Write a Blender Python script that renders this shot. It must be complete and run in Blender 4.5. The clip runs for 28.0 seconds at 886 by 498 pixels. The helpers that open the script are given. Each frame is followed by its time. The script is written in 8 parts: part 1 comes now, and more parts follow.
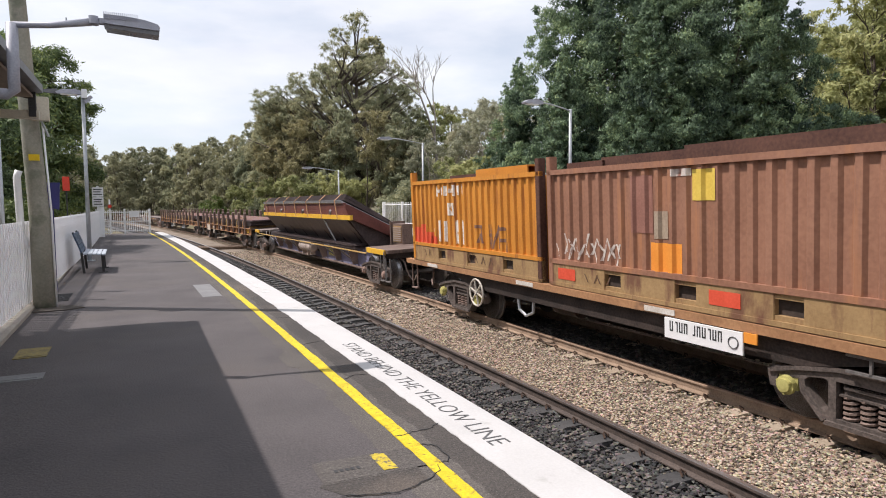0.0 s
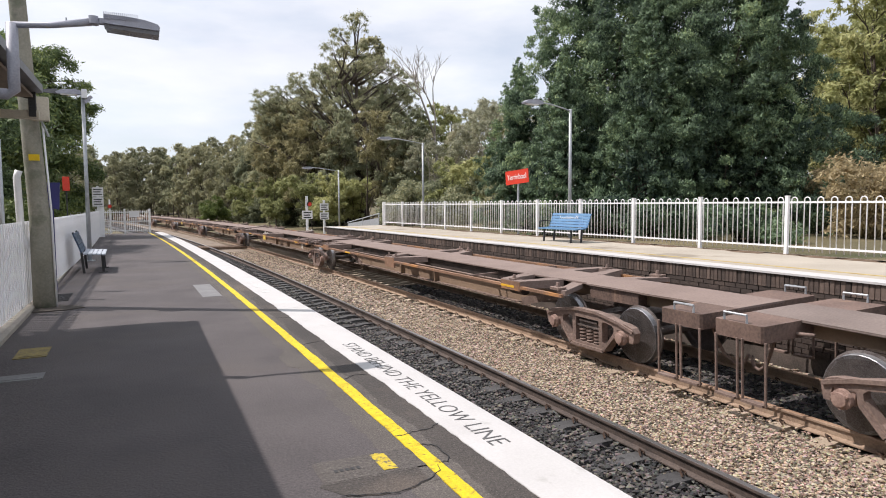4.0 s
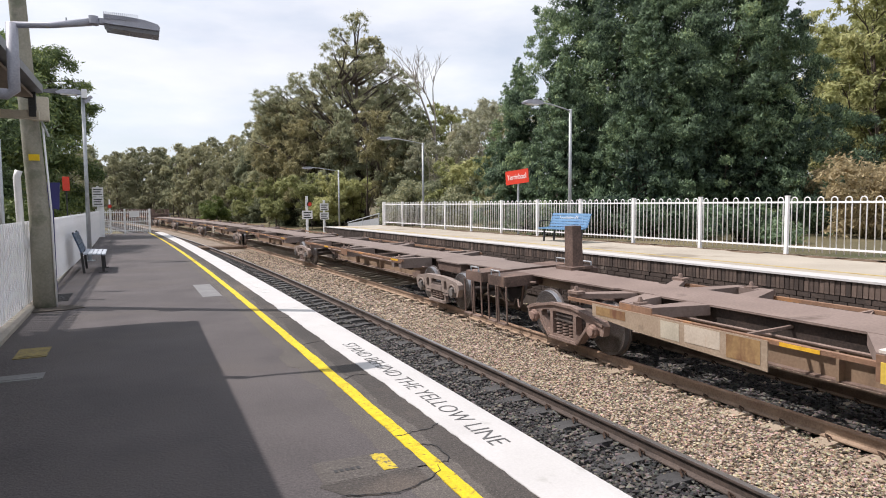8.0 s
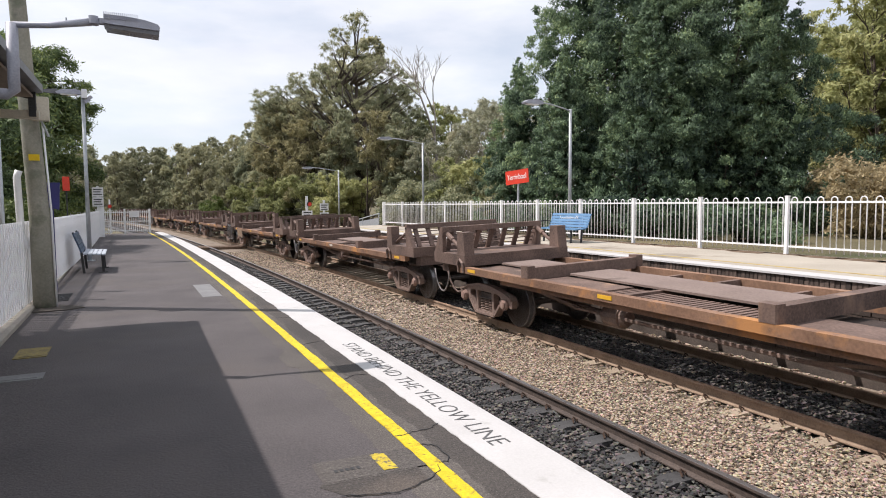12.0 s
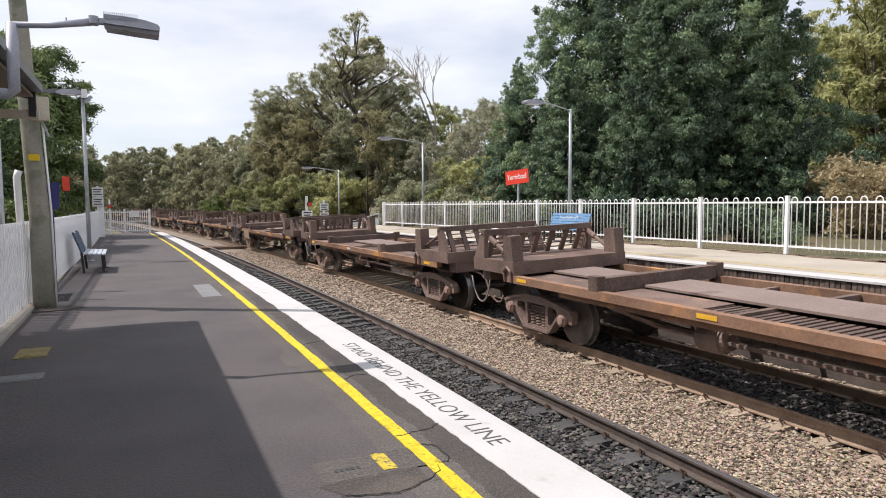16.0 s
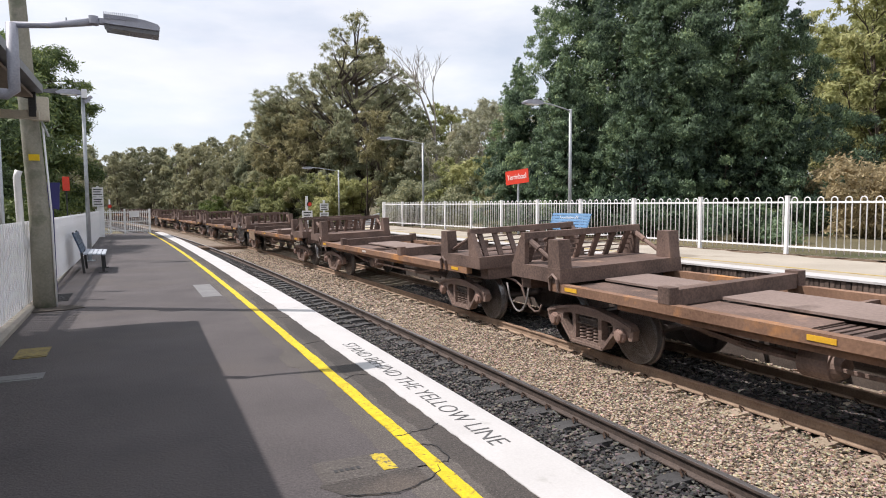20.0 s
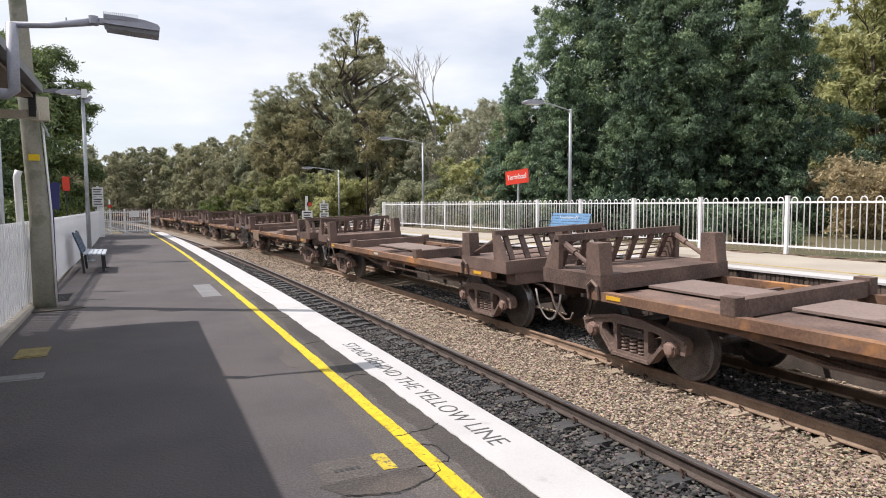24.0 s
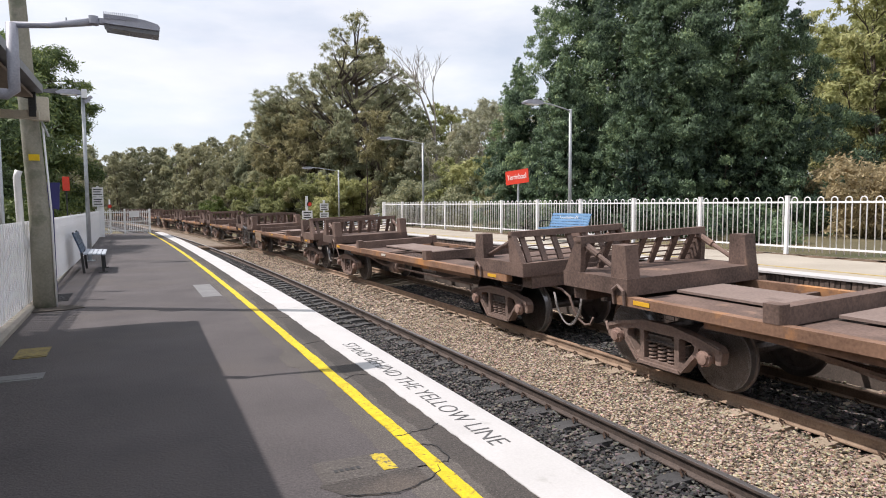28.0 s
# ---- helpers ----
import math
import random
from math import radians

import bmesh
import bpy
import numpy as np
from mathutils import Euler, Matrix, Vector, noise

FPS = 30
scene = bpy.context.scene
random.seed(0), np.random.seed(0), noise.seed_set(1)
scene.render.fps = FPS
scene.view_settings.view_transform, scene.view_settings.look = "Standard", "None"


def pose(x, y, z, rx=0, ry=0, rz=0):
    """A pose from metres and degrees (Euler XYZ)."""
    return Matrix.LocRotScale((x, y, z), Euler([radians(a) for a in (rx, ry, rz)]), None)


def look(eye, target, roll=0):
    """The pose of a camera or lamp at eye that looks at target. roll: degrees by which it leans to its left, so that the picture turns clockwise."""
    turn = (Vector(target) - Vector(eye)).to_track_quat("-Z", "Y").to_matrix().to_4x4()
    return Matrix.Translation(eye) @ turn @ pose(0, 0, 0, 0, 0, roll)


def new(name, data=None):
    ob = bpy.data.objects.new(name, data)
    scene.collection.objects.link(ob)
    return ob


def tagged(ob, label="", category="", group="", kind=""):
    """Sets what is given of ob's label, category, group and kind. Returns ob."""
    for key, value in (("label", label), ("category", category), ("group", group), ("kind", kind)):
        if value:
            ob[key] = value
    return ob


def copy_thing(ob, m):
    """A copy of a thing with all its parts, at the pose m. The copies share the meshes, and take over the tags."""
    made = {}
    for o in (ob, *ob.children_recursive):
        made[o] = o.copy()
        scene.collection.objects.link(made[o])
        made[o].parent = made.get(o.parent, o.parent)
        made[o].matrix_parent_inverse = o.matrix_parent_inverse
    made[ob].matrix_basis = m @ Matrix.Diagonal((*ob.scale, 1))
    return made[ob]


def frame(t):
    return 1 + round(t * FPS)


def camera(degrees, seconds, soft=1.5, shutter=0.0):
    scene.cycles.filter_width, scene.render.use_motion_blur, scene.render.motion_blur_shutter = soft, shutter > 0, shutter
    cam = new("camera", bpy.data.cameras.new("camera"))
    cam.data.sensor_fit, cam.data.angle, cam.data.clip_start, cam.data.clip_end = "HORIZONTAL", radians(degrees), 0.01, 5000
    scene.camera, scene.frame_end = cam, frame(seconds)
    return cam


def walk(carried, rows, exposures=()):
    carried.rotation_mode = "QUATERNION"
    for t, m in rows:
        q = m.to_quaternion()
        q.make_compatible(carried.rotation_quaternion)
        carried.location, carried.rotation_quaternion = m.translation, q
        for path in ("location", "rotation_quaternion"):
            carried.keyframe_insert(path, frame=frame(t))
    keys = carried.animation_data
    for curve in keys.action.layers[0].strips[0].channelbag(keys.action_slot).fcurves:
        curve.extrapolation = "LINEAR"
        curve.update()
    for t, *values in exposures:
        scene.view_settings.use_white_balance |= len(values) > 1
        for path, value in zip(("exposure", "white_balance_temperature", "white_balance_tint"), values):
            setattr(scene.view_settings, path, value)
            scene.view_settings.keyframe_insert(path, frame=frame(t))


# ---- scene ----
import mathutils
# ---- plan: metres, z = 0 on the near platform; s runs along the line, d to the right of the camera ----
RADIUS = 720.96
EYE_Z = 1.671
cam = camera(68.85, 28.0, 1.0)
yaw, pitch = radians(24.848), radians(-4.006)
eye = Vector((0, 0, EYE_Z))
aim = eye + 10 * Vector((math.sin(yaw) * math.cos(pitch), math.cos(yaw) * math.cos(pitch), math.sin(pitch)))
walk(cam, [(0.0, look(eye, aim, -0.404)), (28.0, look(eye, aim, -0.404))])
scene.view_settings.exposure = 0.35

RAIL_Z = -0.966
TRACK_1 = 4.29      # centre lines
TRACK_2 = 8.09
CANT = 0.04         # slope of the far track across its curve
EDGE_2 = 9.838
FENCE_2 = 13.10
PLAT2_Z = 0.468


def place(s, d, z=0.0):
    """Point at station s and offset d of the curved line."""
    a = s / RADIUS
    return Vector((-RADIUS + (RADIUS + d) * math.cos(a), (RADIUS + d) * math.sin(a), z))


def station(s, d, z=0.0, turn=0.0):
    """Pose whose y runs along the line and whose x points away to the right."""
    return Matrix.Translation(place(s, d, z)) @ Matrix.Rotation(s / RADIUS + radians(turn), 4, "Z")


# ---- daylight ----
SUN_EL, SUN_AZ = 57.0, -60.0     # azimuth from +y, clockwise
sun_way = Vector((math.sin(radians(SUN_AZ)) * math.cos(radians(SUN_EL)), math.cos(radians(SUN_AZ)) * math.cos(radians(SUN_EL)), math.sin(radians(SUN_EL))))
sun = new("sun", bpy.data.lights.new("sun", "SUN"))
sun.data.energy, sun.data.angle, sun.data.color = 3.85, radians(0.6), (1.0, 0.92, 0.885)
sun.matrix_world = look(sun_way * 50, (0, 0, 0))

world = bpy.data.worlds.new("sky")
scene.world = world
world.use_nodes = True
wn, wl = world.node_tree.nodes, world.node_tree.links
wn.clear()
w_out, w_bg, w_sky = wn.new("ShaderNodeOutputWorld"), wn.new("ShaderNodeBackground"), wn.new("ShaderNodeTexSky")
w_sky.sky_type, w_sky.sun_disc = "NISHITA", False
w_sky.sun_elevation, w_sky.sun_rotation = radians(SUN_EL), radians(SUN_AZ)
w_co, w_map, w_no, w_ramp, w_mix = wn.new("ShaderNodeTexCoord"), wn.new("ShaderNodeMapping"), wn.new("ShaderNodeTexNoise"), wn.new("ShaderNodeValToRGB"), wn.new("ShaderNodeMixRGB")
w_map.inputs["Scale"].default_value = (1.0, 1.0, 3.2)
w_no.inputs["Scale"].default_value, w_no.inputs["Detail"].default_value, w_no.inputs["Roughness"].default_value = 2.6, 6.0, 0.55
w_ramp.color_ramp.elements[0].position, w_ramp.color_ramp.elements[0].color = 0.30, (0.55, 0.55, 0.55, 1)
w_ramp.color_ramp.elements[1].position, w_ramp.color_ramp.elements[1].color = 0.56, (1, 1, 1, 1)
w_no2, w_ramp2 = wn.new("ShaderNodeTexNoise"), wn.new("ShaderNodeValToRGB")
w_no2.inputs["Scale"].default_value, w_no2.inputs["Detail"].default_value = 3.4, 5.0
w_ramp2.color_ramp.elements[0].position, w_ramp2.color_ramp.elements[0].color = 0.35, (5.9, 6.15, 7.0, 1)
w_ramp2.color_ramp.elements[1].position, w_ramp2.color_ramp.elements[1].color = 0.62, (7.05, 7.2, 7.75, 1)
wl.new(w_co.outputs["Generated"], w_map.inputs["Vector"])
wl.new(w_map.outputs["Vector"], w_no.inputs["Vector"])
wl.new(w_map.outputs["Vector"], w_no2.inputs["Vector"])
wl.new(w_no.outputs["Fac"], w_ramp.inputs["Fac"])
wl.new(w_no2.outputs["Fac"], w_ramp2.inputs["Fac"])
wl.new(w_ramp.outputs["Color"], w_mix.inputs["Fac"])
wl.new(w_sky.outputs["Color"], w_mix.inputs["Color1"])
wl.new(w_ramp2.outputs["Color"], w_mix.inputs["Color2"])
wl.new(w_mix.outputs["Color"], w_bg.inputs["Color"])
w_bg.inputs["Strength"].default_value = 0.110
wl.new(w_bg.outputs["Background"], w_out.inputs["Surface"])


# ---- materials ----
def surface(name, a, b, rough=0.8, metal=0.0, scale=4.0, fine=40.0, bump=0.15, spread=(0.35, 0.65), c=None, c_scale=1.3, c_from=0.58, per_object=0.0, bump_dist=0.01, streak=1.0):
    """Base colour between a and b over a coarse and a fine noise, stains of colour c, and relief."""
    m = bpy.data.materials.new(name)
    m.use_nodes = True
    n, l = m.node_tree.nodes, m.node_tree.links
    p = n["Principled BSDF"]
    co = n.new("ShaderNodeTexCoord")
    big, small, ramp, mix = n.new("ShaderNodeTexNoise"), n.new("ShaderNodeTexNoise"), n.new("ShaderNodeValToRGB"), n.new("ShaderNodeMath")
    big.inputs["Scale"].default_value, big.inputs["Detail"].default_value = scale, 6
    small.inputs["Scale"].default_value, small.inputs["Detail"].default_value = fine, 4
    l.new(co.outputs["Object"], big.inputs["Vector"])
    l.new(co.outputs["Object"], small.inputs["Vector"])
    mix.operation = "MULTIPLY_ADD"
    mix.inputs[1].default_value = 0.45
    sub = n.new("ShaderNodeMath")
    sub.operation = "MULTIPLY"
    sub.inputs[1].default_value = 0.55
    l.new(big.outputs["Fac"], sub.inputs[0])
    l.new(small.outputs["Fac"], mix.inputs[0])
    l.new(sub.outputs[0], mix.inputs[2])
    value = mix.outputs[0]
    if per_object:
        info, add = n.new("ShaderNodeObjectInfo"), n.new("ShaderNodeMath")
        add.operation = "MULTIPLY_ADD"
        add.inputs[1].default_value = per_object
        l.new(info.outputs["Random"], add.inputs[0])
        off = n.new("ShaderNodeMath")
        off.operation = "SUBTRACT"
        off.inputs[1].default_value = per_object / 2
        l.new(value, off.inputs[0])
        l.new(off.outputs[0], add.inputs[2])
        value = add.outputs[0]
    ramp.color_ramp.elements[0].position, ramp.color_ramp.elements[0].color = spread[0], (*a, 1)
    ramp.color_ramp.elements[1].position, ramp.color_ramp.elements[1].color = spread[1], (*b, 1)
    l.new(value, ramp.inputs["Fac"])
    colour = ramp.outputs["Color"]
    if c:
        stain, sr, mc = n.new("ShaderNodeTexNoise"), n.new("ShaderNodeValToRGB"), n.new("ShaderNodeMixRGB")
        stain.inputs["Scale"].default_value, stain.inputs["Detail"].default_value = c_scale, 7
        stain.inputs["Roughness"].default_value = 0.65
        run_down = n.new("ShaderNodeMapping")
        run_down.inputs["Scale"].default_value = (1.0, 1.0, streak)
        l.new(co.outputs["Object"], run_down.inputs["Vector"])
        l.new(run_down.outputs["Vector"], stain.inputs["Vector"])
        sr.color_ramp.elements[0].position, sr.color_ramp.elements[1].position = c_from, min(1.0, c_from + 0.13)
        l.new(stain.outputs["Fac"], sr.inputs["Fac"])
        l.new(sr.outputs["Color"], mc.inputs["Fac"])
        l.new(colour, mc.inputs["Color1"])
        mc.inputs["Color2"].default_value = (*c, 1)
        colour = mc.outputs["Color"]
    l.new(colour, p.inputs["Base Color"])
    p.inputs["Roughness"].default_value, p.inputs["Metallic"].default_value = rough, metal
    if bump:
        bp = n.new("ShaderNodeBump")
        bp.inputs["Strength"].default_value, bp.inputs["Distance"].default_value = bump, bump_dist
        l.new(small.outputs["Fac"], bp.inputs["Height"])
        l.new(bp.outputs["Normal"], p.inputs["Normal"])
    return m


def leaves(name, dark, light, odd, through_light=0.25, scale=0.35, mixed=0.5, own=0.42, patch=0.9):
    """Foliage: colour varies leaf by leaf and over the crown; some light passes through."""
    m = bpy.data.materials.new(name)
    m.use_nodes = True
    n, l = m.node_tree.nodes, m.node_tree.links
    p, out = n["Principled BSDF"], n["Material Output"]
    geo, info, ramp = n.new("ShaderNodeNewGeometry"), n.new("ShaderNodeObjectInfo"), n.new("ShaderNodeValToRGB")
    co, no, mix = n.new("ShaderNodeTexCoord"), n.new("ShaderNodeTexNoise"), n.new("ShaderNodeMath")
    no.inputs["Scale"].default_value, no.inputs["Detail"].default_value = scale, 3
    l.new(co.outputs["Object"], no.inputs["Vector"])
    mix.operation = "MULTIPLY_ADD"
    mix.inputs[1].default_value = mixed
    l.new(geo.outputs["Random Per Island"], mix.inputs[0])
    a2 = n.new("ShaderNodeMath")
    a2.operation = "MULTIPLY_ADD"
    a2.inputs[1].default_value = own
    l.new(info.outputs["Random"], a2.inputs[0])
    sub = n.new("ShaderNodeMath")
    sub.operation = "MULTIPLY_ADD"
    sub.inputs[1].default_value, sub.inputs[2].default_value = patch, 0.24 - own / 2 - patch / 2
    l.new(no.outputs["Fac"], sub.inputs[0])
    l.new(sub.outputs[0], a2.inputs[2])
    l.new(a2.outputs[0], mix.inputs[2])
    e = ramp.color_ramp.elements
    e[0].position, e[0].color = 0.15, (*dark, 1)
    e[1].position, e[1].color = 0.62, (*light, 1)
    x = e.new(0.95)
    x.color = (*odd, 1)
    l.new(mix.outputs[0], ramp.inputs["Fac"])
    l.new(ramp.outputs["Color"], p.inputs["Base Color"])
    p.inputs["Roughness"].default_value = 0.6
    p.inputs["Specular IOR Level"].default_value = 0.25
    tr, ms = n.new("ShaderNodeBsdfTranslucent"), n.new("ShaderNodeMixShader")
    l.new(ramp.outputs["Color"], tr.inputs["Color"])
    ms.inputs["Fac"].default_value = through_light
    l.new(p.outputs["BSDF"], ms.inputs[1])
    l.new(tr.outputs["BSDF"], ms.inputs[2])
    l.new(ms.outputs["Shader"], out.inputs["Surface"])
    return m


def rough_asphalt(name, a, b, worn, fleck):
    """Rolled asphalt: broad worn areas, bitumen stains, coarse grit and pale flecks of stone."""
    m = surface(name, a, b, 0.88, 0, 0.9, 46, 0.8, (0.3, 0.7), worn, 0.42, 0.5, 0, 0.012)
    n, l = m.node_tree.nodes, m.node_tree.links
    p = n["Principled BSDF"]
    base = p.inputs["Base Color"].links[0].from_socket
    co, grit, gr, spots, sr = n.new("ShaderNodeTexCoord"), n.new("ShaderNodeTexNoise"), n.new("ShaderNodeValToRGB"), n.new("ShaderNodeTexVoronoi"), n.new("ShaderNodeValToRGB")
    grit.inputs["Scale"].default_value, grit.inputs["Detail"].default_value, grit.inputs["Roughness"].default_value = 95, 5, 0.7
    gr.color_ramp.elements[0].position, gr.color_ramp.elements[0].color = 0.32, (0.45, 0.45, 0.45, 1)
    gr.color_ramp.elements[1].position, gr.color_ramp.elements[1].color = 0.68, (1.55, 1.53, 1.5, 1)
    mul, mix = n.new("ShaderNodeMixRGB"), n.new("ShaderNodeMixRGB")
    mul.blend_type, mul.inputs["Fac"].default_value = "MULTIPLY", 1.0
    l.new(co.outputs["Object"], grit.inputs["Vector"])
    l.new(co.outputs["Object"], spots.inputs["Vector"])
    spots.inputs["Scale"].default_value = 38
    sr.color_ramp.elements[0].position, sr.color_ramp.elements[0].color = 0.10, (1, 1, 1, 1)
    sr.color_ramp.elements[1].position, sr.color_ramp.elements[1].color = 0.17, (0, 0, 0, 1)
    l.new(grit.outputs["Fac"], gr.inputs["Fac"])
    l.new(base, mul.inputs["Color1"])
    l.new(gr.outputs["Color"], mul.inputs["Color2"])
    l.new(spots.outputs["Distance"], sr.inputs["Fac"])
    l.new(sr.outputs["Color"], mix.inputs["Fac"])
    l.new(mul.outputs["Color"], mix.inputs["Color1"])
    mix.inputs["Color2"].default_value = (*fleck, 1)
    l.new(mix.outputs["Color"], p.inputs["Base Color"])
    return m


M_asphalt = rough_asphalt("asphalt", (0.045, 0.0405, 0.0425), (0.110, 0.098, 0.100), (0.085, 0.0745, 0.0725), (0.124, 0.112, 0.111))
M_asphalt_patch = surface("asphalt_patch", (0.15, 0.15, 0.155), (0.22, 0.22, 0.22), 0.9, 0, 3, 60, 0.3)
M_white_line = surface("white_coping_paint", (0.42, 0.41, 0.40), (0.52, 0.51, 0.50), 0.65, 0, 2, 60, 0.15, (0.2, 0.6), (0.34, 0.33, 0.31), 3.0, 0.62)
M_yellow_line = surface("yellow_line_paint", (0.50, 0.37, 0.005), (0.70, 0.54, 0.01), 0.7, 0, 9, 70, 0.6, (0.36, 0.6), (0.20, 0.14, 0.03), 26.0, 0.55)
M_yellow_mark = surface("rubbed_yellow_paint", (0.42, 0.32, 0.02), (0.60, 0.46, 0.03), 0.75, 0, 9, 70, 0.5, (0.36, 0.6), (0.11, 0.095, 0.075), 22.0, 0.48)
M_letter = surface("worn_black_lettering", (0.05, 0.05, 0.052), (0.15, 0.15, 0.15), 0.8, 0, 6, 40, 0)
M_concrete = surface("old_concrete", (0.24, 0.22, 0.19), (0.42, 0.38, 0.32), 0.9, 0, 1.5, 30, 0.4, (0.3, 0.7), (0.14, 0.12, 0.1), 1.1, 0.58)
M_plat2 = surface("sandy_platform_top", (0.30, 0.265, 0.215), (0.46, 0.415, 0.345), 0.9, 0, 0.8, 60, 0.3, (0.3, 0.7), (0.20, 0.17, 0.13), 0.5, 0.56)
M_litter = surface("leaf_litter", (0.07, 0.045, 0.028), (0.20, 0.13, 0.08), 0.95, 0, 6, 60, 0.8, (0.3, 0.7), (0.30, 0.26, 0.2), 3, 0.56)
M_soil = surface("damp_dark_soil", (0.035, 0.03, 0.026), (0.10, 0.085, 0.07), 0.95, 0, 8, 60, 0.8, (0.3, 0.7), (0.17, 0.13, 0.09), 12, 0.6)
M_wall_brick = surface("sooty_brown_brick", (0.050, 0.037, 0.031), (0.15, 0.108, 0.087), 0.9, 0, 2.5, 30, 0.4, (0.3, 0.7), (0.20, 0.165, 0.14), 2, 0.62, 0.45)
M_mortar = surface("dirty_mortar", (0.055, 0.045, 0.038), (0.125, 0.10, 0.085), 0.95, 0, 3, 40, 0.3)
M_ballast = surface("granite_ballast", (0.13, 0.10, 0.075), (0.30, 0.245, 0.19), 0.9, 0, 2.0, 22, 0.9, (0.3, 0.68), None, 1, 0.5, 0, 0.03)
M_ballast_dark = surface("oily_ballast", (0.022, 0.021, 0.021), (0.075, 0.07, 0.066), 0.75, 0, 2.0, 22, 0.9, (0.3, 0.68), None, 1, 0.5, 0, 0.03)
M_sleeper = surface("pale_concrete_sleeper", (0.27, 0.21, 0.15), (0.46, 0.38, 0.29), 0.9, 0, 3, 30, 0.4, (0.3, 0.7), None, 1, 0.5, 0.2)
M_sleeper_dark = surface("oily_concrete_sleeper", (0.028, 0.027, 0.028), (0.075, 0.072, 0.07), 0.8, 0, 3, 30, 0.4, (0.3, 0.7), None, 1, 0.5, 0.2)
M_rail_top = surface("polished_rail_head", (0.36, 0.34, 0.34), (0.5, 0.48, 0.47), 0.32, 0.9, 3, 60, 0.03)
M_rail_side = surface("rusty_rail_web", (0.205, 0.140, 0.098), (0.39, 0.287, 0.205), 0.85, 0.1, 4, 40, 0.3)
M_rail_dark = surface("dark_rail_web", (0.045, 0.036, 0.032), (0.12, 0.09, 0.075), 0.8, 0.1, 4, 40, 0.3)
M_rail_rust = surface("rust_red_rail_head", (0.28, 0.17, 0.11), (0.46, 0.31, 0.215), 0.6, 0.3, 4, 40, 0.2)
M_plank = surface("weathered_brown_board", (0.09, 0.06, 0.042), (0.22, 0.15, 0.105), 0.9, 0, 3, 30, 0.4)
M_clip = surface("rusty_clip", (0.04, 0.025, 0.018), (0.10, 0.06, 0.04), 0.7, 0.4, 20, 90, 0.2)
M_white = surface("white_enamel", (0.74, 0.74, 0.74), (0.86, 0.86, 0.86), 0.4, 0, 2, 30, 0.05, (0.25, 0.6), (0.55, 0.53, 0.5), 4, 0.7)
M_white_wood = surface("white_painted_timber", (0.80, 0.81, 0.84), (0.90, 0.90, 0.91), 0.6, 0, 3, 25, 0.15, (0.25, 0.6), (0.5, 0.5, 0.48), 4, 0.68)
M_galv = surface("galvanised_steel", (0.34, 0.36, 0.38), (0.5, 0.52, 0.54), 0.5, 0.5, 6, 60, 0.05)
M_lamp_grey = surface("grey_lamp_housing", (0.30, 0.31, 0.36), (0.42, 0.43, 0.49), 0.5, 0.1, 6, 60, 0.05)
M_lens = surface("smoked_lamp_lens", (0.10, 0.10, 0.11), (0.16, 0.16, 0.17), 0.2, 0, 6, 60, 0.0)
M_pole_wood = surface("grey_weathered_timber", (0.20, 0.195, 0.155), (0.36, 0.345, 0.285), 0.9, 0, 2, 30, 0.6, (0.3, 0.7), (0.15, 0.165, 0.115), 1.6, 0.52)
M_blue_bench = surface("blue_painted_slat", (0.09, 0.20, 0.36), (0.15, 0.29, 0.46), 0.55, 0, 6, 40, 0.1)
M_navy_slat = surface("dark_blue_slat", (0.035, 0.06, 0.11), (0.07, 0.11, 0.17), 0.5, 0, 6, 40, 0.1)
# Sunlight on the bench seat is put into this pale slat colour.
M_sunlit_slat = surface("sunlit_pale_slat", (0.32, 0.36, 0.42), (0.5, 0.53, 0.57), 0.5, 0, 6, 40, 0.1)
M_navy = surface("navy_panel", (0.02, 0.02, 0.10), (0.035, 0.035, 0.16), 0.4, 0, 5, 40, 0.05)
M_iron = surface("dark_cast_iron", (0.02, 0.02, 0.022), (0.06, 0.06, 0.06), 0.6, 0.3, 6, 60, 0.1)
M_red = surface("red_sign", (0.62, 0.045, 0.02), (0.74, 0.06, 0.03), 0.45, 0, 4, 40, 0.02)
M_sign_white = surface("sign_white", (0.78, 0.78, 0.78), (0.86, 0.86, 0.86), 0.5, 0, 4, 40, 0.02)
M_sign_black = surface("sign_black", (0.02, 0.02, 0.02), (0.05, 0.05, 0.05), 0.6, 0, 4, 40, 0.02)
M_yellow_worn = surface("worn_yellow_paint", (0.30, 0.22, 0.06), (0.55, 0.42, 0.14), 0.75, 0, 7, 50, 0.3, (0.35, 0.65), (0.30, 0.27, 0.21), 7.0, 0.55)
M_yellow_plate = surface("yellow_plate", (0.72, 0.48, 0.01), (0.85, 0.6, 0.02), 0.5, 0, 8, 60, 0.05)
M_cream_dirty = surface("dirty_tan_panel", (0.26, 0.19, 0.13), (0.44, 0.35, 0.26), 0.75, 0, 2.5, 30, 0.15, (0.3, 0.7), (0.10, 0.07, 0.055), 1.5, 0.6)
M_panel_pale = surface("pale_streaked_panel", (0.42, 0.34, 0.26), (0.62, 0.55, 0.46), 0.7, 0, 2.5, 30, 0.1, (0.3, 0.7), (0.40, 0.19, 0.07), 3.5, 0.52, streak=0.3)
M_panel_dusty = surface("dusty_pale_brown_paint", (0.26, 0.20, 0.17), (0.42, 0.35, 0.30), 0.7, 0, 4, 30, 0.15, (0.3, 0.7), (0.14, 0.095, 0.07), 3, 0.58)
M_cream = surface("cream_steel_beam", (0.42, 0.38, 0.30), (0.55, 0.5, 0.4), 0.6, 0, 5, 40, 0.1)
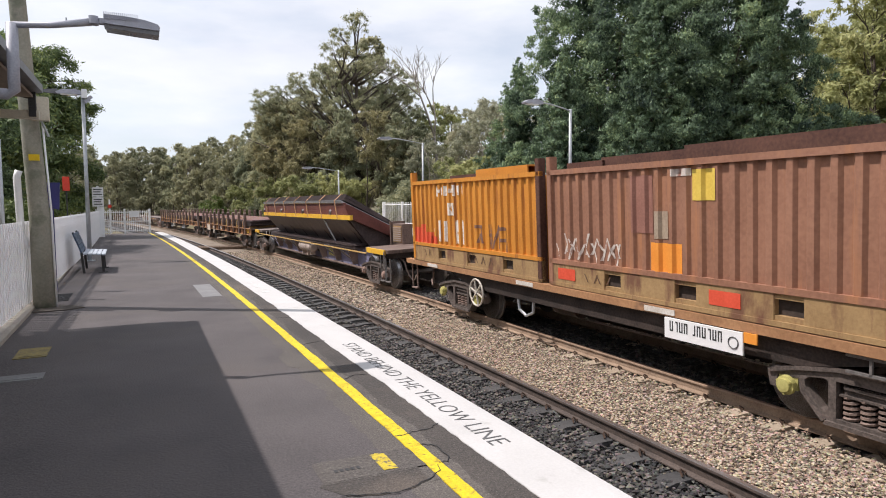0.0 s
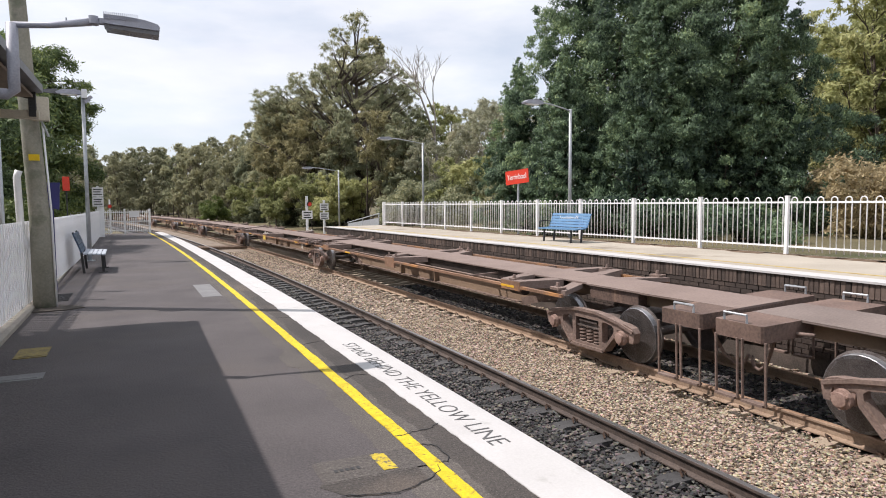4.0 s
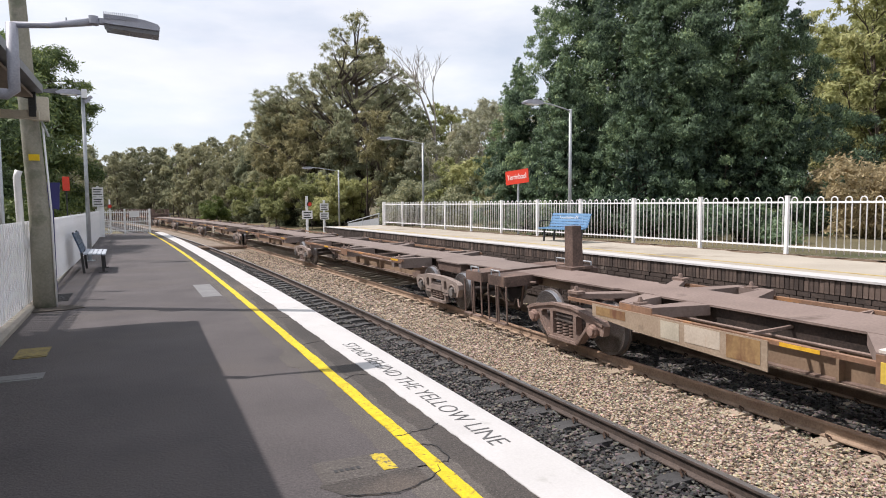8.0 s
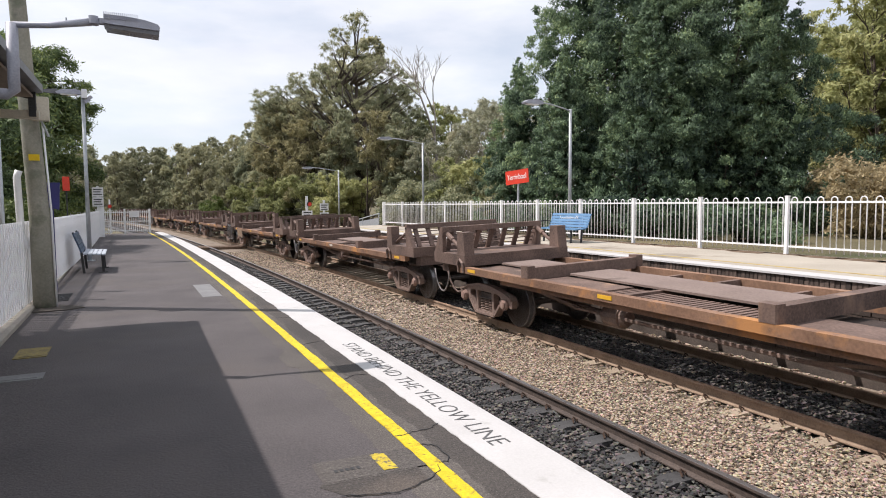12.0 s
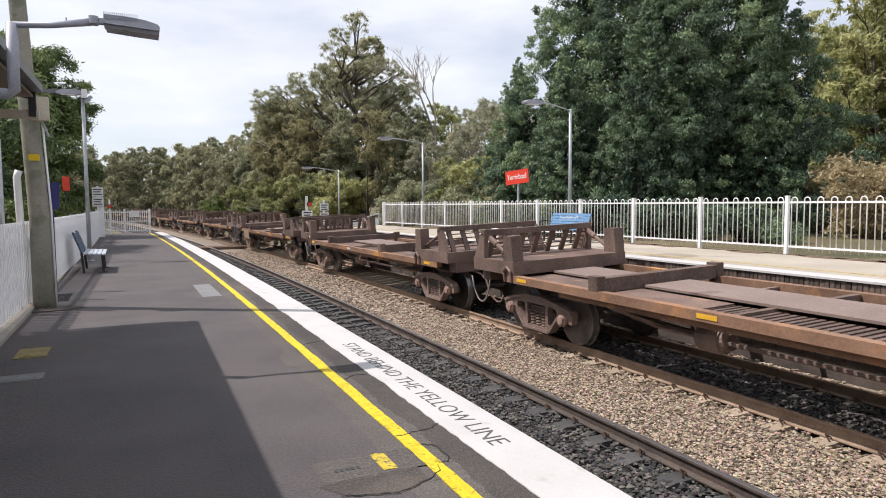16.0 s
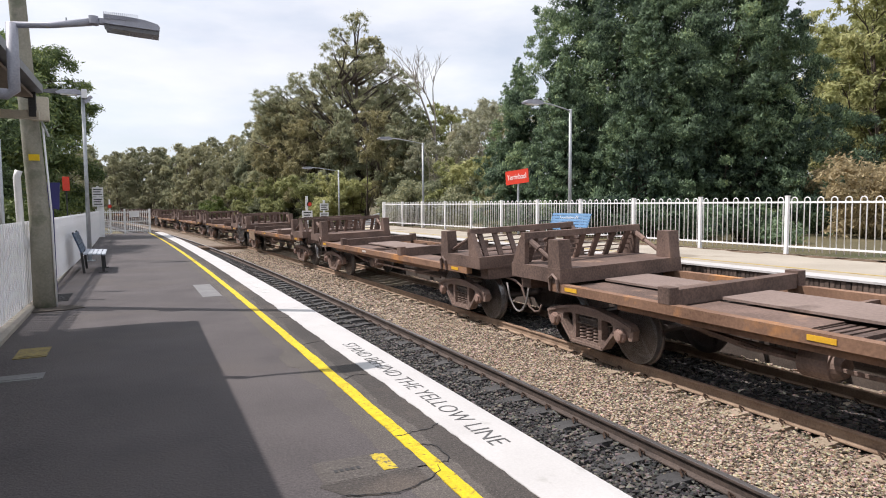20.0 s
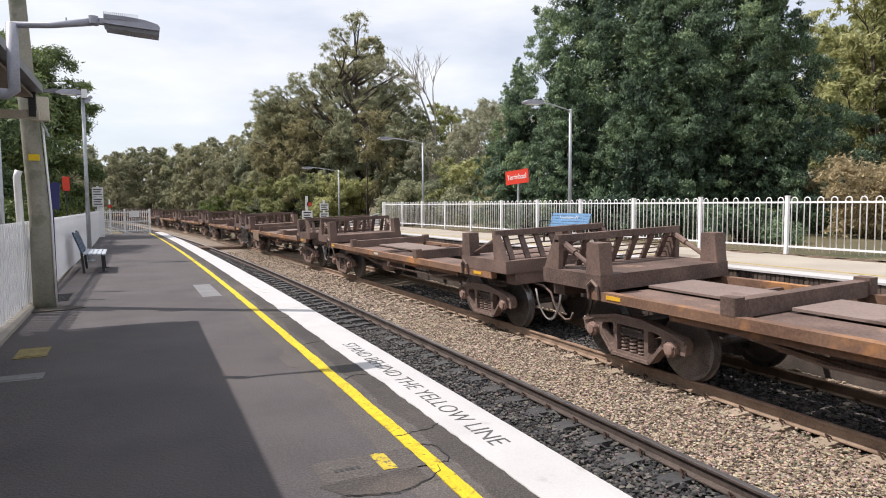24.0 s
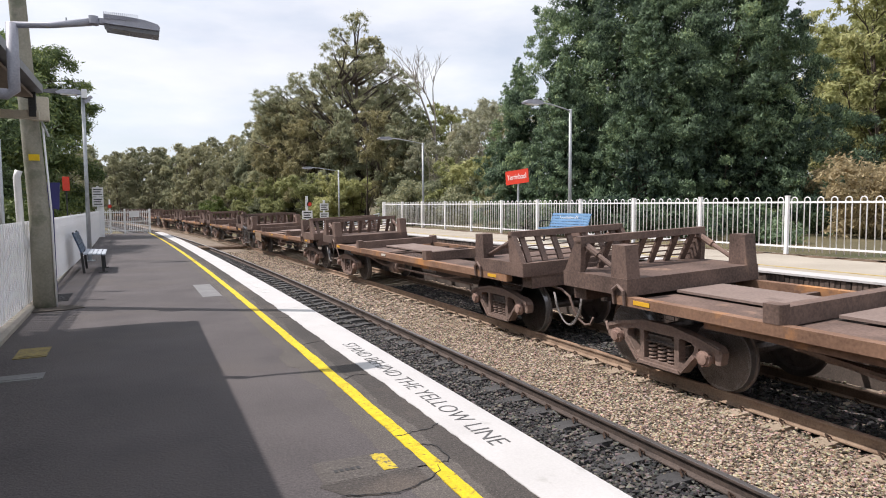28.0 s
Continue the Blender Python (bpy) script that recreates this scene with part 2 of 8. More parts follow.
M_roof = surface("brown_roof_sheet", (0.06, 0.05, 0.045), (0.12, 0.10, 0.09), 0.7, 0, 3, 40, 0.1)
M_soffit = surface("brown_soffit_boards", (0.15, 0.115, 0.09), (0.23, 0.185, 0.15), 0.8, 0, 3, 40, 0.1)
M_gutter = surface("dark_gutter", (0.05, 0.05, 0.055), (0.12, 0.12, 0.13), 0.4, 0.2, 3, 40, 0.05)

M_wagon = surface("brown_wagon_steel", (0.066, 0.044, 0.036), (0.235, 0.158, 0.127), 0.75, 0.1, 1.6, 26, 0.25, (0.3, 0.7), (0.31, 0.20, 0.14), 1.6, 0.6, 0.16, streak=0.3)
M_sill = surface("rusty_brown_sill", (0.14, 0.078, 0.05), (0.33, 0.195, 0.125), 0.75, 0.1, 1.4, 24, 0.25, (0.28, 0.72), (0.48, 0.23, 0.085), 0.9, 0.52, 0.15)
M_galv_dull = surface("dull_grey_rod", (0.12, 0.11, 0.105), (0.26, 0.245, 0.235), 0.6, 0.3, 5, 30, 0.1)
M_wagon_rust = surface("rusty_wagon_sill", (0.22, 0.105, 0.05), (0.46, 0.25, 0.12), 0.8, 0.1, 1.4, 22, 0.3, (0.28, 0.7), (0.12, 0.07, 0.05), 1.2, 0.6, 0.12)
M_web = surface("dusty_tan_brown_web", (0.19, 0.13, 0.09), (0.34, 0.245, 0.165), 0.8, 0.05, 1.1, 24, 0.2, (0.25, 0.75), (0.14, 0.095, 0.07), 0.9, 0.6, 0.12)
M_deck = surface("dusty_brown_deck", (0.15, 0.11, 0.094), (0.275, 0.21, 0.182), 0.85, 0.05, 0.9, 25, 0.3, (0.28, 0.7), (0.10, 0.07, 0.058), 0.9, 0.6, 0.1)
M_grey_deck = surface("dusty_grey_brown_deck", (0.135, 0.105, 0.092), (0.255, 0.205, 0.182), 0.85, 0.05, 0.9, 25, 0.3, (0.28, 0.7), (0.085, 0.062, 0.052), 0.9, 0.58, 0.1)
M_bogie = surface("dirty_bogie_casting", (0.11, 0.078, 0.065), (0.33, 0.24, 0.20), 0.75, 0.2, 3, 30, 0.3, (0.28, 0.72), (0.36, 0.29, 0.26), 2.2, 0.66, 0.1)
M_bogie_pale = surface("pale_dusty_bogie_casting", (0.14, 0.108, 0.092), (0.36, 0.295, 0.26), 0.8, 0.1, 3, 30, 0.3, (0.28, 0.72), (0.08, 0.06, 0.05), 2.2, 0.6, 0.1)
M_bogie_dark = surface("grimy_dark_bogie_parts", (0.04, 0.032, 0.028), (0.16, 0.128, 0.112), 0.8, 0.1, 3, 30, 0.3)
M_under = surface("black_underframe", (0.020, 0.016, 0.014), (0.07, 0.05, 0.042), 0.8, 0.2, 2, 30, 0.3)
M_wheel = surface("worn_wheel_steel", (0.11, 0.095, 0.09), (0.27, 0.235, 0.22), 0.5, 0.5, 4, 40, 0.15, (0.3, 0.7), (0.05, 0.04, 0.037), 3, 0.56)
M_tread = surface("bright_wheel_tread", (0.22, 0.22, 0.225), (0.42, 0.42, 0.43), 0.35, 0.8, 4, 40, 0.1)
M_orange = surface("rust_orange_container", (0.46, 0.17, 0.018), (0.66, 0.27, 0.03), 0.7, 0.0, 1.5, 25, 0.15, (0.28, 0.7), (0.25, 0.075, 0.02), 2.6, 0.55, streak=0.15)
M_brown_box = surface("faded_maroon_box", (0.205, 0.092, 0.054), (0.37, 0.185, 0.115), 0.75, 0.05, 1.0, 18, 0.15, (0.28, 0.72), (0.43, 0.19, 0.085), 1.7, 0.54, streak=0.12)
M_tan = surface("rusty_tan_base", (0.24, 0.145, 0.062), (0.44, 0.29, 0.135), 0.8, 0.05, 1.6, 22, 0.2, (0.28, 0.72), (0.17, 0.08, 0.045), 2.2, 0.52, streak=0.35)
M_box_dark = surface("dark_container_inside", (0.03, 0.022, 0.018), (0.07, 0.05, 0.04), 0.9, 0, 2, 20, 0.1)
M_tube = surface("rusty_steel_section", (0.065, 0.028, 0.02), (0.15, 0.068, 0.045), 0.75, 0.2, 1.2, 20, 0.15)
M_graf_red = surface("red_spray_paint", (0.62, 0.07, 0.03), (0.75, 0.10, 0.05), 0.6, 0, 4, 30, 0)
M_graf_orange = surface("orange_patch_paint", (0.75, 0.26, 0.03), (0.85, 0.33, 0.05), 0.6, 0, 4, 30, 0)
M_graf_yellow = surface("faded_yellow_patch", (0.62, 0.42, 0.06), (0.75, 0.55, 0.1), 0.6, 0, 4, 30, 0)
M_graf_white = surface("flaking_white_paint", (0.5, 0.44, 0.38), (0.72, 0.68, 0.62), 0.7, 0, 6, 40, 0)
M_graf_dark = surface("dark_spray_paint", (0.10, 0.05, 0.03), (0.16, 0.09, 0.05), 0.7, 0, 4, 30, 0)
M_plate_red = surface("red_oxide_plate", (0.17, 0.085, 0.08), (0.26, 0.14, 0.13), 0.55, 0.15, 0.7, 15, 0.06, (0.28, 0.7), (0.13, 0.06, 0.05), 0.8, 0.6)
M_plate_dark = surface("dark_mill_plate", (0.045, 0.032, 0.032), (0.115, 0.085, 0.082), 0.5, 0.3, 2, 20, 0.1)
M_plate_edge = surface("maroon_plate_edges", (0.095, 0.027, 0.02), (0.19, 0.058, 0.042), 0.6, 0.1, 1.5, 30, 0.2)
M_silver = surface("bright_plate_edge", (0.32, 0.32, 0.34), (0.5, 0.5, 0.52), 0.4, 0.7, 3, 40, 0.1)
M_strap = surface("orange_brown_strap", (0.36, 0.19, 0.09), (0.50, 0.29, 0.14), 0.7, 0, 6, 40, 0.1)
M_strap_yellow = surface("yellow_strap", (0.42, 0.26, 0.08), (0.56, 0.37, 0.13), 0.7, 0, 6, 40, 0.1)
M_beam_yellow = surface("worn_yellow_beam", (0.66, 0.34, 0.02), (0.82, 0.5, 0.04), 0.6, 0, 3, 40, 0.1, (0.28, 0.7), (0.3, 0.15, 0.03), 2.5, 0.6)
M_blue_grey = surface("dirty_blue_grey_wagon", (0.12, 0.115, 0.18), (0.26, 0.255, 0.38), 0.7, 0.1, 1.5, 26, 0.2, (0.28, 0.7), (0.05, 0.04, 0.04), 1.5, 0.57)
M_hand_wheel = surface("pale_brake_wheel", (0.5, 0.45, 0.38), (0.66, 0.62, 0.54), 0.6, 0.1, 6, 40, 0.05)
M_axle_cap = surface("olive_yellow_axlebox", (0.34, 0.31, 0.09), (0.48, 0.44, 0.16), 0.7, 0, 6, 40, 0.1)

M_grass = surface("dry_grass_ground", (0.055, 0.052, 0.022), (0.19, 0.155, 0.085), 0.95, 0, 0.35, 9, 0.8, (0.3, 0.7), (0.035, 0.05, 0.018), 0.15, 0.55, 0, 0.1)
# Strong patch value: pale and dark areas stand in for sunlit and shaded lobes.
M_leaf_dark = leaves("dark_conifer_needles", (0.030, 0.053, 0.043), (0.20, 0.285, 0.16), (0.52, 0.60, 0.28), 0.22, 0.5, 0.42, 0.12, 1.4)
M_leaf_gum = leaves("olive_gum_leaves", (0.14, 0.165, 0.105), (0.36, 0.375, 0.235), (0.54, 0.50, 0.31), 0.4, 0.3)
M_leaf_olive = leaves("olive_brown_gum_leaves", (0.15, 0.145, 0.08), (0.40, 0.365, 0.195), (0.58, 0.50, 0.27), 0.4, 0.3)
# Paler than the nearer gums: distance haze is mixed into the leaf colour.
M_leaf_far = leaves("haze_tinted_far_gum_leaves", (0.24, 0.245, 0.16), (0.42, 0.41, 0.255), (0.54, 0.49, 0.30), 0.4, 0.3)
M_leaf_yellow = leaves("yellow_green_leaves", (0.23, 0.25, 0.11), (0.42, 0.435, 0.195), (0.55, 0.52, 0.26), 0.4, 0.3)
M_leaf_pale = leaves("pale_grey_green_leaves", (0.30, 0.31, 0.22), (0.48, 0.47, 0.33), (0.58, 0.52, 0.36), 0.4, 0.3)
M_leaf_green = leaves("fresh_green_leaves", (0.07, 0.10, 0.03), (0.19, 0.24, 0.07), (0.33, 0.37, 0.11), 0.35, 0.5)
M_leaf_left = leaves("dark_green_leaves", (0.045, 0.07, 0.035), (0.13, 0.18, 0.075), (0.33, 0.38, 0.13), 0.35, 0.6)
M_leaf_dry = leaves("dry_brush", (0.24, 0.19, 0.11), (0.45, 0.37, 0.22), (0.55, 0.46, 0.28), 0.4, 0.5)
M_bark = surface("grey_brown_bark", (0.05, 0.04, 0.032), (0.14, 0.11, 0.09), 0.95, 0, 1.2, 14, 0.6, (0.3, 0.7), (0.2, 0.175, 0.15), 0.8, 0.58, 0.15)
M_bark_pale = surface("pale_dead_bark", (0.2, 0.175, 0.15), (0.36, 0.32, 0.28), 0.9, 0, 1.2, 14, 0.5, (0.3, 0.7))


# ---- mesh tools ----
class Shape:
    """Collects boxes, bars, tubes and outlines into one mesh."""

    def __init__(self):
        self.v, self.f, self.m = [], [], []

    def add(self, verts, faces, mat=0):
        k = len(self.v)
        self.v += [tuple(p) for p in verts]
        self.f += [tuple(i + k for i in f) for f in faces]
        self.m += [mat] * len(faces)
        return self

    def box(self, x0, x1, y0, y1, z0, z1, mat=0, chamfer=0.0):
        c = min(chamfer, (x1 - x0) * 0.45, (y1 - y0) * 0.45)
        if c <= 0:
            v = [(x, y, z) for z in (z0, z1) for x, y in ((x0, y0), (x1, y0), (x1, y1), (x0, y1))]
            return self.add(v, [(3, 2, 1, 0), (4, 5, 6, 7), (0, 1, 5, 4), (1, 2, 6, 5), (2, 3, 7, 6), (3, 0, 4, 7)], mat)
        ring = [(x0 + c, y0), (x1 - c, y0), (x1, y0 + c), (x1, y1 - c), (x1 - c, y1), (x0 + c, y1), (x0, y1 - c), (x0, y0 + c)]
        return self.prism([(x, y) for x, y in ring], z0, z1, "z", mat)

    def prism(self, outline, a, b, axis, mat=0):
        """An outline, counter-clockwise, pushed from a to b along the axis (x: outline in y, z; y: in x, z; z: in x, y)."""
        n = len(outline)
        put = {"z": lambda p, t: (p[0], p[1], t), "x": lambda p, t: (t, p[0], p[1]), "y": lambda p, t: (p[0], t, p[1])}[axis]
        v = [put(p, t) for t in (a, b) for p in outline]
        f = [tuple(range(n))[::-1], tuple(range(n, 2 * n))] + [(i, (i + 1) % n, (i + 1) % n + n, i + n) for i in range(n)]
        if axis == "y":
            f = [q[::-1] for q in f]
        return self.add(v, f, mat)

    def bar(self, p, q, w, h, mat=0, up=(0, 0, 1)):
        """A bar of width w and height h from p to q."""
        p, q = Vector(p), Vector(q)
        y = (q - p).normalized()
        up = Vector(up)
        if abs(y.dot(up)) > 0.98:
            up = Vector((1, 0, 0))
        x = y.cross(up).normalized()
        z = x.cross(y)
        v = [o + x * (a * w / 2) + z * (b * h / 2) for o in (p, q) for a, b in ((-1, -1), (1, -1), (1, 1), (-1, 1))]
        return self.add(v, [(0, 1, 2, 3), (7, 6, 5, 4), (1, 0, 4, 5), (2, 1, 5, 6), (3, 2, 6, 7), (0, 3, 7, 4)], mat)

    def tube(self, points, radii, n=8, mat=0, cap=True):
        """A round tube through the points, with one radius for all or one each."""
        pts = [Vector(p) for p in points]
        if not hasattr(radii, "__len__"):
            radii = [radii] * len(pts)
        k = len(self.v)
        side = None
        for i, p in enumerate(pts):
            y = (pts[min(i + 1, len(pts) - 1)] - pts[max(i - 1, 0)]).normalized()
            if side is None or abs(side.dot(y)) > 0.95:
                side = y.orthogonal().normalized()
            side = (side - y * side.dot(y)).normalized()
            other = y.cross(side)
            for j in range(n):
                a = 2 * math.pi * j / n
                self.v.append(tuple(p + (side * math.cos(a) + other * math.sin(a)) * radii[i]))
        for i in range(len(pts) - 1):
            for j in range(n):
                a, b = k + i * n + j, k + i * n + (j + 1) % n
                self.f.append((a, b, b + n, a + n))
                self.m.append(mat)
        if cap:
            self.f.append(tuple(range(k, k + n))[::-1])
            self.f.append(tuple(range(k + (len(pts) - 1) * n, k + len(pts) * n)))
            self.m += [mat, mat]
        return self

    def disc(self, centre, profile, n=24, mat=0):
        """A turned shape round x: profile of (x, radius)."""
        cx, cy, cz = centre
        k = len(self.v)
        for x, r in profile:
            for j in range(n):
                a = 2 * math.pi * j / n
                self.v.append((cx + x, cy + r * math.cos(a), cz + r * math.sin(a)))
        for i in range(len(profile) - 1):
            for j in range(n):
                a, b = k + i * n + j, k + i * n + (j + 1) % n
                self.f.append((a, b, b + n, a + n))
                self.m.append(mat)
        self.f += [tuple(range(k, k + n))[::-1], tuple(range(k + (len(profile) - 1) * n, k + len(profile) * n))]
        self.m += [mat, mat]
        return self

    def sweep(self, outline, s0, s1, step, mat=0, ends=True):
        """An outline in d, z carried along the curved line."""
        n, count = len(outline), max(1, int(math.ceil(abs(s1 - s0) / step)))
        k = len(self.v)
        for i in range(count + 1):
            s = s0 + (s1 - s0) * i / count
            self.v += [tuple(place(s, d, z)) for d, z in outline]
        for i in range(count):
            for j in range(n):
                a, b = k + i * n + j, k + i * n + (j + 1) % n
                self.f.append((a, a + n, b + n, b))
                self.m.append(mat)
        if ends:
            self.f += [tuple(range(k, k + n)), tuple(range(k + count * n, k + count * n + n))[::-1]]
            self.m += [mat, mat]
        return self

    def mesh(self, name, mats, smooth=False):
        me = bpy.data.meshes.new(name)
        me.from_pydata(self.v, [], self.f)
        for m in (mats if isinstance(mats, (list, tuple)) else [mats]):
            me.materials.append(m)
        me.polygons.foreach_set("material_index", self.m)
        if smooth:
            me.polygons.foreach_set("use_smooth", [True] * len(self.f))
        me.update()
        bm = bmesh.new()
        bm.from_mesh(me)
        bmesh.ops.recalc_face_normals(bm, faces=bm.faces)
        bm.to_mesh(me)
        bm.free()
        return me


def part(name, shape, mats, parent, label="", m=None, smooth=False):
    """Links a shape, or a ready mesh, as one mesh object under a thing or a part."""
    me = shape.mesh(name, mats, smooth) if isinstance(shape, Shape) else shape
    ob = new(name, me)
    ob.parent = parent
    if m is not None:
        ob.matrix_basis = m
    return tagged(ob, label)


def thing(name, m, label, category, group="", kind=""):
    ob = new(name)
    ob.empty_display_size = 0.2
    ob.matrix_basis = m
    return tagged(ob, label, category, group, kind)


def solid(name, shape, mats, label, category, group="", kind="", m=None, smooth=False):
    ob = new(name, shape.mesh(name, mats, smooth))
    if m is not None:
        ob.matrix_basis = m
    return tagged(ob, label, category, group, kind)


def words(name, text, size, depth, material, parent, m, label="", width=0.0, shear=0.0, thin=0.0):
    """Lettering in the built-in font, as a mesh; width squeezes it to that length."""
    cu = bpy.data.curves.new(name, "FONT")
    cu.body, cu.size, cu.extrude, cu.align_x, cu.align_y, cu.shear, cu.offset = text, size, depth, "CENTER", "CENTER", shear, thin
    ob = bpy.data.objects.new(name, cu)
    me = bpy.data.meshes.new_from_object(ob)
    bpy.data.objects.remove(ob)
    if width:
        xs = [v.co.x for v in me.vertices]
        k = width / (max(xs) - min(xs))
        for v in me.vertices:
            v.co.x *= k
    me.materials.append(material)
    return part(name, me, None, parent, label, m)


# ---- ground ----
def ground():
    ds = [-700, -500, -300, -180, -120, -80, -50, -30, -18, -10, -6, -3.2, -2.2, 0, 2.0, 2.35, 9.95, 12.8, 13.6, 16, 20, 26, 34, 45, 60, 80, 110, 150, 220, 320, 500, 900, 1600, 2600]
    ss = sorted(set([-2200, -1900, -1500, -1100, -800, -600, -450, -350, -270, -200, -150, -110] + list(range(-80, 260, 6)) + [270, 300, 340, 390, 450, 520, 600, 700, 850, 1050, 1300, 1600, 1900, 2264]))

    def height(s, d):
        if d < 2.1:
            z = -0.12 if d > -6 else -0.12 + min(1.0, (-6 - d) / 60) * 1.0
            if s > 46:
                k = min(1.0, (s - 46) / 6)
                z = z * (1 - k) + (-1.2 if d > -8 else -0.9) * k
            if d > -2.3:
                z = -1.35
        elif d < 12.9:
            z = -1.35
        else:
            z = 0.38 + min(1.0, max(0.0, d - 16) / 60) * 0.8
            if s > 34:
                k = min(1.0, (s - 34) / 12)
                z = z * (1 - k) + (-0.7 + min(1.0, (d - 13) / 25) * 0.9) * k
        return z + 0.10 * noise.noise((s * 0.11, d * 0.13, 0)) * (1 if abs(d - 6) > 8 else 0.2)
    sh = Shape()
    sh.v = [tuple(place(s, d, height(s, d))) for s in ss for d in ds]
    n = len(ds)
    sh.f = [(i * n + j, i * n + j + 1, (i + 1) * n + j + 1, (i + 1) * n + j) for i in range(len(ss) - 1) for j in range(n - 1)]
    sh.m = [0] * len(sh.f)
    solid("ground", sh, M_grass, "dry grassy ground beside the railway", "ground", kind="structure", smooth=True)


# ---- tracks ----
def rail_outline(d, z):
    return [(d - 0.07, z - 0.16), (d + 0.07, z - 0.16), (d + 0.07, z - 0.145), (d + 0.012, z - 0.125), (d + 0.010, z - 0.04), (d + 0.035, z - 0.03), (d + 0.035, z - 0.006), (d + 0.026, z),
            (d - 0.026, z), (d - 0.035, z - 0.006), (d - 0.035, z - 0.03), (d - 0.010, z - 0.04), (d - 0.012, z - 0.125), (d - 0.07, z - 0.145)]


def stones(name, count, s0, s1, d0, d1, z, size, material, label, seed, depth=0.05):
    """Loose crushed stones: eight-sided lumps, each its own size and turn."""
    r = np.random.default_rng(seed)
    s, d = s0 + (s1 - s0) * r.random(count), d0 + (d1 - d0) * r.random(count)
    a = s / RADIUS
    centre = np.stack([-RADIUS + (RADIUS + d) * np.cos(a), (RADIUS + d) * np.sin(a), z + depth * (r.random(count) - 0.6)], 1)
    base = np.array([(1, 0, 0), (-1, 0, 0), (0, 1, 0), (0, -1, 0), (0, 0, 1), (0, 0, -1)], float)
    rad = size * (0.4 + 0.95 * r.random((count, 1, 1))) * (0.55 + 0.75 * r.random((count, 6, 1)))
    q = r.normal(size=(count, 4))
    q /= np.linalg.norm(q, axis=1, keepdims=True)
    w, x, y, k = q.T
    rot = np.stack([1 - 2 * (y * y + k * k), 2 * (x * y - k * w), 2 * (x * k + y * w), 2 * (x * y + k * w), 1 - 2 * (x * x + k * k), 2 * (y * k - x * w), 2 * (x * k - y * w), 2 * (y * k + x * w), 1 - 2 * (x * x + y * y)], 1).reshape(-1, 3, 3)
    v = np.einsum("nij,nkj->nki", rot, base[None] * rad) * np.array([1.1, 1.1, 0.62]) + centre[:, None]
    f = np.array([(0, 2, 4), (2, 1, 4), (1, 3, 4), (3, 0, 4), (2, 0, 5), (1, 2, 5), (3, 1, 5), (0, 3, 5)])
    faces = (np.arange(count)[:, None, None] * 6 + f[None]).reshape(-1, 3)
    me = bpy.data.meshes.new(name)
    me.vertices.add(count * 6)
    me.vertices.foreach_set("co", v.reshape(-1))
    me.loops.add(count * 24)
    me.loops.foreach_set("vertex_index", faces.reshape(-1).astype(np.int32))
    me.polygons.add(count * 8)
    me.polygons.foreach_set("loop_start", np.arange(0, count * 24, 3, dtype=np.int32))
    me.update(calc_edges=True)
    me.shade_flat()
    me.materials.append(material)
    return tagged(new(name, me), label, "ballast", kind="stuff")


def stone_material(name, dark, mid, light):
    m = bpy.data.materials.new(name)
    m.use_nodes = True
    n, l = m.node_tree.nodes, m.node_tree.links
    p, geo, ramp = n["Principled BSDF"], n.new("ShaderNodeNewGeometry"), n.new("ShaderNodeValToRGB")
    e = ramp.color_ramp.elements
    e[0].color, e[1].color = (*dark, 1), (*light, 1)
    e.new(0.5).color = (*mid, 1)
    co, no, mx = n.new("ShaderNodeTexCoord"), n.new("ShaderNodeTexNoise"), n.new("ShaderNodeMixRGB")
    no.inputs["Scale"].default_value = 30
    l.new(co.outputs["Object"], no.inputs["Vector"])
    l.new(geo.outputs["Random Per Island"], ramp.inputs["Fac"])
    mx.blend_type = "OVERLAY"
    mx.inputs["Fac"].default_value = 0.5
    l.new(ramp.outputs["Color"], mx.inputs["Color1"])
    l.new(no.outputs["Color"], mx.inputs["Color2"])
    hs = n.new("ShaderNodeHueSaturation")
    hs.inputs["Saturation"].default_value = 1.08
    l.new(mx.outputs["Color"], hs.inputs["Color"])
    l.new(hs.outputs["Color"], p.inputs["Base Color"])
    p.inputs["Roughness"].default_value = 0.85
    return m


M_stone = stone_material("loose_tan_stone", (0.080, 0.062, 0.049), (0.30, 0.236, 0.178), (0.51, 0.42, 0.328))
M_stone_dark = stone_material("loose_oily_stone", (0.016, 0.016, 0.017), (0.042, 0.040, 0.039), (0.15, 0.135, 0.12))


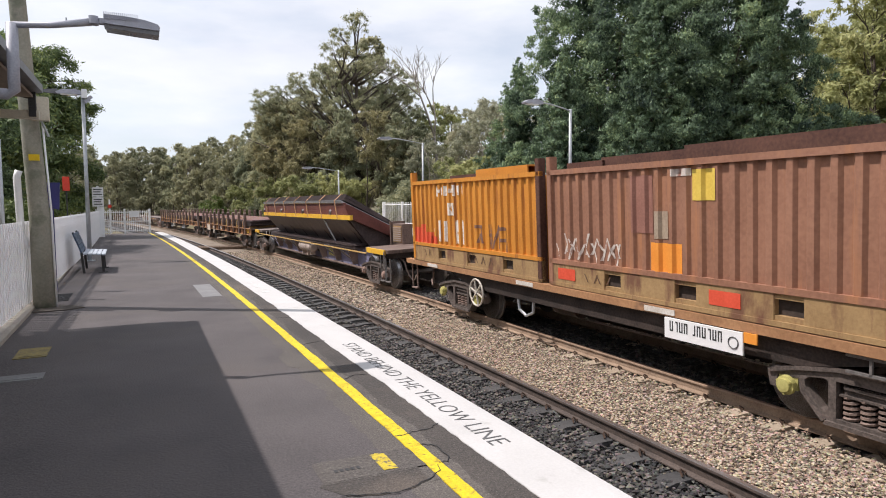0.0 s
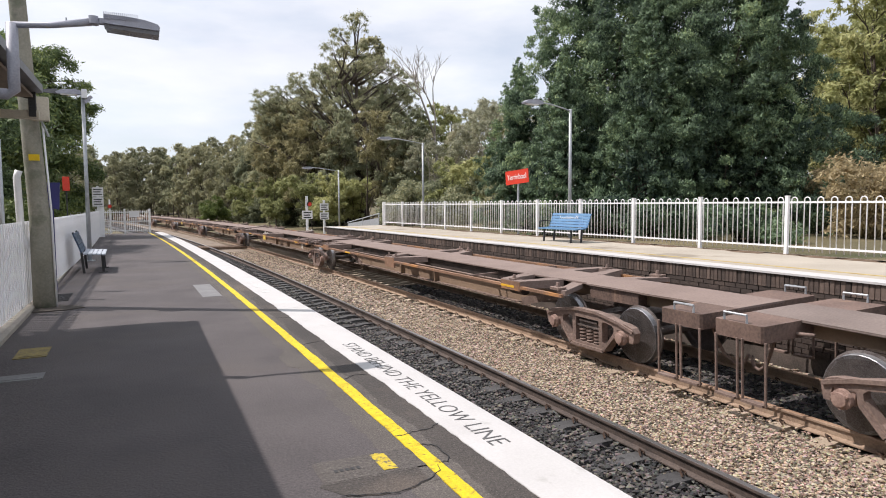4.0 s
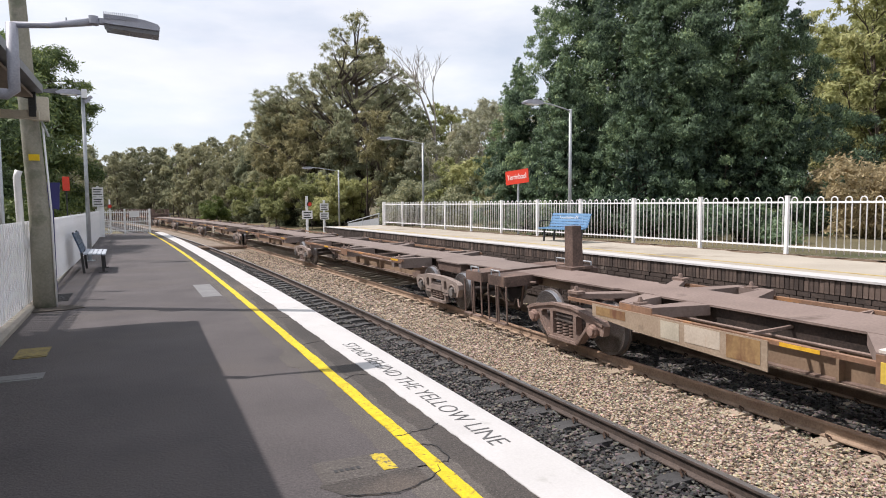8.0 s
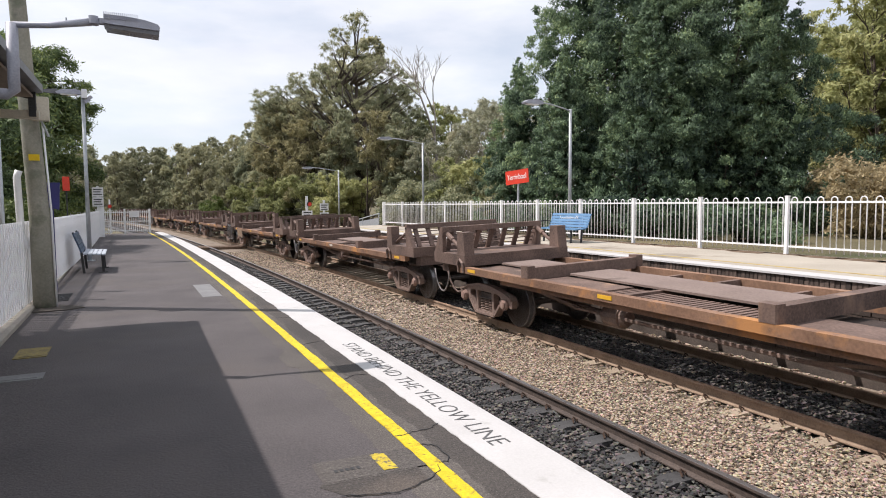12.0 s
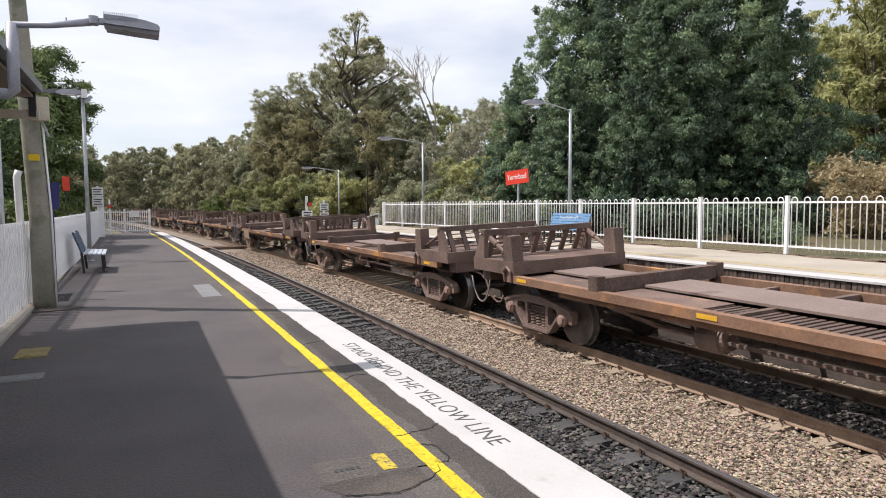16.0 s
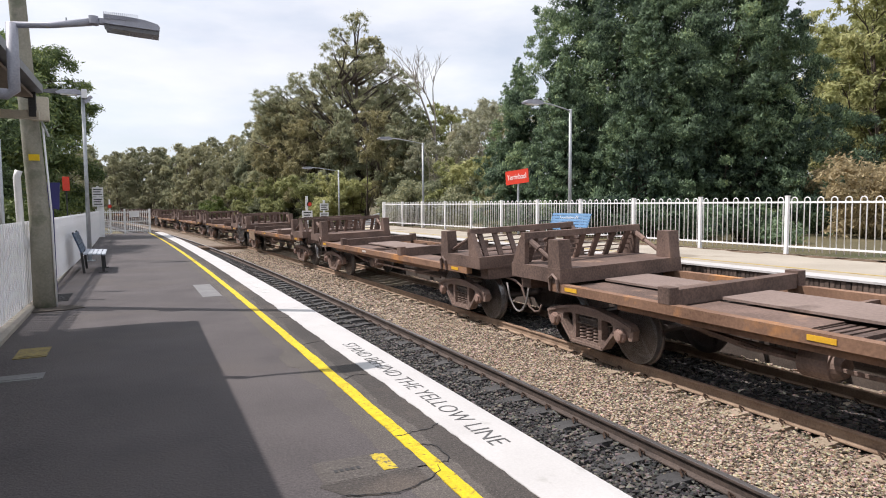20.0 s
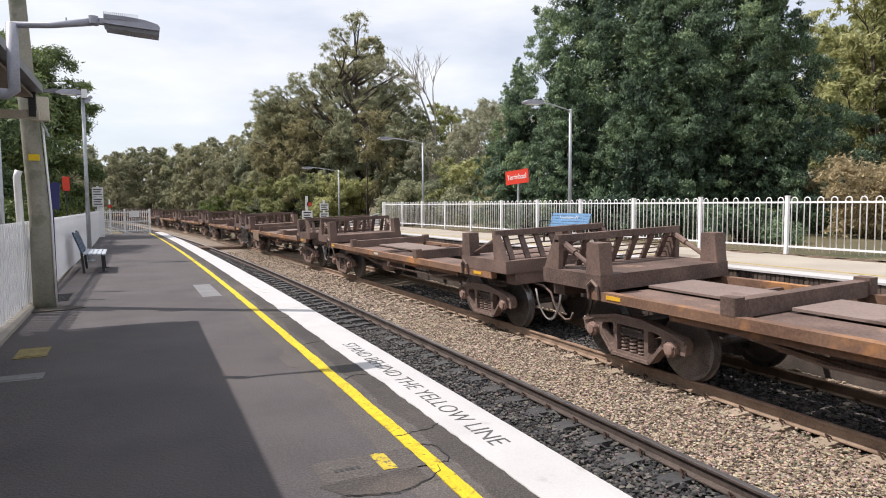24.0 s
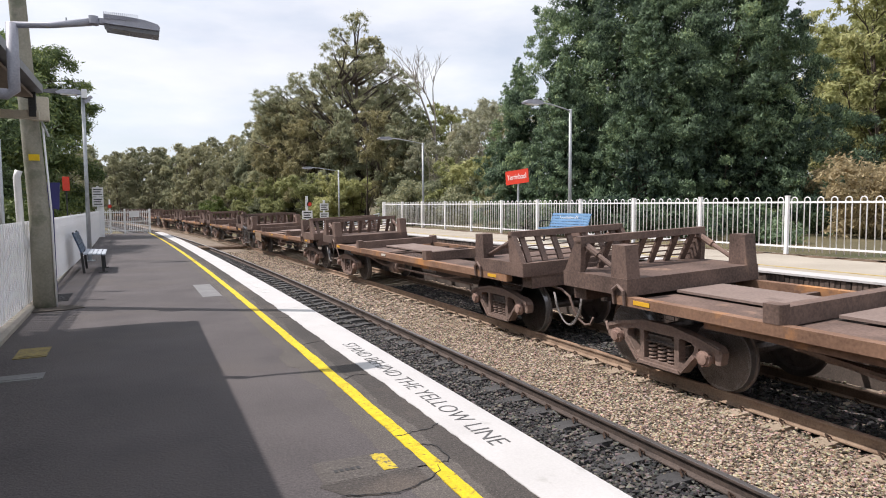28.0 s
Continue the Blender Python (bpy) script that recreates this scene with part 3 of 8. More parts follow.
def tracks():
    bed = Shape()
    z = RAIL_Z - 0.20
    bed.sweep([(2.45, z - 0.4), (2.45, z - 0.03), (5.15, z - 0.03), (5.15, z - 0.4)], -120, 420, 4, 1)
    bed.sweep([(5.15, z - 0.4), (5.15, z), (5.6, z + 0.03), (6.75, z + 0.03), (7.0, z - 0.02), (7.25, z - 0.02), (7.25, z - 0.4)], -120, 420, 4, 0)
    bed.sweep([(7.25, z - 0.4), (7.25, z - 0.02), (8.95, z - 0.02), (8.95, z - 0.4)], -120, 420, 4, 1)
    bed.sweep([(8.95, z - 0.4), (8.95, z), (9.83, z + 0.02), (9.83, z - 0.4)], -120, 36, 4, 0)
    bed.sweep([(8.95, z - 0.4), (8.95, z), (10.2, z), (11.6, z - 0.5)], 36, 420, 4, 0)
    solid("ballast_bed", bed, [M_ballast, M_ballast_dark], "crushed stone bed under the rails", "ballast", kind="structure")
    for centre, heads, side, sleeper in ((TRACK_1, (M_rail_top, M_rail_top), M_rail_dark, M_sleeper_dark), (TRACK_2, (M_rail_rust, M_rail_rust), M_rail_side, M_sleeper)):
        track = thing("railway_track", Matrix.Identity(4), "pair of steel rails on concrete sleepers in stone ballast", "railway track", "tracks", "structure")
        for k, off in enumerate((-0.7525, 0.7525)):
            lift = CANT * (off + 0.7525) if centre == TRACK_2 else 0.0
            part("rail", Shape().sweep(rail_outline(centre + off, RAIL_Z + lift), -120, 420, 3), side, track)
            part("rail_head", Shape().sweep([(centre + off - 0.034, RAIL_Z + lift - 0.012), (centre + off + 0.034, RAIL_Z + lift - 0.012), (centre + off + 0.028, RAIL_Z + lift + 0.003), (centre + off - 0.028, RAIL_Z + lift + 0.003)], -120, 420, 3), heads[k], track, "worn shining running surface")
        tie = Shape().prism([(-1.25, -0.22), (1.25, -0.22), (1.22, 0.0), (0.45, 0.0), (0.3, -0.03), (-0.3, -0.03), (-0.45, 0.0), (-1.22, 0.0)], -0.11, 0.11, "y").mesh("sleeper", sleeper)
        clip = Shape()
        for off in (-0.7525, 0.7525):
            for sd in (-1, 1):
                x = off + sd * 0.10
                clip.tube([(x - 0.045, -0.05, 0.012), (x - 0.03, 0.0, 0.05), (x + 0.02, 0.045, 0.05), (x + 0.045, 0.0, 0.028), (x + 0.01, -0.035, 0.03)], 0.011, 5)
        clip = clip.mesh("rail_clip", M_clip)
        for i in range(110):
            s = -3 + i * 0.6
            m = station(s, centre, RAIL_Z - 0.165)
            if centre == TRACK_2:
                m = station(s, centre, RAIL_Z - 0.165 + CANT * 0.7525) @ Matrix.Rotation(-CANT, 4, "Y")
            part("sleeper", tie, None, track, m=m)
            if s < 17:
                part("rail_clip", clip, None, track, m=m)
        far = Shape()
        for i in range(330):
            s = 63 + i * 0.6
            c = [place(s + b, centre + a, RAIL_Z - 0.165) for a, b in ((-1.22, -0.11), (1.22, -0.11), (1.22, 0.11), (-1.22, 0.11))]
            far.add(c + [p - Vector((0, 0, 0.2)) for p in c], [(0, 1, 2, 3), (0, 4, 5, 1), (1, 5, 6, 2), (2, 6, 7, 3), (3, 7, 4, 0)])
        tagged(part("far_sleepers", far, sleeper, track), kind="stuff")
    zt = RAIL_Z - 0.165
    stones("ballast_stones", 60000, 1.5, 14, 5.25, 6.86, zt + 0.012, 0.0225, M_stone, "loose tan crushed stones between the tracks", 3)
    stones("ballast_stones", 3600, 1.5, 14, 6.8, 7.28, zt - 0.018, 0.026, M_stone, "loose tan crushed stones beside the sleeper ends", 9)
    stones("ballast_stones", 15000, 14, 40, 5.25, 7.1, zt + 0.0, 0.040, M_stone, "loose tan crushed stones between the tracks", 4)
    stones("oily_ballast_stones", 26000, 1.5, 14, 3.0, 5.2, zt - 0.03, 0.034, M_stone_dark, "loose oil-dark crushed stones between the rails", 5)
    stones("oily_ballast_stones", 9000, 14, 40, 2.6, 5.2, zt - 0.035, 0.040, M_stone_dark, "loose oil-dark crushed stones between the rails", 6)
    # Raised over the pale sleepers: oil-dark colour also stands in for the train's shadow.
    stones("oily_ballast_stones", 20000, 2, 20, 7.42, 8.95, zt + 0.04, 0.045, M_stone_dark, "loose oil-dark crushed stones, dark also for the train's shadow", 7)
    stones("ballast_stones", 4000, 3, 24, 8.9, 9.8, zt - 0.01, 0.045, M_stone, "loose tan crushed stones beside the far platform", 8)
    # boarded foot crossing
    crossing = thing("foot_crossing", station(43.5, 5.6, RAIL_Z - 0.03), "weathered timber crossing boards laid beside the rails", "crossing")
    for i in range(6):
        part("plank", Shape().box(-1.2 + 0.002, 1.9, -0.75 + i * 0.25, -0.75 + i * 0.25 + 0.235, -0.14, 0.02 + 0.01 * (i % 2), 0, 0.01), M_plank, crossing)


# ---- platforms ----
M_strip = rough_asphalt("dark_asphalt_strip", (0.030, 0.027, 0.026), (0.080, 0.070, 0.063), (0.105, 0.086, 0.072), (0.14, 0.125, 0.115))
M_dusty = rough_asphalt("dusty_asphalt", (0.048, 0.043, 0.041), (0.128, 0.114, 0.103), (0.085, 0.076, 0.068), (0.20, 0.178, 0.155))
M_faint = surface("worn_grey_marks", (0.42, 0.41, 0.40), (0.62, 0.61, 0.6), 0.8, 0, 9, 60, 0)
M_faded_yellow = surface("faded_yellow_lid", (0.12, 0.10, 0.05), (0.34, 0.26, 0.07), 0.8, 0, 6, 40, 0.2, (0.35, 0.65), (0.09, 0.085, 0.08), 8, 0.55)


def platform_near():
    sh = Shape().sweep([(-3.4, -0.9), (-3.4, -0.02), (-0.5, 0.0), (2.02, 0.0), (2.02, -0.9)], -14, 44, 2)
    plat = solid("platform", sh, M_asphalt, "dark asphalt platform with a shaded half and old patches", "platform", kind="structure")
    cop = Shape().sweep([(2.02, -0.25), (2.02, 0.0), (2.05, 0.006), (2.40, 0.006), (2.47, 0.0), (2.482, -0.02), (2.482, -0.25)], -14, 44.5, 1)
    part("coping", cop, M_white_line, plat, "white painted platform edge")
    part("platform_wall", Shape().sweep([(2.02, -1.3), (2.02, -0.25), (2.38, -0.25), (2.38, -1.3)], -14, 44, 2), M_mortar, plat)
    part("yellow_line", Shape().sweep([(1.605, -0.01), (1.605, 0.0065), (1.695, 0.0065), (1.695, -0.01)], -14, 44, 1), M_yellow_line, plat, "worn yellow safety line")
    words("platform_lettering", "STAND BEHIND THE YELLOW LINE", 0.23, 0.001, M_letter, plat, station(5.60, 2.20, 0.0085, -90), "worn black warning words", 3.62, 0.0, -0.003)
    for i in range(5):
        part("worn_marking", Shape().box(-0.07, 0.07, -0.1, 0.1, 0.0, 0.003), M_faint, plat, m=station(12.6 + i * 0.42, 2.2, 0.0062))
    part("asphalt_patch", Shape().box(-0.17, 0.17, -1.0, 1.0, -0.01, 0.004), M_asphalt_patch, plat, "paler square patch", station(13.45, 1.21, 0))
    part("asphalt_strip", Shape().sweep([(1.72, -0.01), (1.72, 0.003), (2.015, 0.003), (2.015, -0.01)], -14, 44, 1), M_strip, plat, "darker rough strip beside the coping")
    r = random.Random(12)
    cracks = (((4.256, 1.60), (4.262, 1.69), (4.30, 1.80), (4.311, 1.915), (4.38, 1.99)), ((4.03, 1.70), (4.00, 1.76), (3.936, 1.797), (3.80, 1.785), (3.693, 1.755), (3.69, 1.69)), ((3.66, 1.66), (3.555, 1.621), (3.49, 1.50), (3.43, 1.40), (3.40, 1.30)), ((3.40, 1.30), (3.45, 1.15), (3.50, 0.99)),
              ((7.6, 1.72), (7.66, 1.85), (7.7, 2.0)), ((9.6, 1.74), (9.55, 1.88), (9.57, 2.0)), ((5.9, 1.72), (6.0, 1.84), (5.97, 1.97)))
    for line in cracks:
        crack, q = Shape(), place(*line[0], 0.0085)
        for (s0, d0), (s1, d1) in zip(line[:-1], line[1:]):
            for i in range(4):
                k = (i + 1) / 4
                e = place(s0 + (s1 - s0) * k + r.uniform(-0.012, 0.012), d0 + (d1 - d0) * k + r.uniform(-0.012, 0.012), 0.0085)
                crack.bar(q, e, r.uniform(0.003, 0.009), 0.003)
                q = e
        part("crack", crack, M_iron, plat, "jagged crack")
    part("asphalt_patch", Shape().prism([(-0.42, -0.02), (-0.30, -0.20), (-0.12, -0.27), (0.10, -0.26), (0.22, -0.16), (0.31, -0.03), (0.30, 0.02), (-0.40, 0.02)], -0.01, 0.0025, "z"), M_strip, plat, "sunken dark patch below the pit lid", station(3.69, 1.32, 0))
    part("asphalt_patch", Shape().prism([(-0.08, -0.17), (0.06, -0.15), (0.08, 0.0), (0.03, 0.13), (-0.06, 0.16)], -0.01, 0.0035, "z"), M_dusty, plat, "pebbly broken patch", station(3.63, 1.60, 0))

    def ragged(d0, d1, z, amp0, amp1, s0, s1, step, seed):
        """A thin painted or trowelled strip with uneven edges."""
        sh, n = Shape(), int((s1 - s0) / step)
        for i in range(n + 1):
            s = s0 + i * step
            w0 = amp0 * (noise.noise((s * 1.7, seed, 0)) + 0.6 * noise.noise((s * 9, seed, 1)))
            w1 = amp1 * (noise.noise((s * 1.7, seed, 5)) + 0.6 * noise.noise((s * 9, seed, 6)))
            sh.v += [tuple(place(s, d0 + w0, z)), tuple(place(s, d1 + w1, z)), tuple(place(s, d1 + w1, z - 0.01)), tuple(place(s, d0 + w0, z - 0.01))]
        for i in range(n):
            for j in range(4):
                sh.f.append((i * 4 + j, i * 4 + (j + 1) % 4, i * 4 + 4 + (j + 1) % 4, i * 4 + 4 + j))
                sh.m.append(0)
        return sh
    part("trowelled_strip", ragged(1.41, 1.66, 0.0012, 0.10, 0.0, 2.0, 24, 0.06, 3), M_dusty, plat, "gritty paler strip under the yellow line")
    part("trowelled_strip", ragged(1.66, 1.78, 0.0042, 0.0, 0.05, 2.0, 24, 0.06, 8), M_dusty, plat, "gritty paler strip under the yellow line")
    part("paint_edge", ragged(1.597, 1.703, 0.0075, 0.010, 0.010, 2.0, 30, 0.04, 2), M_yellow_line, plat, "uneven edges of the yellow line")
    part("paint_edge", ragged(1.992, 2.1, 0.0085, 0.022, 0.0, 2.0, 30, 0.05, 5), M_white_line, plat, "uneven white paint edge")
    for s0, d0, a, b in ((6.95, 1.45, 0.45, 0.16), (3.55, 1.75, 0.4, 0.12)):
        patch = Shape().prism([(b * math.cos(t) * r.uniform(0.7, 1.1), a * math.sin(t) * r.uniform(0.7, 1.1)) for t in np.linspace(0, 2 * math.pi, 17)[:-1]], -0.01, 0.0024, "z")
        part("asphalt_patch", patch, M_dusty, plat, "dusty worn patch", station(s0, d0, 0))
    for s, d, w, h, mt, lb in ((8.62, -1.15, 0.32, 0.55, M_faded_yellow, "faded yellow painted pit lid"), (7.4, -1.12, 0.42, 0.26, M_asphalt_patch, "grey steel pit lid")):
        lid = part("pit_lid", Shape().box(-w / 2, w / 2, -h / 2, h / 2, -0.01, 0.004).box(-w / 2 + 0.05, w / 2 - 0.05, -h / 2 + 0.05, h / 2 - 0.05, 0.004, 0.009), [mt], plat, lb, station(s, d, 0))
    lid = part("pit_lid", Shape().box(-0.385, 0.385, -0.175, 0.175, -0.01, 0.0035, 0, 0.02).box(-0.37, 0.37, -0.16, 0.16, 0.0035, 0.005), rough_asphalt("worn_concrete_lid", (0.05, 0.045, 0.043), (0.125, 0.112, 0.102), (0.075, 0.068, 0.063), (0.16, 0.145, 0.13)), plat, "worn concrete pit lid", station(3.86, 1.318, 0))
    for i in range(5):
        part("text_bar", Shape().box(-0.012, 0.012, -0.02, 0.02, 0, 0.002), M_iron, lid, m=Matrix.Translation((-0.27 + i * 0.036, -0.01, 0.005)))
    part("paint_mark", Shape().prism([(-0.045, -0.135), (0.05, -0.14), (0.046, 0.12), (0.0, 0.145), (-0.05, 0.135)], 0, 0.003, "z"), M_yellow_mark, plat, "worn yellow mark", station(3.87, 1.37, 0.0055))
    for i in range(18):
        part("drain_slot", Shape().box(-0.14, 0.14, -0.012, 0.012, -0.004, 0.005), M_iron, plat, m=station(13.2 + i * 0.06, -1.28, 0))
    kerb = Shape().sweep([(-2.1, -0.2), (-2.1, 0.05), (-1.95, 0.07), (-1.60, 0.07), (-1.55, 0.05), (-1.55, -0.2)], 6, 41, 2)
    part("kerb", kerb, M_concrete, plat, "stained concrete kerb under the fence")


def platform_far():
    z = PLAT2_Z
    sh = Shape().sweep([(EDGE_2 + 0.30, -1.4), (EDGE_2 + 0.30, z), (FENCE_2 + 0.25, z + 0.02), (FENCE_2 + 0.25, -1.4)], -14, 34.2, 2)
    plat = solid("platform", sh, M_plat2, "sandy far platform with a brick face", "platform", kind="structure")
    part("coping", Shape().sweep([(EDGE_2 - 0.02, z - 0.035), (EDGE_2 - 0.02, z + 0.0), (EDGE_2, z + 0.008), (EDGE_2 + 0.36, z + 0.008), (EDGE_2 + 0.36, z - 0.035)], -14, 34.2, 1), M_white_line, plat, "white painted edge")
    part("yellow_line", Shape().sweep([(EDGE_2 + 0.78, z - 0.01), (EDGE_2 + 0.78, z + 0.009), (EDGE_2 + 0.87, z + 0.009), (EDGE_2 + 0.87, z - 0.01)], -14, 34.2, 1), M_yellow_worn, plat, "faded yellow safety line")
    part("wall_face", Shape().sweep([(EDGE_2 + 0.05, -1.4), (EDGE_2 + 0.05, z - 0.036), (EDGE_2 + 0.30, z - 0.036), (EDGE_2 + 0.30, -1.4)], -14, 34.2, 1), M_mortar, plat)
    brick = Shape().box(0, 0.06, -0.038, 0.038, 0, 0.225, 0, 0.004).mesh("brick", M_wall_brick)
    r = random.Random(4)
    for i in range(290):
        part("brick", brick, None, plat, m=station(3.6 + i * 0.086, EDGE_2 + 0.006 + r.uniform(0, 0.014), z - 0.27))
    low = Shape()

    def lay(s, half, z0, tall):
        m = station(s, EDGE_2 + 0.012 + r.uniform(0, 0.014), z0)
        v = [m @ Vector(p) for p in ((0, -half, 0), (0, half, 0), (0, half, tall), (0, -half, tall), (0.05, -half, 0), (0.05, half, 0), (0.05, half, tall), (0.05, -half, tall))]
        low.add(v, [(0, 1, 2, 3), (0, 4, 5, 1), (3, 2, 6, 7), (0, 3, 7, 4), (1, 5, 6, 2)])
    for i in range(70):
        lay(28.56 + i * 0.086, 0.038, z - 0.27, 0.225)
    for row in range(12):
        for i in range(128):
            lay(3.4 + i * 0.24 + (0.12 if row % 2 else 0), 0.114, z - 0.36 - row * 0.086, 0.075)
    tagged(part("lower_bricks", low, M_wall_brick, plat), kind="stuff")
    for k in range(44):
        s0 = -4 + k * 0.86
        wide = r.uniform(0.12, 0.4)
        litter = Shape().prism([(-wide, -0.5), (0.12, -0.56), (0.16, 0.0), (0.12, 0.56), (-wide * r.uniform(0.4, 1), 0.5), (-wide * r.uniform(0.6, 1.2), 0.1)], 0.0, 0.006, "z")
        part("leaf_litter", litter, M_litter, plat, "brown leaf litter along the fence", station(s0, FENCE_2 + 0.02, z + 0.018))
    ramp = Shape().sweep([(EDGE_2 + 0.3, -1.4), (EDGE_2 + 0.3, -0.55), (FENCE_2, -0.55), (FENCE_2, -1.4)], 34.2, 42, 2)
    part("end_ramp", ramp, M_concrete, plat)


# ---- fences, lamps, benches, signs ----
def hoop_fence():
    """White bow-topped fence along the back of the far platform."""
    fence = thing("platform_fence", Matrix.Identity(4), "white bow-topped steel fence along the platform back", "fence")
    h, z = 1.31, PLAT2_Z
    post = Shape().box(-0.04, 0.04, -0.04, 0.04, -0.05, h, 0, 0.006).prism([(-0.045, -0.045), (0.045, -0.045), (0.045, 0.045), (-0.045, 0.045)], h, h + 0.02, "z").mesh("post", M_white)
    r, w = 0.0125, 0.066
    arch = [(0, -w, 0.10)] + [(0, -w * math.cos(a), h - 0.085 + w * math.sin(a)) for a in [math.pi * i / 8 for i in range(9)]] + [(0, w, 0.10)]
    hoop = Shape().tube(arch, r, 6).mesh("hoop", M_white, True)
    s, k = -8.0 + 0.0, 0
    posts = [9.69 + 2.4 * i for i in range(-7, 11)]
    for i, s in enumerate(posts):
        part("post", post, None, fence, m=station(s, FENCE_2, z))
        if i + 1 < len(posts):
            for j in range(8):
                part("hoop", hoop, None, fence, m=station(s + 0.165 + j * 0.2955, FENCE_2, z))
            mid = s + 1.2
            for zz, hh in ((0.20, 0.04), (h - 0.13, 0.04)):
                part("fence_rail", Shape().box(-0.02, 0.02, -1.16, 1.16, zz - hh / 2, zz + hh / 2), M_white, fence, m=station(mid, FENCE_2, z))
    # return of the fence at the far end
    part("post", post, None, fence, m=station(33.9, FENCE_2, z))


def picket_fence():
    fence = thing("picket_fence", Matrix.Identity(4), "white painted timber picket fence along the platform", "fence")
    pale = Shape().prism([(-0.045, 0.08), (0.045, 0.08), (0.045, 1.38), (0.022, 1.43), (-0.022, 1.43), (-0.045, 1.38)], 0.0, 0.022, "x").mesh("pale", M_white_wood)
    post = Shape().box(-0.12, -0.01, -0.05, 0.05, 0, 1.35, 0, 0.008).mesh("post", M_white_wood)

    def side(s):
        return -1.72 + 0.022 * (s - 10)
    for i in range(200):
        s = 9.4 + i * 0.158
        part("pale", pale, None, fence, m=station(s, side(s), 0.0, -1.2))
    for i in range(14):
        s = 9.5 + i * 2.4
        part("post", post, None, fence, m=station(s, side(s) - 0.03, 0))
        if i < 13:
            for z in (0.35, 1.15):
                part("fence_rail", Shape().box(-0.05, -0.005, -1.2, 1.2, z - 0.04, z + 0.04), M_white_wood, fence, m=station(s + 1.2, side(s + 1.2), 0, -1.2))


def end_gate():
    """White open fence across the far end of the near platform."""
    gate = thing("end_fence", station(43.2, 0, 0), "white tubular fence and gate closing the platform end", "fence")
    for i, x in enumerate((-2.6, -1.2, 0.3, 1.66)):
        part("post", Shape().box(x - 0.05, x + 0.05, -0.05, 0.05, 0, 1.5, 0, 0.01), M_white, gate)
    for z in (0.2, 0.75, 1.3):
        part("fence_rail", Shape().box(-2.6, 1.66, -0.02, 0.02, z - 0.025, z + 0.025), M_white, gate)
    bar = Shape().tube([(0, 0, 0.1), (0, 0, 1.38), (0.05, 0, 1.44), (0.1, 0, 1.38), (0.1, 0, 0.1)], 0.014, 5).mesh("hoop", M_white)
    for i in range(20):
        part("hoop", bar, None, gate, m=Matrix.Translation((-2.5 + i * 0.21, 0, 0)))
    part("brace", Shape().bar((-2.6, 0.03, 1.2), (1.66, 0.03, 0.45), 0.04, 0.05), M_white, gate)
    part("notice_plate", Shape().box(0.55, 1.1, -0.06, -0.04, 1.0, 1.35), M_sign_white, gate)
    side = thing("end_fence", station(41.2, -1.2, 0), "white tubular fence beside the platform ramp", "fence")
    for i in range(8):
        part("hoop", bar, None, side, m=Matrix.Translation((-0.9 + i * 0.21, 0, 0)))
    for z in (0.2, 1.3):
        part("fence_rail", Shape().box(-0.95, 0.8, -0.02, 0.02, z - 0.025, z + 0.025), M_white, side)
    for s, d, top in ((39.5, -1.09, 2.75),):
        board = thing("notice_post", station(s, d, 0), "white post carrying two white notice plates", "sign")
        part("post", Shape().box(-0.06, 0.06, -0.04, 0.04, 0, top, 0, 0.01), M_white, board)
        part("panel", Shape().box(-0.06, 0.28, -0.035, 0.035, 0, 1.62, 0, 0.01), M_white, board)
        for z in (2.43, 1.90):
            pl = part("notice_plate", Shape().box(-0.27, 0.27, -0.07, -0.045, z - 0.25, z + 0.25, 0, 0.0), M_sign_white, board)
            for k in range(3):
                part("text_bar", Shape().box(-0.2, 0.2 - 0.06 * (k % 2), -0.078, -0.07, z + 0.11 - k * 0.13, z + 0.16 - k * 0.13), M_sign_black, pl)
    sig = thing("crossing_signal", station(47.0, -0.40, -0.1), "white post with a small red warning lamp", "signal")
    part("post", Shape().tube([(0, 0, 0), (0, 0, 2.2)], 0.05, 8), M_white, sig)
    part("lamp_housing", Shape().tube([(0, -0.05, 1.75), (0, -0.16, 1.75)], 0.13, 12), M_iron, sig)
    part("red_lamp", Shape().tube([(0, -0.16, 1.75), (0, -0.18, 1.75)], 0.115, 12), M_red, sig)


def red_notice():
    s = thing("notice_post", station(24.0, -1.80, -0.1), "small red notice box on a post behind the fence", "sign")
    part("post", Shape().tube([(0, 0, 0), (0, 0, 2.3)], 0.02, 8), M_iron, s)
    part("notice_plate", Shape().box(-0.10, 0.10, -0.07, -0.03, 2.27, 2.72, 0, 0.02), M_red, s, "red enamel plate")


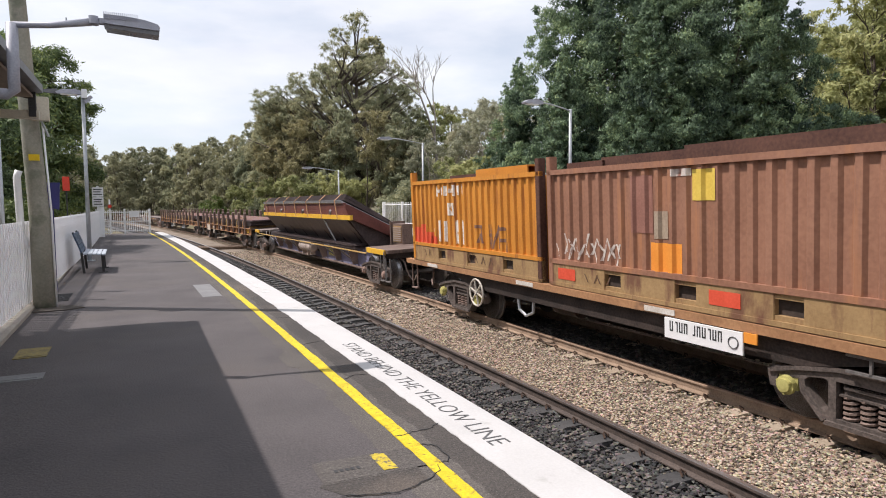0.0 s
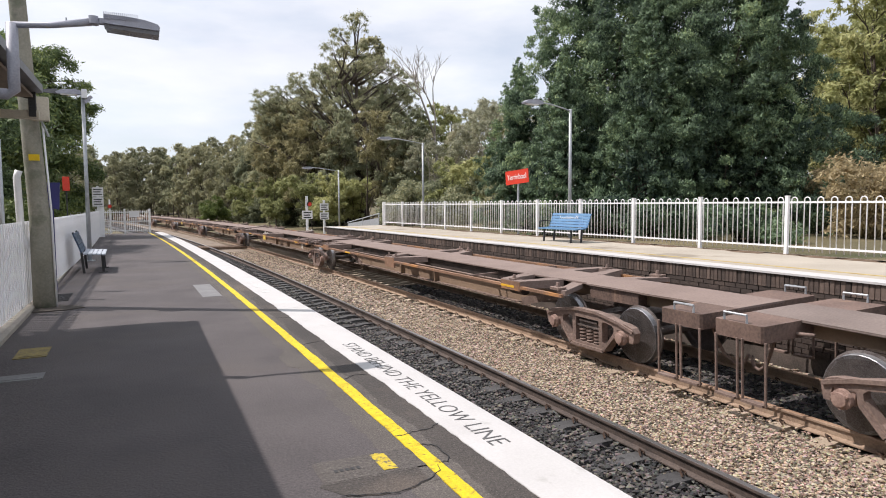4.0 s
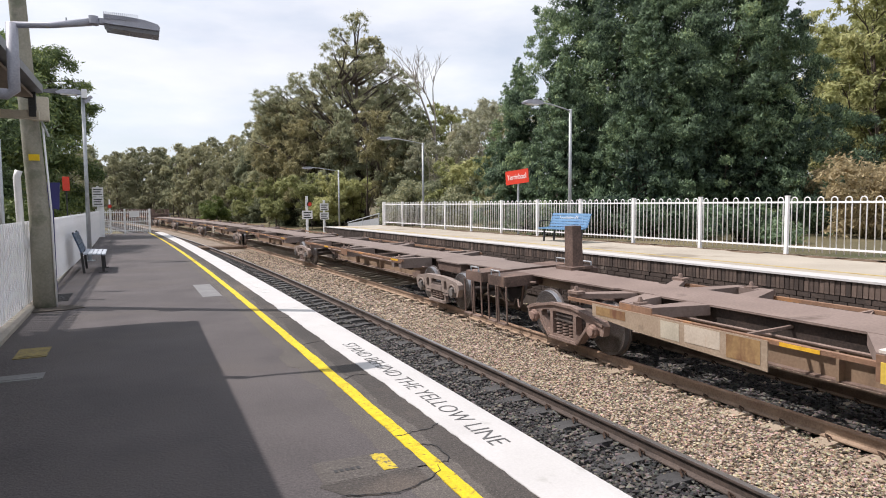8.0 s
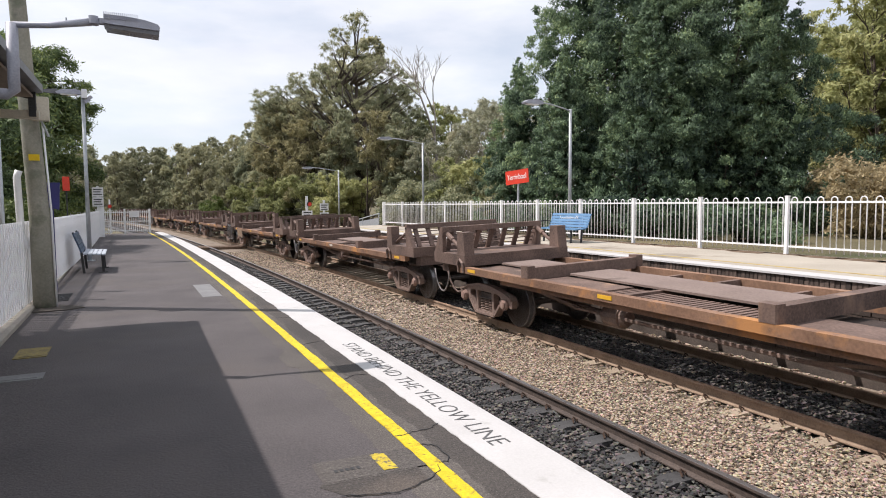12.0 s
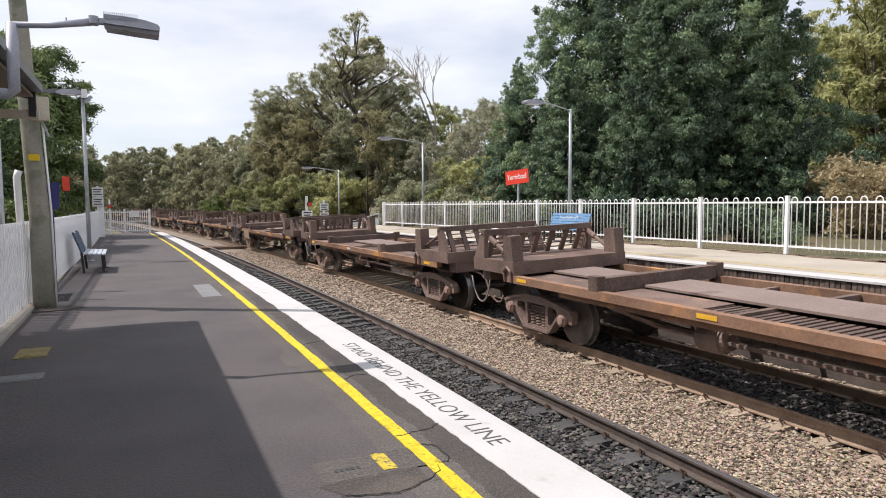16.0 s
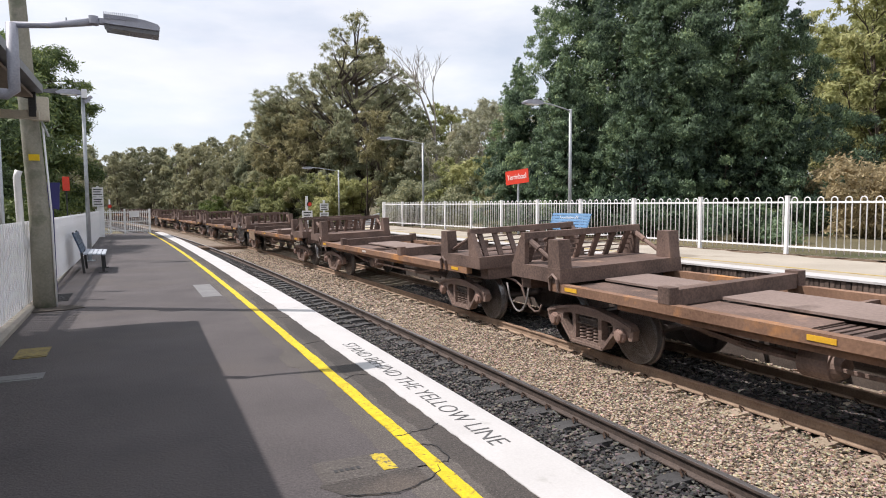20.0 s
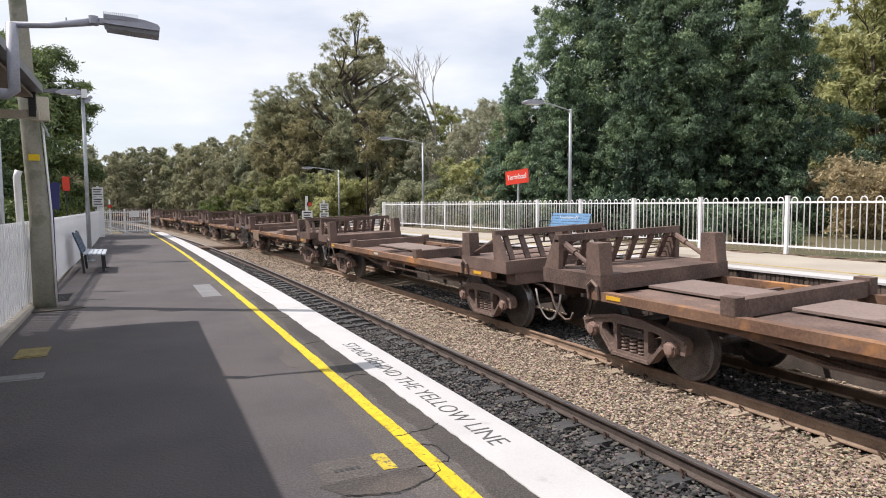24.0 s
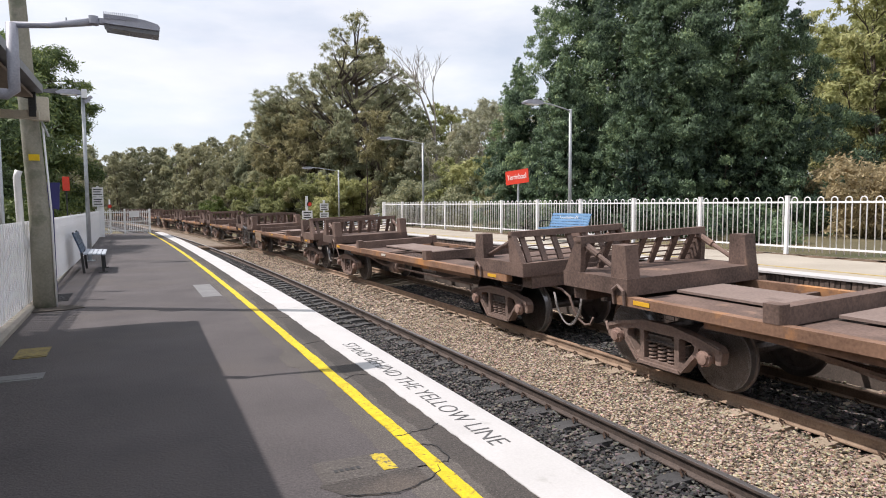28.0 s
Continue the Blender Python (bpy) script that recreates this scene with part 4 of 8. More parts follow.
def street_lamp(m, height, reach, label, sensor=False):
    """A steel post with a curved arm towards -x and a flat lamp head."""
    lamp = thing("platform_lamp", m, label, "lamp", "platform lamps")
    part("post", Shape().tube([(0, 0, 0), (0, 0, height * 0.5), (0, 0, height)], [0.065, 0.055, 0.05], 10), M_galv, lamp, smooth=True)
    part("base_plate", Shape().box(-0.15, 0.15, -0.15, 0.15, 0, 0.02, 0, 0.02), M_galv, lamp)
    part("arm", Shape().tube([(0, 0, height - 0.05), (-reach * 0.3, 0, height + 0.03), (-reach * 0.7, 0, height + 0.13), (-reach, 0, height + 0.15)], 0.025, 8), M_galv, lamp, smooth=True)
    head = Shape().prism([(-reach - 0.62, height + 0.08), (-reach + 0.05, height + 0.08), (-reach + 0.08, height + 0.16), (-reach - 0.1, height + 0.23), (-reach - 0.5, height + 0.2), (-reach - 0.64, height + 0.13)], -0.12, 0.12, "y")
    h = part("lamp_head", head, M_lamp_grey, lamp)
    part("lens", Shape().box(-reach - 0.52, -reach - 0.08, -0.1, 0.1, height + 0.055, height + 0.08, 0, 0.02), M_sign_white, h)
    if sensor:
        part("visor", Shape().prism([(-reach - 1.12, height + 0.1), (-reach - 0.6, height + 0.07), (-reach - 0.6, height + 0.22), (-reach - 1.12, height + 0.16)], -0.06, 0.06, "y"), M_lens, lamp, "dark tapered lamp nose")
        part("speaker", Shape().prism([(-0.03, -0.12), (0.12, -0.18), (0.12, 0.18), (-0.03, 0.12)], height - 0.02, height + 0.24, "z"), M_sign_white, lamp, "white horn loudspeaker")
        part("speaker_bracket", Shape().bar((0.05, -0.1, height - 0.15), (0.22, 0.0, height + 0.05), 0.1, 0.08), M_lamp_grey, lamp)
    return lamp


def bench(m, label, length=1.9, name_board=True, seat=None, back=None):
    """A slatted bench that faces +x, on iron legs."""
    b = thing("platform_bench", m, label, "bench", "platform benches")
    for i in range(5):
        y = 0
        part("seat_slat", Shape().box(0.02 + i * 0.088, 0.095 + i * 0.088, -length / 2, length / 2, 0.42 - 0.006 * i, 0.45 - 0.006 * i, 0, 0.006), seat or M_blue_bench, b)
    for i in range(5):
        z = 0.50 + i * 0.085
        x = -0.02 - i * 0.03
        part("back_slat", Shape().bar((x, -length / 2, z), (x, length / 2, z), 0.03, 0.075, 0, (-0.33, 0, 0.94)), back or M_blue_bench, b)
    for y in (-length * 0.36, length * 0.36):
        part("leg_frame", Shape().bar((0.40, y, 0), (0.38, y, 0.42), 0.04, 0.05).bar((0.02, y, 0), (-0.02, y, 0.45), 0.04, 0.05).bar((0.42, y, 0.41), (0.0, y, 0.42), 0.04, 0.03).bar((-0.01, y, 0.44), (-0.17, y, 0.9), 0.03, 0.04).bar((0.3, y, 0), (0.48, y, 0.01), 0.05, 0.02), M_iron, b)
    if name_board:
        part("armrest", Shape().tube([(-0.05, -length / 2 + 0.02, 0.62), (0.2, -length / 2 + 0.02, 0.66), (0.4, -length / 2 + 0.02, 0.62), (0.4, -length / 2 + 0.02, 0.44)], 0.018, 6), M_iron, b)
    if name_board:
        words("name_lettering", "Yerrinbool", 0.21, 0.006, M_sign_white, b, Matrix.Translation((-0.075, 0, 0.73)) @ Matrix.Rotation(radians(-90), 4, "Z") @ Matrix.Rotation(radians(72), 4, "X") @ Matrix.Scale(1, 4), "white station name")
    return b


def furniture():
    hoop_fence()
    picket_fence()
    end_gate()
    street_lamp(station(17.9, FENCE_2 + 0.35, 0.42), 4.4, 1.25, "galvanised platform lamp behind the white fence")
    street_lamp(station(29.5, FENCE_2 + 0.35, 0.42), 4.3, 1.75, "galvanised platform lamp behind the white fence")
    street_lamp(station(44.5, FENCE_2 + 1.1, -0.4), 4.5, 2.0, "galvanised lamp beside the path beyond the platform")
    street_lamp(station(22.5, -1.17, 0.0), 4.93, 0.06, "galvanised platform lamp with a white loudspeaker", True)
    bench(station(16.2, FENCE_2 - 1.05, PLAT2_Z, 180), "blue slatted bench with the station name, against the white fence")
    bench(station(19.1, -1.17, 0.0), "dark blue slatted bench with a seat coloured pale as sunlit", 1.7, False, M_sunlit_slat, M_navy_slat).scale = (1.14,) * 3
    sign = thing("station_sign", station(20.9, FENCE_2 + 0.25, 0.42), "red station name board on a grey post", "sign")
    part("post", Shape().tube([(0, 0, 0), (0, 0, 2.3)], 0.045, 8), M_galv, sign)
    board = part("name_board", Shape().box(-0.03, 0.0, -0.55, 0.55, -0.26, 0.26, 0, 0.0), M_red, sign, "red enamel board", pose(-0.045, 0, 2.25, -5, 0, 18))
    words("name_lettering", "Yerrinbool", 0.30, 0.003, M_sign_white, board, Matrix.Translation((-0.035, 0, 0)) @ Matrix.Rotation(radians(-90), 4, "Z") @ Matrix.Rotation(radians(90), 4, "X"), "white station name", 0.92)
    # crossing signs past the far platform
    for s, d, h, red in ((39.0, 10.2, 2.6, True), (45.5, 13.4, 2.4, False)):
        sg = thing("crossing_sign", station(s, d, -1.0), "white post with warning plates beside the foot crossing", "sign", "crossing signs")
        part("post", Shape().box(-0.07, 0.07, -0.05, 0.05, 0, h + 0.6, 0, 0.01), M_white, sg)
        for k, z in enumerate((h + 0.1, h - 0.55)):
            if red and k == 0:
                part("lamp_housing", Shape().tube([(0.12, -0.06, z), (0.12, -0.2, z)], 0.15, 12), M_iron, sg)
                part("red_lamp", Shape().tube([(0.12, -0.2, z), (0.12, -0.22, z)], 0.12, 12), M_red, sg)
                continue
            pl = part("notice_plate", Shape().box(-0.32, 0.32, -0.09, -0.06, z - 0.26, z + 0.26), M_sign_white, sg)
            for j in range(3):
                part("text_bar", Shape().box(-0.24, 0.24 - 0.08 * (j % 2), -0.1, -0.09, z + 0.1 - j * 0.15, z + 0.17 - j * 0.15), M_sign_black, pl)
    rail = thing("ramp_rail", station(36.5, FENCE_2 - 0.1, -0.55), "grey handrail beside the far platform ramp", "handrail")
    for y in (-2.2, 0.4, 3.0):
        part("post", Shape().tube([(0, y, -0.2), (0, y, 1.7 - 0.12 * (y + 2.2))], 0.03, 8), M_galv, rail)
    part("top_rail", Shape().tube([(0, -2.3, 1.7), (0, 3.1, 1.07)], 0.03, 8), M_galv, rail)
    part("mesh_panel", Shape().bar((0, -2.2, 0.95), (0, 3.0, 0.5), 0.02, 1.0), M_galv, rail)
    # timber power pole
    pole = thing("power_pole", Matrix.Translation((-1.53, 12.42, 0)), "weathered grey timber power pole at the fence", "pole")
    part("shaft", Shape().tube([(0, 0, -0.2), (-0.01, 0, 1.5), (-0.09, 0, 3.2), (-0.17, 0, 5.0), (-0.28, 0, 8.0)], [0.168, 0.152, 0.134, 0.122, 0.108], 16), M_pole_wood, pole, smooth=True)
    part("yellow_tag", Shape().box(-0.10, 0.05, -0.172, -0.150, 2.41, 2.51), M_yellow_plate, pole)
    part("cable_pipe", Shape().tube([(0.18, -0.05, 0), (0.165, -0.05, 1.6), (0.10, -0.05, 3.0)], 0.016, 8), M_white, pole, "thin white conduit", smooth=True)
    part("cable_pipe", Shape().tube([(-0.2, -0.1, 1.0), (-0.26, -0.12, 1.25), (-0.28, -0.12, 2.15), (-0.25, -0.12, 2.25)], 0.055, 8), M_white, pole, "thick white pipe end", smooth=True)
    box = part("meter_box", Shape().box(-0.02, 0.22, -0.32, -0.15, 3.04, 3.41, 0, 0.015), M_cream, pole, "cream switch box")
    part("box_conduit", Shape().tube([(0.1, -0.2, 3.05), (0.14, -0.2, 2.95), (0.19, -0.15, 2.8)], 0.02, 6), M_galv, box)
    pipe = thing("steel_post", station(14.0, -2.17, -0.12), "slim grey steel post behind the picket fence", "post")
    part("post", Shape().tube([(0, 0, 0), (0, 0, 3.0)], 0.035, 8), M_galv, pipe, smooth=True)
    soil = thing("soil_patch", Matrix.Translation((-1.45, 12.3, 0.0)), "dark damp soil and litter round the pole foot", "soil")
    part("earth", Shape().prism([(-0.55, -0.25), (-0.2, -0.42), (0.25, -0.38), (0.52, -0.2), (0.42, 0.05), (0.1, 0.3), (-0.3, 0.3), (-0.6, 0.1)], -0.02, 0.012, "z"), M_soil, soil)
    panel = thing("blue_panel", station(14.83, -1.47, 0.0), "navy blue information panel on a navy post", "sign")
    part("post", Shape().box(-0.03, 0.03, -0.03, 0.03, 0, 2.05), M_navy, panel)
    part("panel", Shape().prism([(-0.06, 1.66), (0.13, 1.60), (0.16, 2.14), (-0.06, 2.14)], -0.05, -0.02, "y"), M_navy, panel)


def shelter():
    """The awning over the near platform and the lamp that stands out of its edge."""
    roof = thing("platform_awning", Matrix.Identity(4), "brown platform awning with a dark gutter", "awning", kind="structure")
    part("roof_sheet", Shape().prism([(-1.33, 3.36), (-7.0, 4.6), (-7.0, 4.66), (-1.33, 3.42)], -9.0, 11.0, "y"), M_roof, roof)
    part("soffit", Shape().prism([(-1.36, 3.22), (-6.9, 3.22), (-6.9, 3.26), (-1.36, 3.26)], -8.9, 10.9, "y"), M_soffit, roof)
    part("gutter", Shape().prism([(-1.25, 3.31), (-1.25, 3.42), (-1.27, 3.42), (-1.28, 3.33), (-1.36, 3.33), (-1.36, 3.42), (-1.38, 3.42), (-1.38, 3.29)], -9.0, 11.03, "y"), M_gutter, roof)
    part("barge_board", Shape().prism([(-1.36, 3.2), (-7.0, 4.35), (-7.0, 4.6), (-1.36, 3.42)], 11.0, 11.03, "y"), M_roof, roof)
    part("downpipe", Shape().box(-1.42, -1.33, 10.9, 10.98, 2.95, 3.3), M_iron, roof, "black pipe stub")
    part("tie_beam", Shape().box(-3.5, -1.30, 10.92, 11.0, 2.92, 3.04), M_cream, roof, "cream steel beam")
    # Unseen wall, added; its cream colour bounces light onto the shaded platform.
    part("wall", Shape().box(-7.0, -3.4, -8.5, 10.5, 0, 3.22), M_cream, roof)
    part("hanger", Shape().box(-1.42, -1.34, 6.9, 7.0, 2.6, 3.25), M_soffit, roof)
    lamp = thing("awning_lamp", Matrix.Translation((0, 7.45, 0)), "grey lamp head on an arm from the awning edge", "lamp", "platform lamps")
    part("bracket", Shape().tube([(-1.9, 0.08, 2.76), (-1.15, 0.08, 2.76), (-1.09, 0.08, 2.80), (-1.085, 0.08, 3.44)], 0.055, 10), M_lamp_grey, lamp, smooth=True)
    part("arm", Shape().tube([(-1.12, 0.08, 3.42), (-0.75, 0.06, 3.45), (-0.4, 0.02, 3.51)], [0.032, 0.03, 0.04], 8), M_lamp_grey, lamp, smooth=True)
    part("knuckle", Shape().box(-0.42, -0.335, -0.05, 0.07, 3.485, 3.56, 0, 0.02).box(-0.335, -0.28, -0.03, 0.05, 3.495, 3.545, 0, 0.01), M_lamp_grey, lamp)
    head = part("lamp_head", Shape().prism([(-0.285, 3.475), (0.21, 3.45), (0.225, 3.49), (0.20, 3.515), (0.08, 3.545), (-0.05, 3.558), (-0.285, 3.565)], -0.13, 0.13, "y"), M_lamp_grey, lamp)
    part("lens", Shape().prism([(-0.265, 3.44), (0.03, 3.418), (0.215, 3.408), (0.222, 3.46), (-0.28, 3.48)], -0.11, 0.11, "y"), M_lens, head, "smoked lens")
    for i in range(17):
        x = -0.282 + i * 0.0185
        part("fin", Shape().box(x, x + 0.006, -0.142, 0.10, 3.52, 3.585), M_lamp_grey, head)
    for x in (-0.62, -0.50):
        part("bolt", Shape().tube([(x, 0.05, 3.47), (x, 0.05, 3.535)], 0.008, 6), M_galv, lamp)


# ---- trees ----
def foliage(blobs, count, size, seed, shell=0.8, rise=0.0, tilt=0.5, slim=0.4, thin_above=1e9, loose=0.12):
    """Leaf sprays as small triangles on the skin of each puff. blobs: x, y, z, radius, height share."""
    r = np.random.default_rng(seed)
    b = np.array(blobs, float)
    weight = b[:, 3] ** 2 * np.where(b[:, 2] > thin_above, 0.3, 1.0)
    pick = r.choice(len(b), count, p=weight / weight.sum())
    way = r.normal(size=(count, 3))
    way[:, 2] += 0.25
    way /= np.linalg.norm(way, axis=1, keepdims=True)
    rad = shell + (1 - shell) * r.random((count, 1))
    rad *= 1 + loose * r.normal(size=(count, 1))
    tallness = np.stack([np.ones(count), np.ones(count), b[pick, 4]], 1)
    pos = b[pick, :3] + way * rad * b[pick, 3:4] * tallness
    nrm = way + np.array([0, 0, 0.45]) + tilt * r.normal(size=(count, 3))
    nrm /= np.linalg.norm(nrm, axis=1, keepdims=True)
    u = np.cross(nrm, r.normal(size=(count, 3)))
    u /= np.linalg.norm(u, axis=1, keepdims=True) + 1e-6
    u = u + way * 0.35
    u[:, 2] += rise
    w = np.cross(nrm, u)
    w /= np.linalg.norm(w, axis=1, keepdims=True) + 1e-6
    sz = size * (0.55 + 0.9 * r.random((count, 1))) * np.where(pos[:, 2:3] > thin_above, 1.8, 1.0)
    v = np.stack([pos - u * sz * 0.6 - w * sz * slim, pos - u * sz * 0.6 + w * sz * slim, pos + u * sz], 1)
    return v.reshape(-1, 3)


def puffs(blobs, n, share, seed, squash=0.8, point=0.0):
    """Break each large clump into small leafy puffs over its skin; point draws it to a tip."""
    r = random.Random(seed)
    out = []
    for x, y, z, q, e in blobs:
        for _ in range(n):
            a, c = r.uniform(0, 2 * math.pi), r.uniform(-0.75, 1.0)
            h = math.sqrt(1 - c * c) * r.uniform(0.75, 1.05) * (1 - point * max(0.0, c))
            out.append((x + q * h * math.cos(a), y + q * h * math.sin(a), z + q * e * c * (1 + 0.35 * point * max(0.0, c)), q * share * r.uniform(0.6, 1.35) * (1 - 0.4 * point * max(0.0, c)), squash * r.uniform(0.7, 1.1)))
    return out


def foliage_mesh(name, v, material):
    me = bpy.data.meshes.new(name)
    k = len(v) // 3
    me.vertices.add(len(v))
    me.vertices.foreach_set("co", v.reshape(-1))
    me.loops.add(k * 3)
    me.loops.foreach_set("vertex_index", np.arange(k * 3, dtype=np.int32))
    me.polygons.add(k)
    me.polygons.foreach_set("loop_start", np.arange(0, k * 3, 3, dtype=np.int32))
    me.update(calc_edges=True)
    me.materials.append(material)
    return me


def tree(name, m, label, height, blobs, count, size, leaf, bark, seed, trunk=0.3, lean=0.0, stems=1, shell=0.8, twigs=0, group="", rise=0.0, slim=0.4, core=0, puff=0, share=0.4, limb=0.3, thin_above=1e9, tilt=0.5, low=0.15, loose=0.12, point=0.0):
    """Trunk and limbs that reach each clump, and a crown of leafy puffs."""
    t = thing(name, m, label, "tree", group)
    r = random.Random(seed)
    wood = Shape()
    roots = []
    for k in range(stems):
        ox, oy, tip = (r.uniform(-1.6, 1.6), r.uniform(-1, 1), r.uniform(-3.5, 3.5)) if k else (0, 0, lean)
        path = [Vector((ox + tip * max(0.0, z / height) ** 1.5 + 0.25 * math.sin(z * 0.5 + seed + k), oy + 0.25 * math.cos(z * 0.4 + seed), z)) for z in np.linspace(-0.3, height * (0.82 if not k else 0.68), 7)]
        wood.tube(path, [trunk * (1 - 0.85 * i / 6) * (1 if not k else 0.6) for i in range(7)], 8)
        roots.append(path)
    for b in blobs:
        x, y, z, rad = b[:4]
        z0 = max(low * height, z - rad * 0.5 - math.hypot(x, y) * 0.9)
        path = roots[r.randrange(stems)]
        start = min(path, key=lambda p: abs(p.z - z0))
        end = Vector((x, y, z))
        if end.z < start.z:
            start = path[1].lerp(start, 0.5)
        mid = (start + end) / 2 + Vector((r.uniform(-0.4, 0.4), r.uniform(-0.4, 0.4), r.uniform(-0.2, 0.6)))
        wood.tube([start, mid, end], [trunk * limb, trunk * limb * 0.6, trunk * limb * 0.25], 5)
        for _ in range(twigs):
            tip = end + Vector((r.uniform(-1, 1), r.uniform(-1, 1), r.uniform(-0.2, 1))) * rad * 1.25
            wood.tube([mid.lerp(end, r.random()), tip], [trunk * 0.09, trunk * 0.025], 4)
    part("trunk", wood, bark, t, smooth=True)
    small = puffs(blobs, puff, share, seed, point=point) if puff else blobs
    v = foliage(small, count, size, seed, shell, rise, tilt, slim, thin_above, loose)
    if core:
        inner = [(x * 0.6, y * 0.6, z, q * 0.7, e) for x, y, z, q, e in blobs]
        v = np.concatenate([v, foliage(inner, core, size * 1.6, seed + 1, 0.3, 0, 0.8, 0.5, thin_above)])
    part("crown", foliage_mesh("crown", v, leaf), None, t)
    return t


def clumps(seed, n, spread, z0, z1, rad, squash=0.8, centre=(0, 0), taper=0.0):
    r = random.Random(seed)
    out = []
    for i in range(n):
        z = z0 + (z1 - z0) * (i + r.random()) / n
        k = 1 - taper * (z - z0) / (z1 - z0)
        a, q = r.uniform(0, 2 * math.pi), spread * k * math.sqrt(r.random())
        out.append((centre[0] + q * math.cos(a), centre[1] + q * math.sin(a), z, rad * r.uniform(0.6, 1.25) * (0.5 + 0.5 * k), squash * r.uniform(0.75, 1.1)))
    return out


def bearing(px, dist, z=0.0, turn=0.0):
    """A place dist metres off, by the angle to the right of the line's start, in degrees."""
    a = radians(px)
    return Matrix.Translation((math.sin(a) * dist, math.cos(a) * dist, z)) @ Matrix.Rotation(radians(turn), 4, "Z")


def cone_blobs(seed, height, base, n, z0=0.6):
    """Tall flame-shaped lobes standing out of a dense conifer, with gaps between them."""
    r = random.Random(seed)
    out = []
    for i in range(n):
        z = z0 + (height - z0) * ((i + r.random()) / n) ** 1.1
        k = 1 - (z / height) ** 2.4
        q = min(0.45 * base, r.uniform(1.0, 1.9)) * (0.45 + 0.6 * k)
        edge = max(0.1, base * k * r.uniform(0.62, 1.2) - q * 0.5)
        a = i * 2.39996 + r.uniform(-0.35, 0.35)
        out.append((edge * math.cos(a), edge * math.sin(a), z, q, r.uniform(1.6, 2.5)))
    return out


def canopy(seed, n, profile, depth, floor, rad):
    """Clumps under a crown's skyline, more of them near its skin."""
    r = random.Random(seed)
    xs, zs = [q[0] for q in profile], [q[1] for q in profile]
    out = []
    while len(out) < n:
        x = r.uniform(xs[0], xs[-1])
        top = float(np.interp(x, xs, zs))
        q = rad * r.uniform(0.6, 1.3)
        z = floor + (top - floor) * r.random() ** 0.5 - q * 0.5
        if z > floor and all((x - o[0]) ** 2 + (z - o[2]) ** 2 > (0.55 * (q + o[3])) ** 2 or r.random() < 0.25 for o in out):
            out.append((x, r.uniform(-depth, depth) * (1 - 0.6 * (z - floor) / 20), z, q, r.uniform(0.6, 0.9)))
    return out


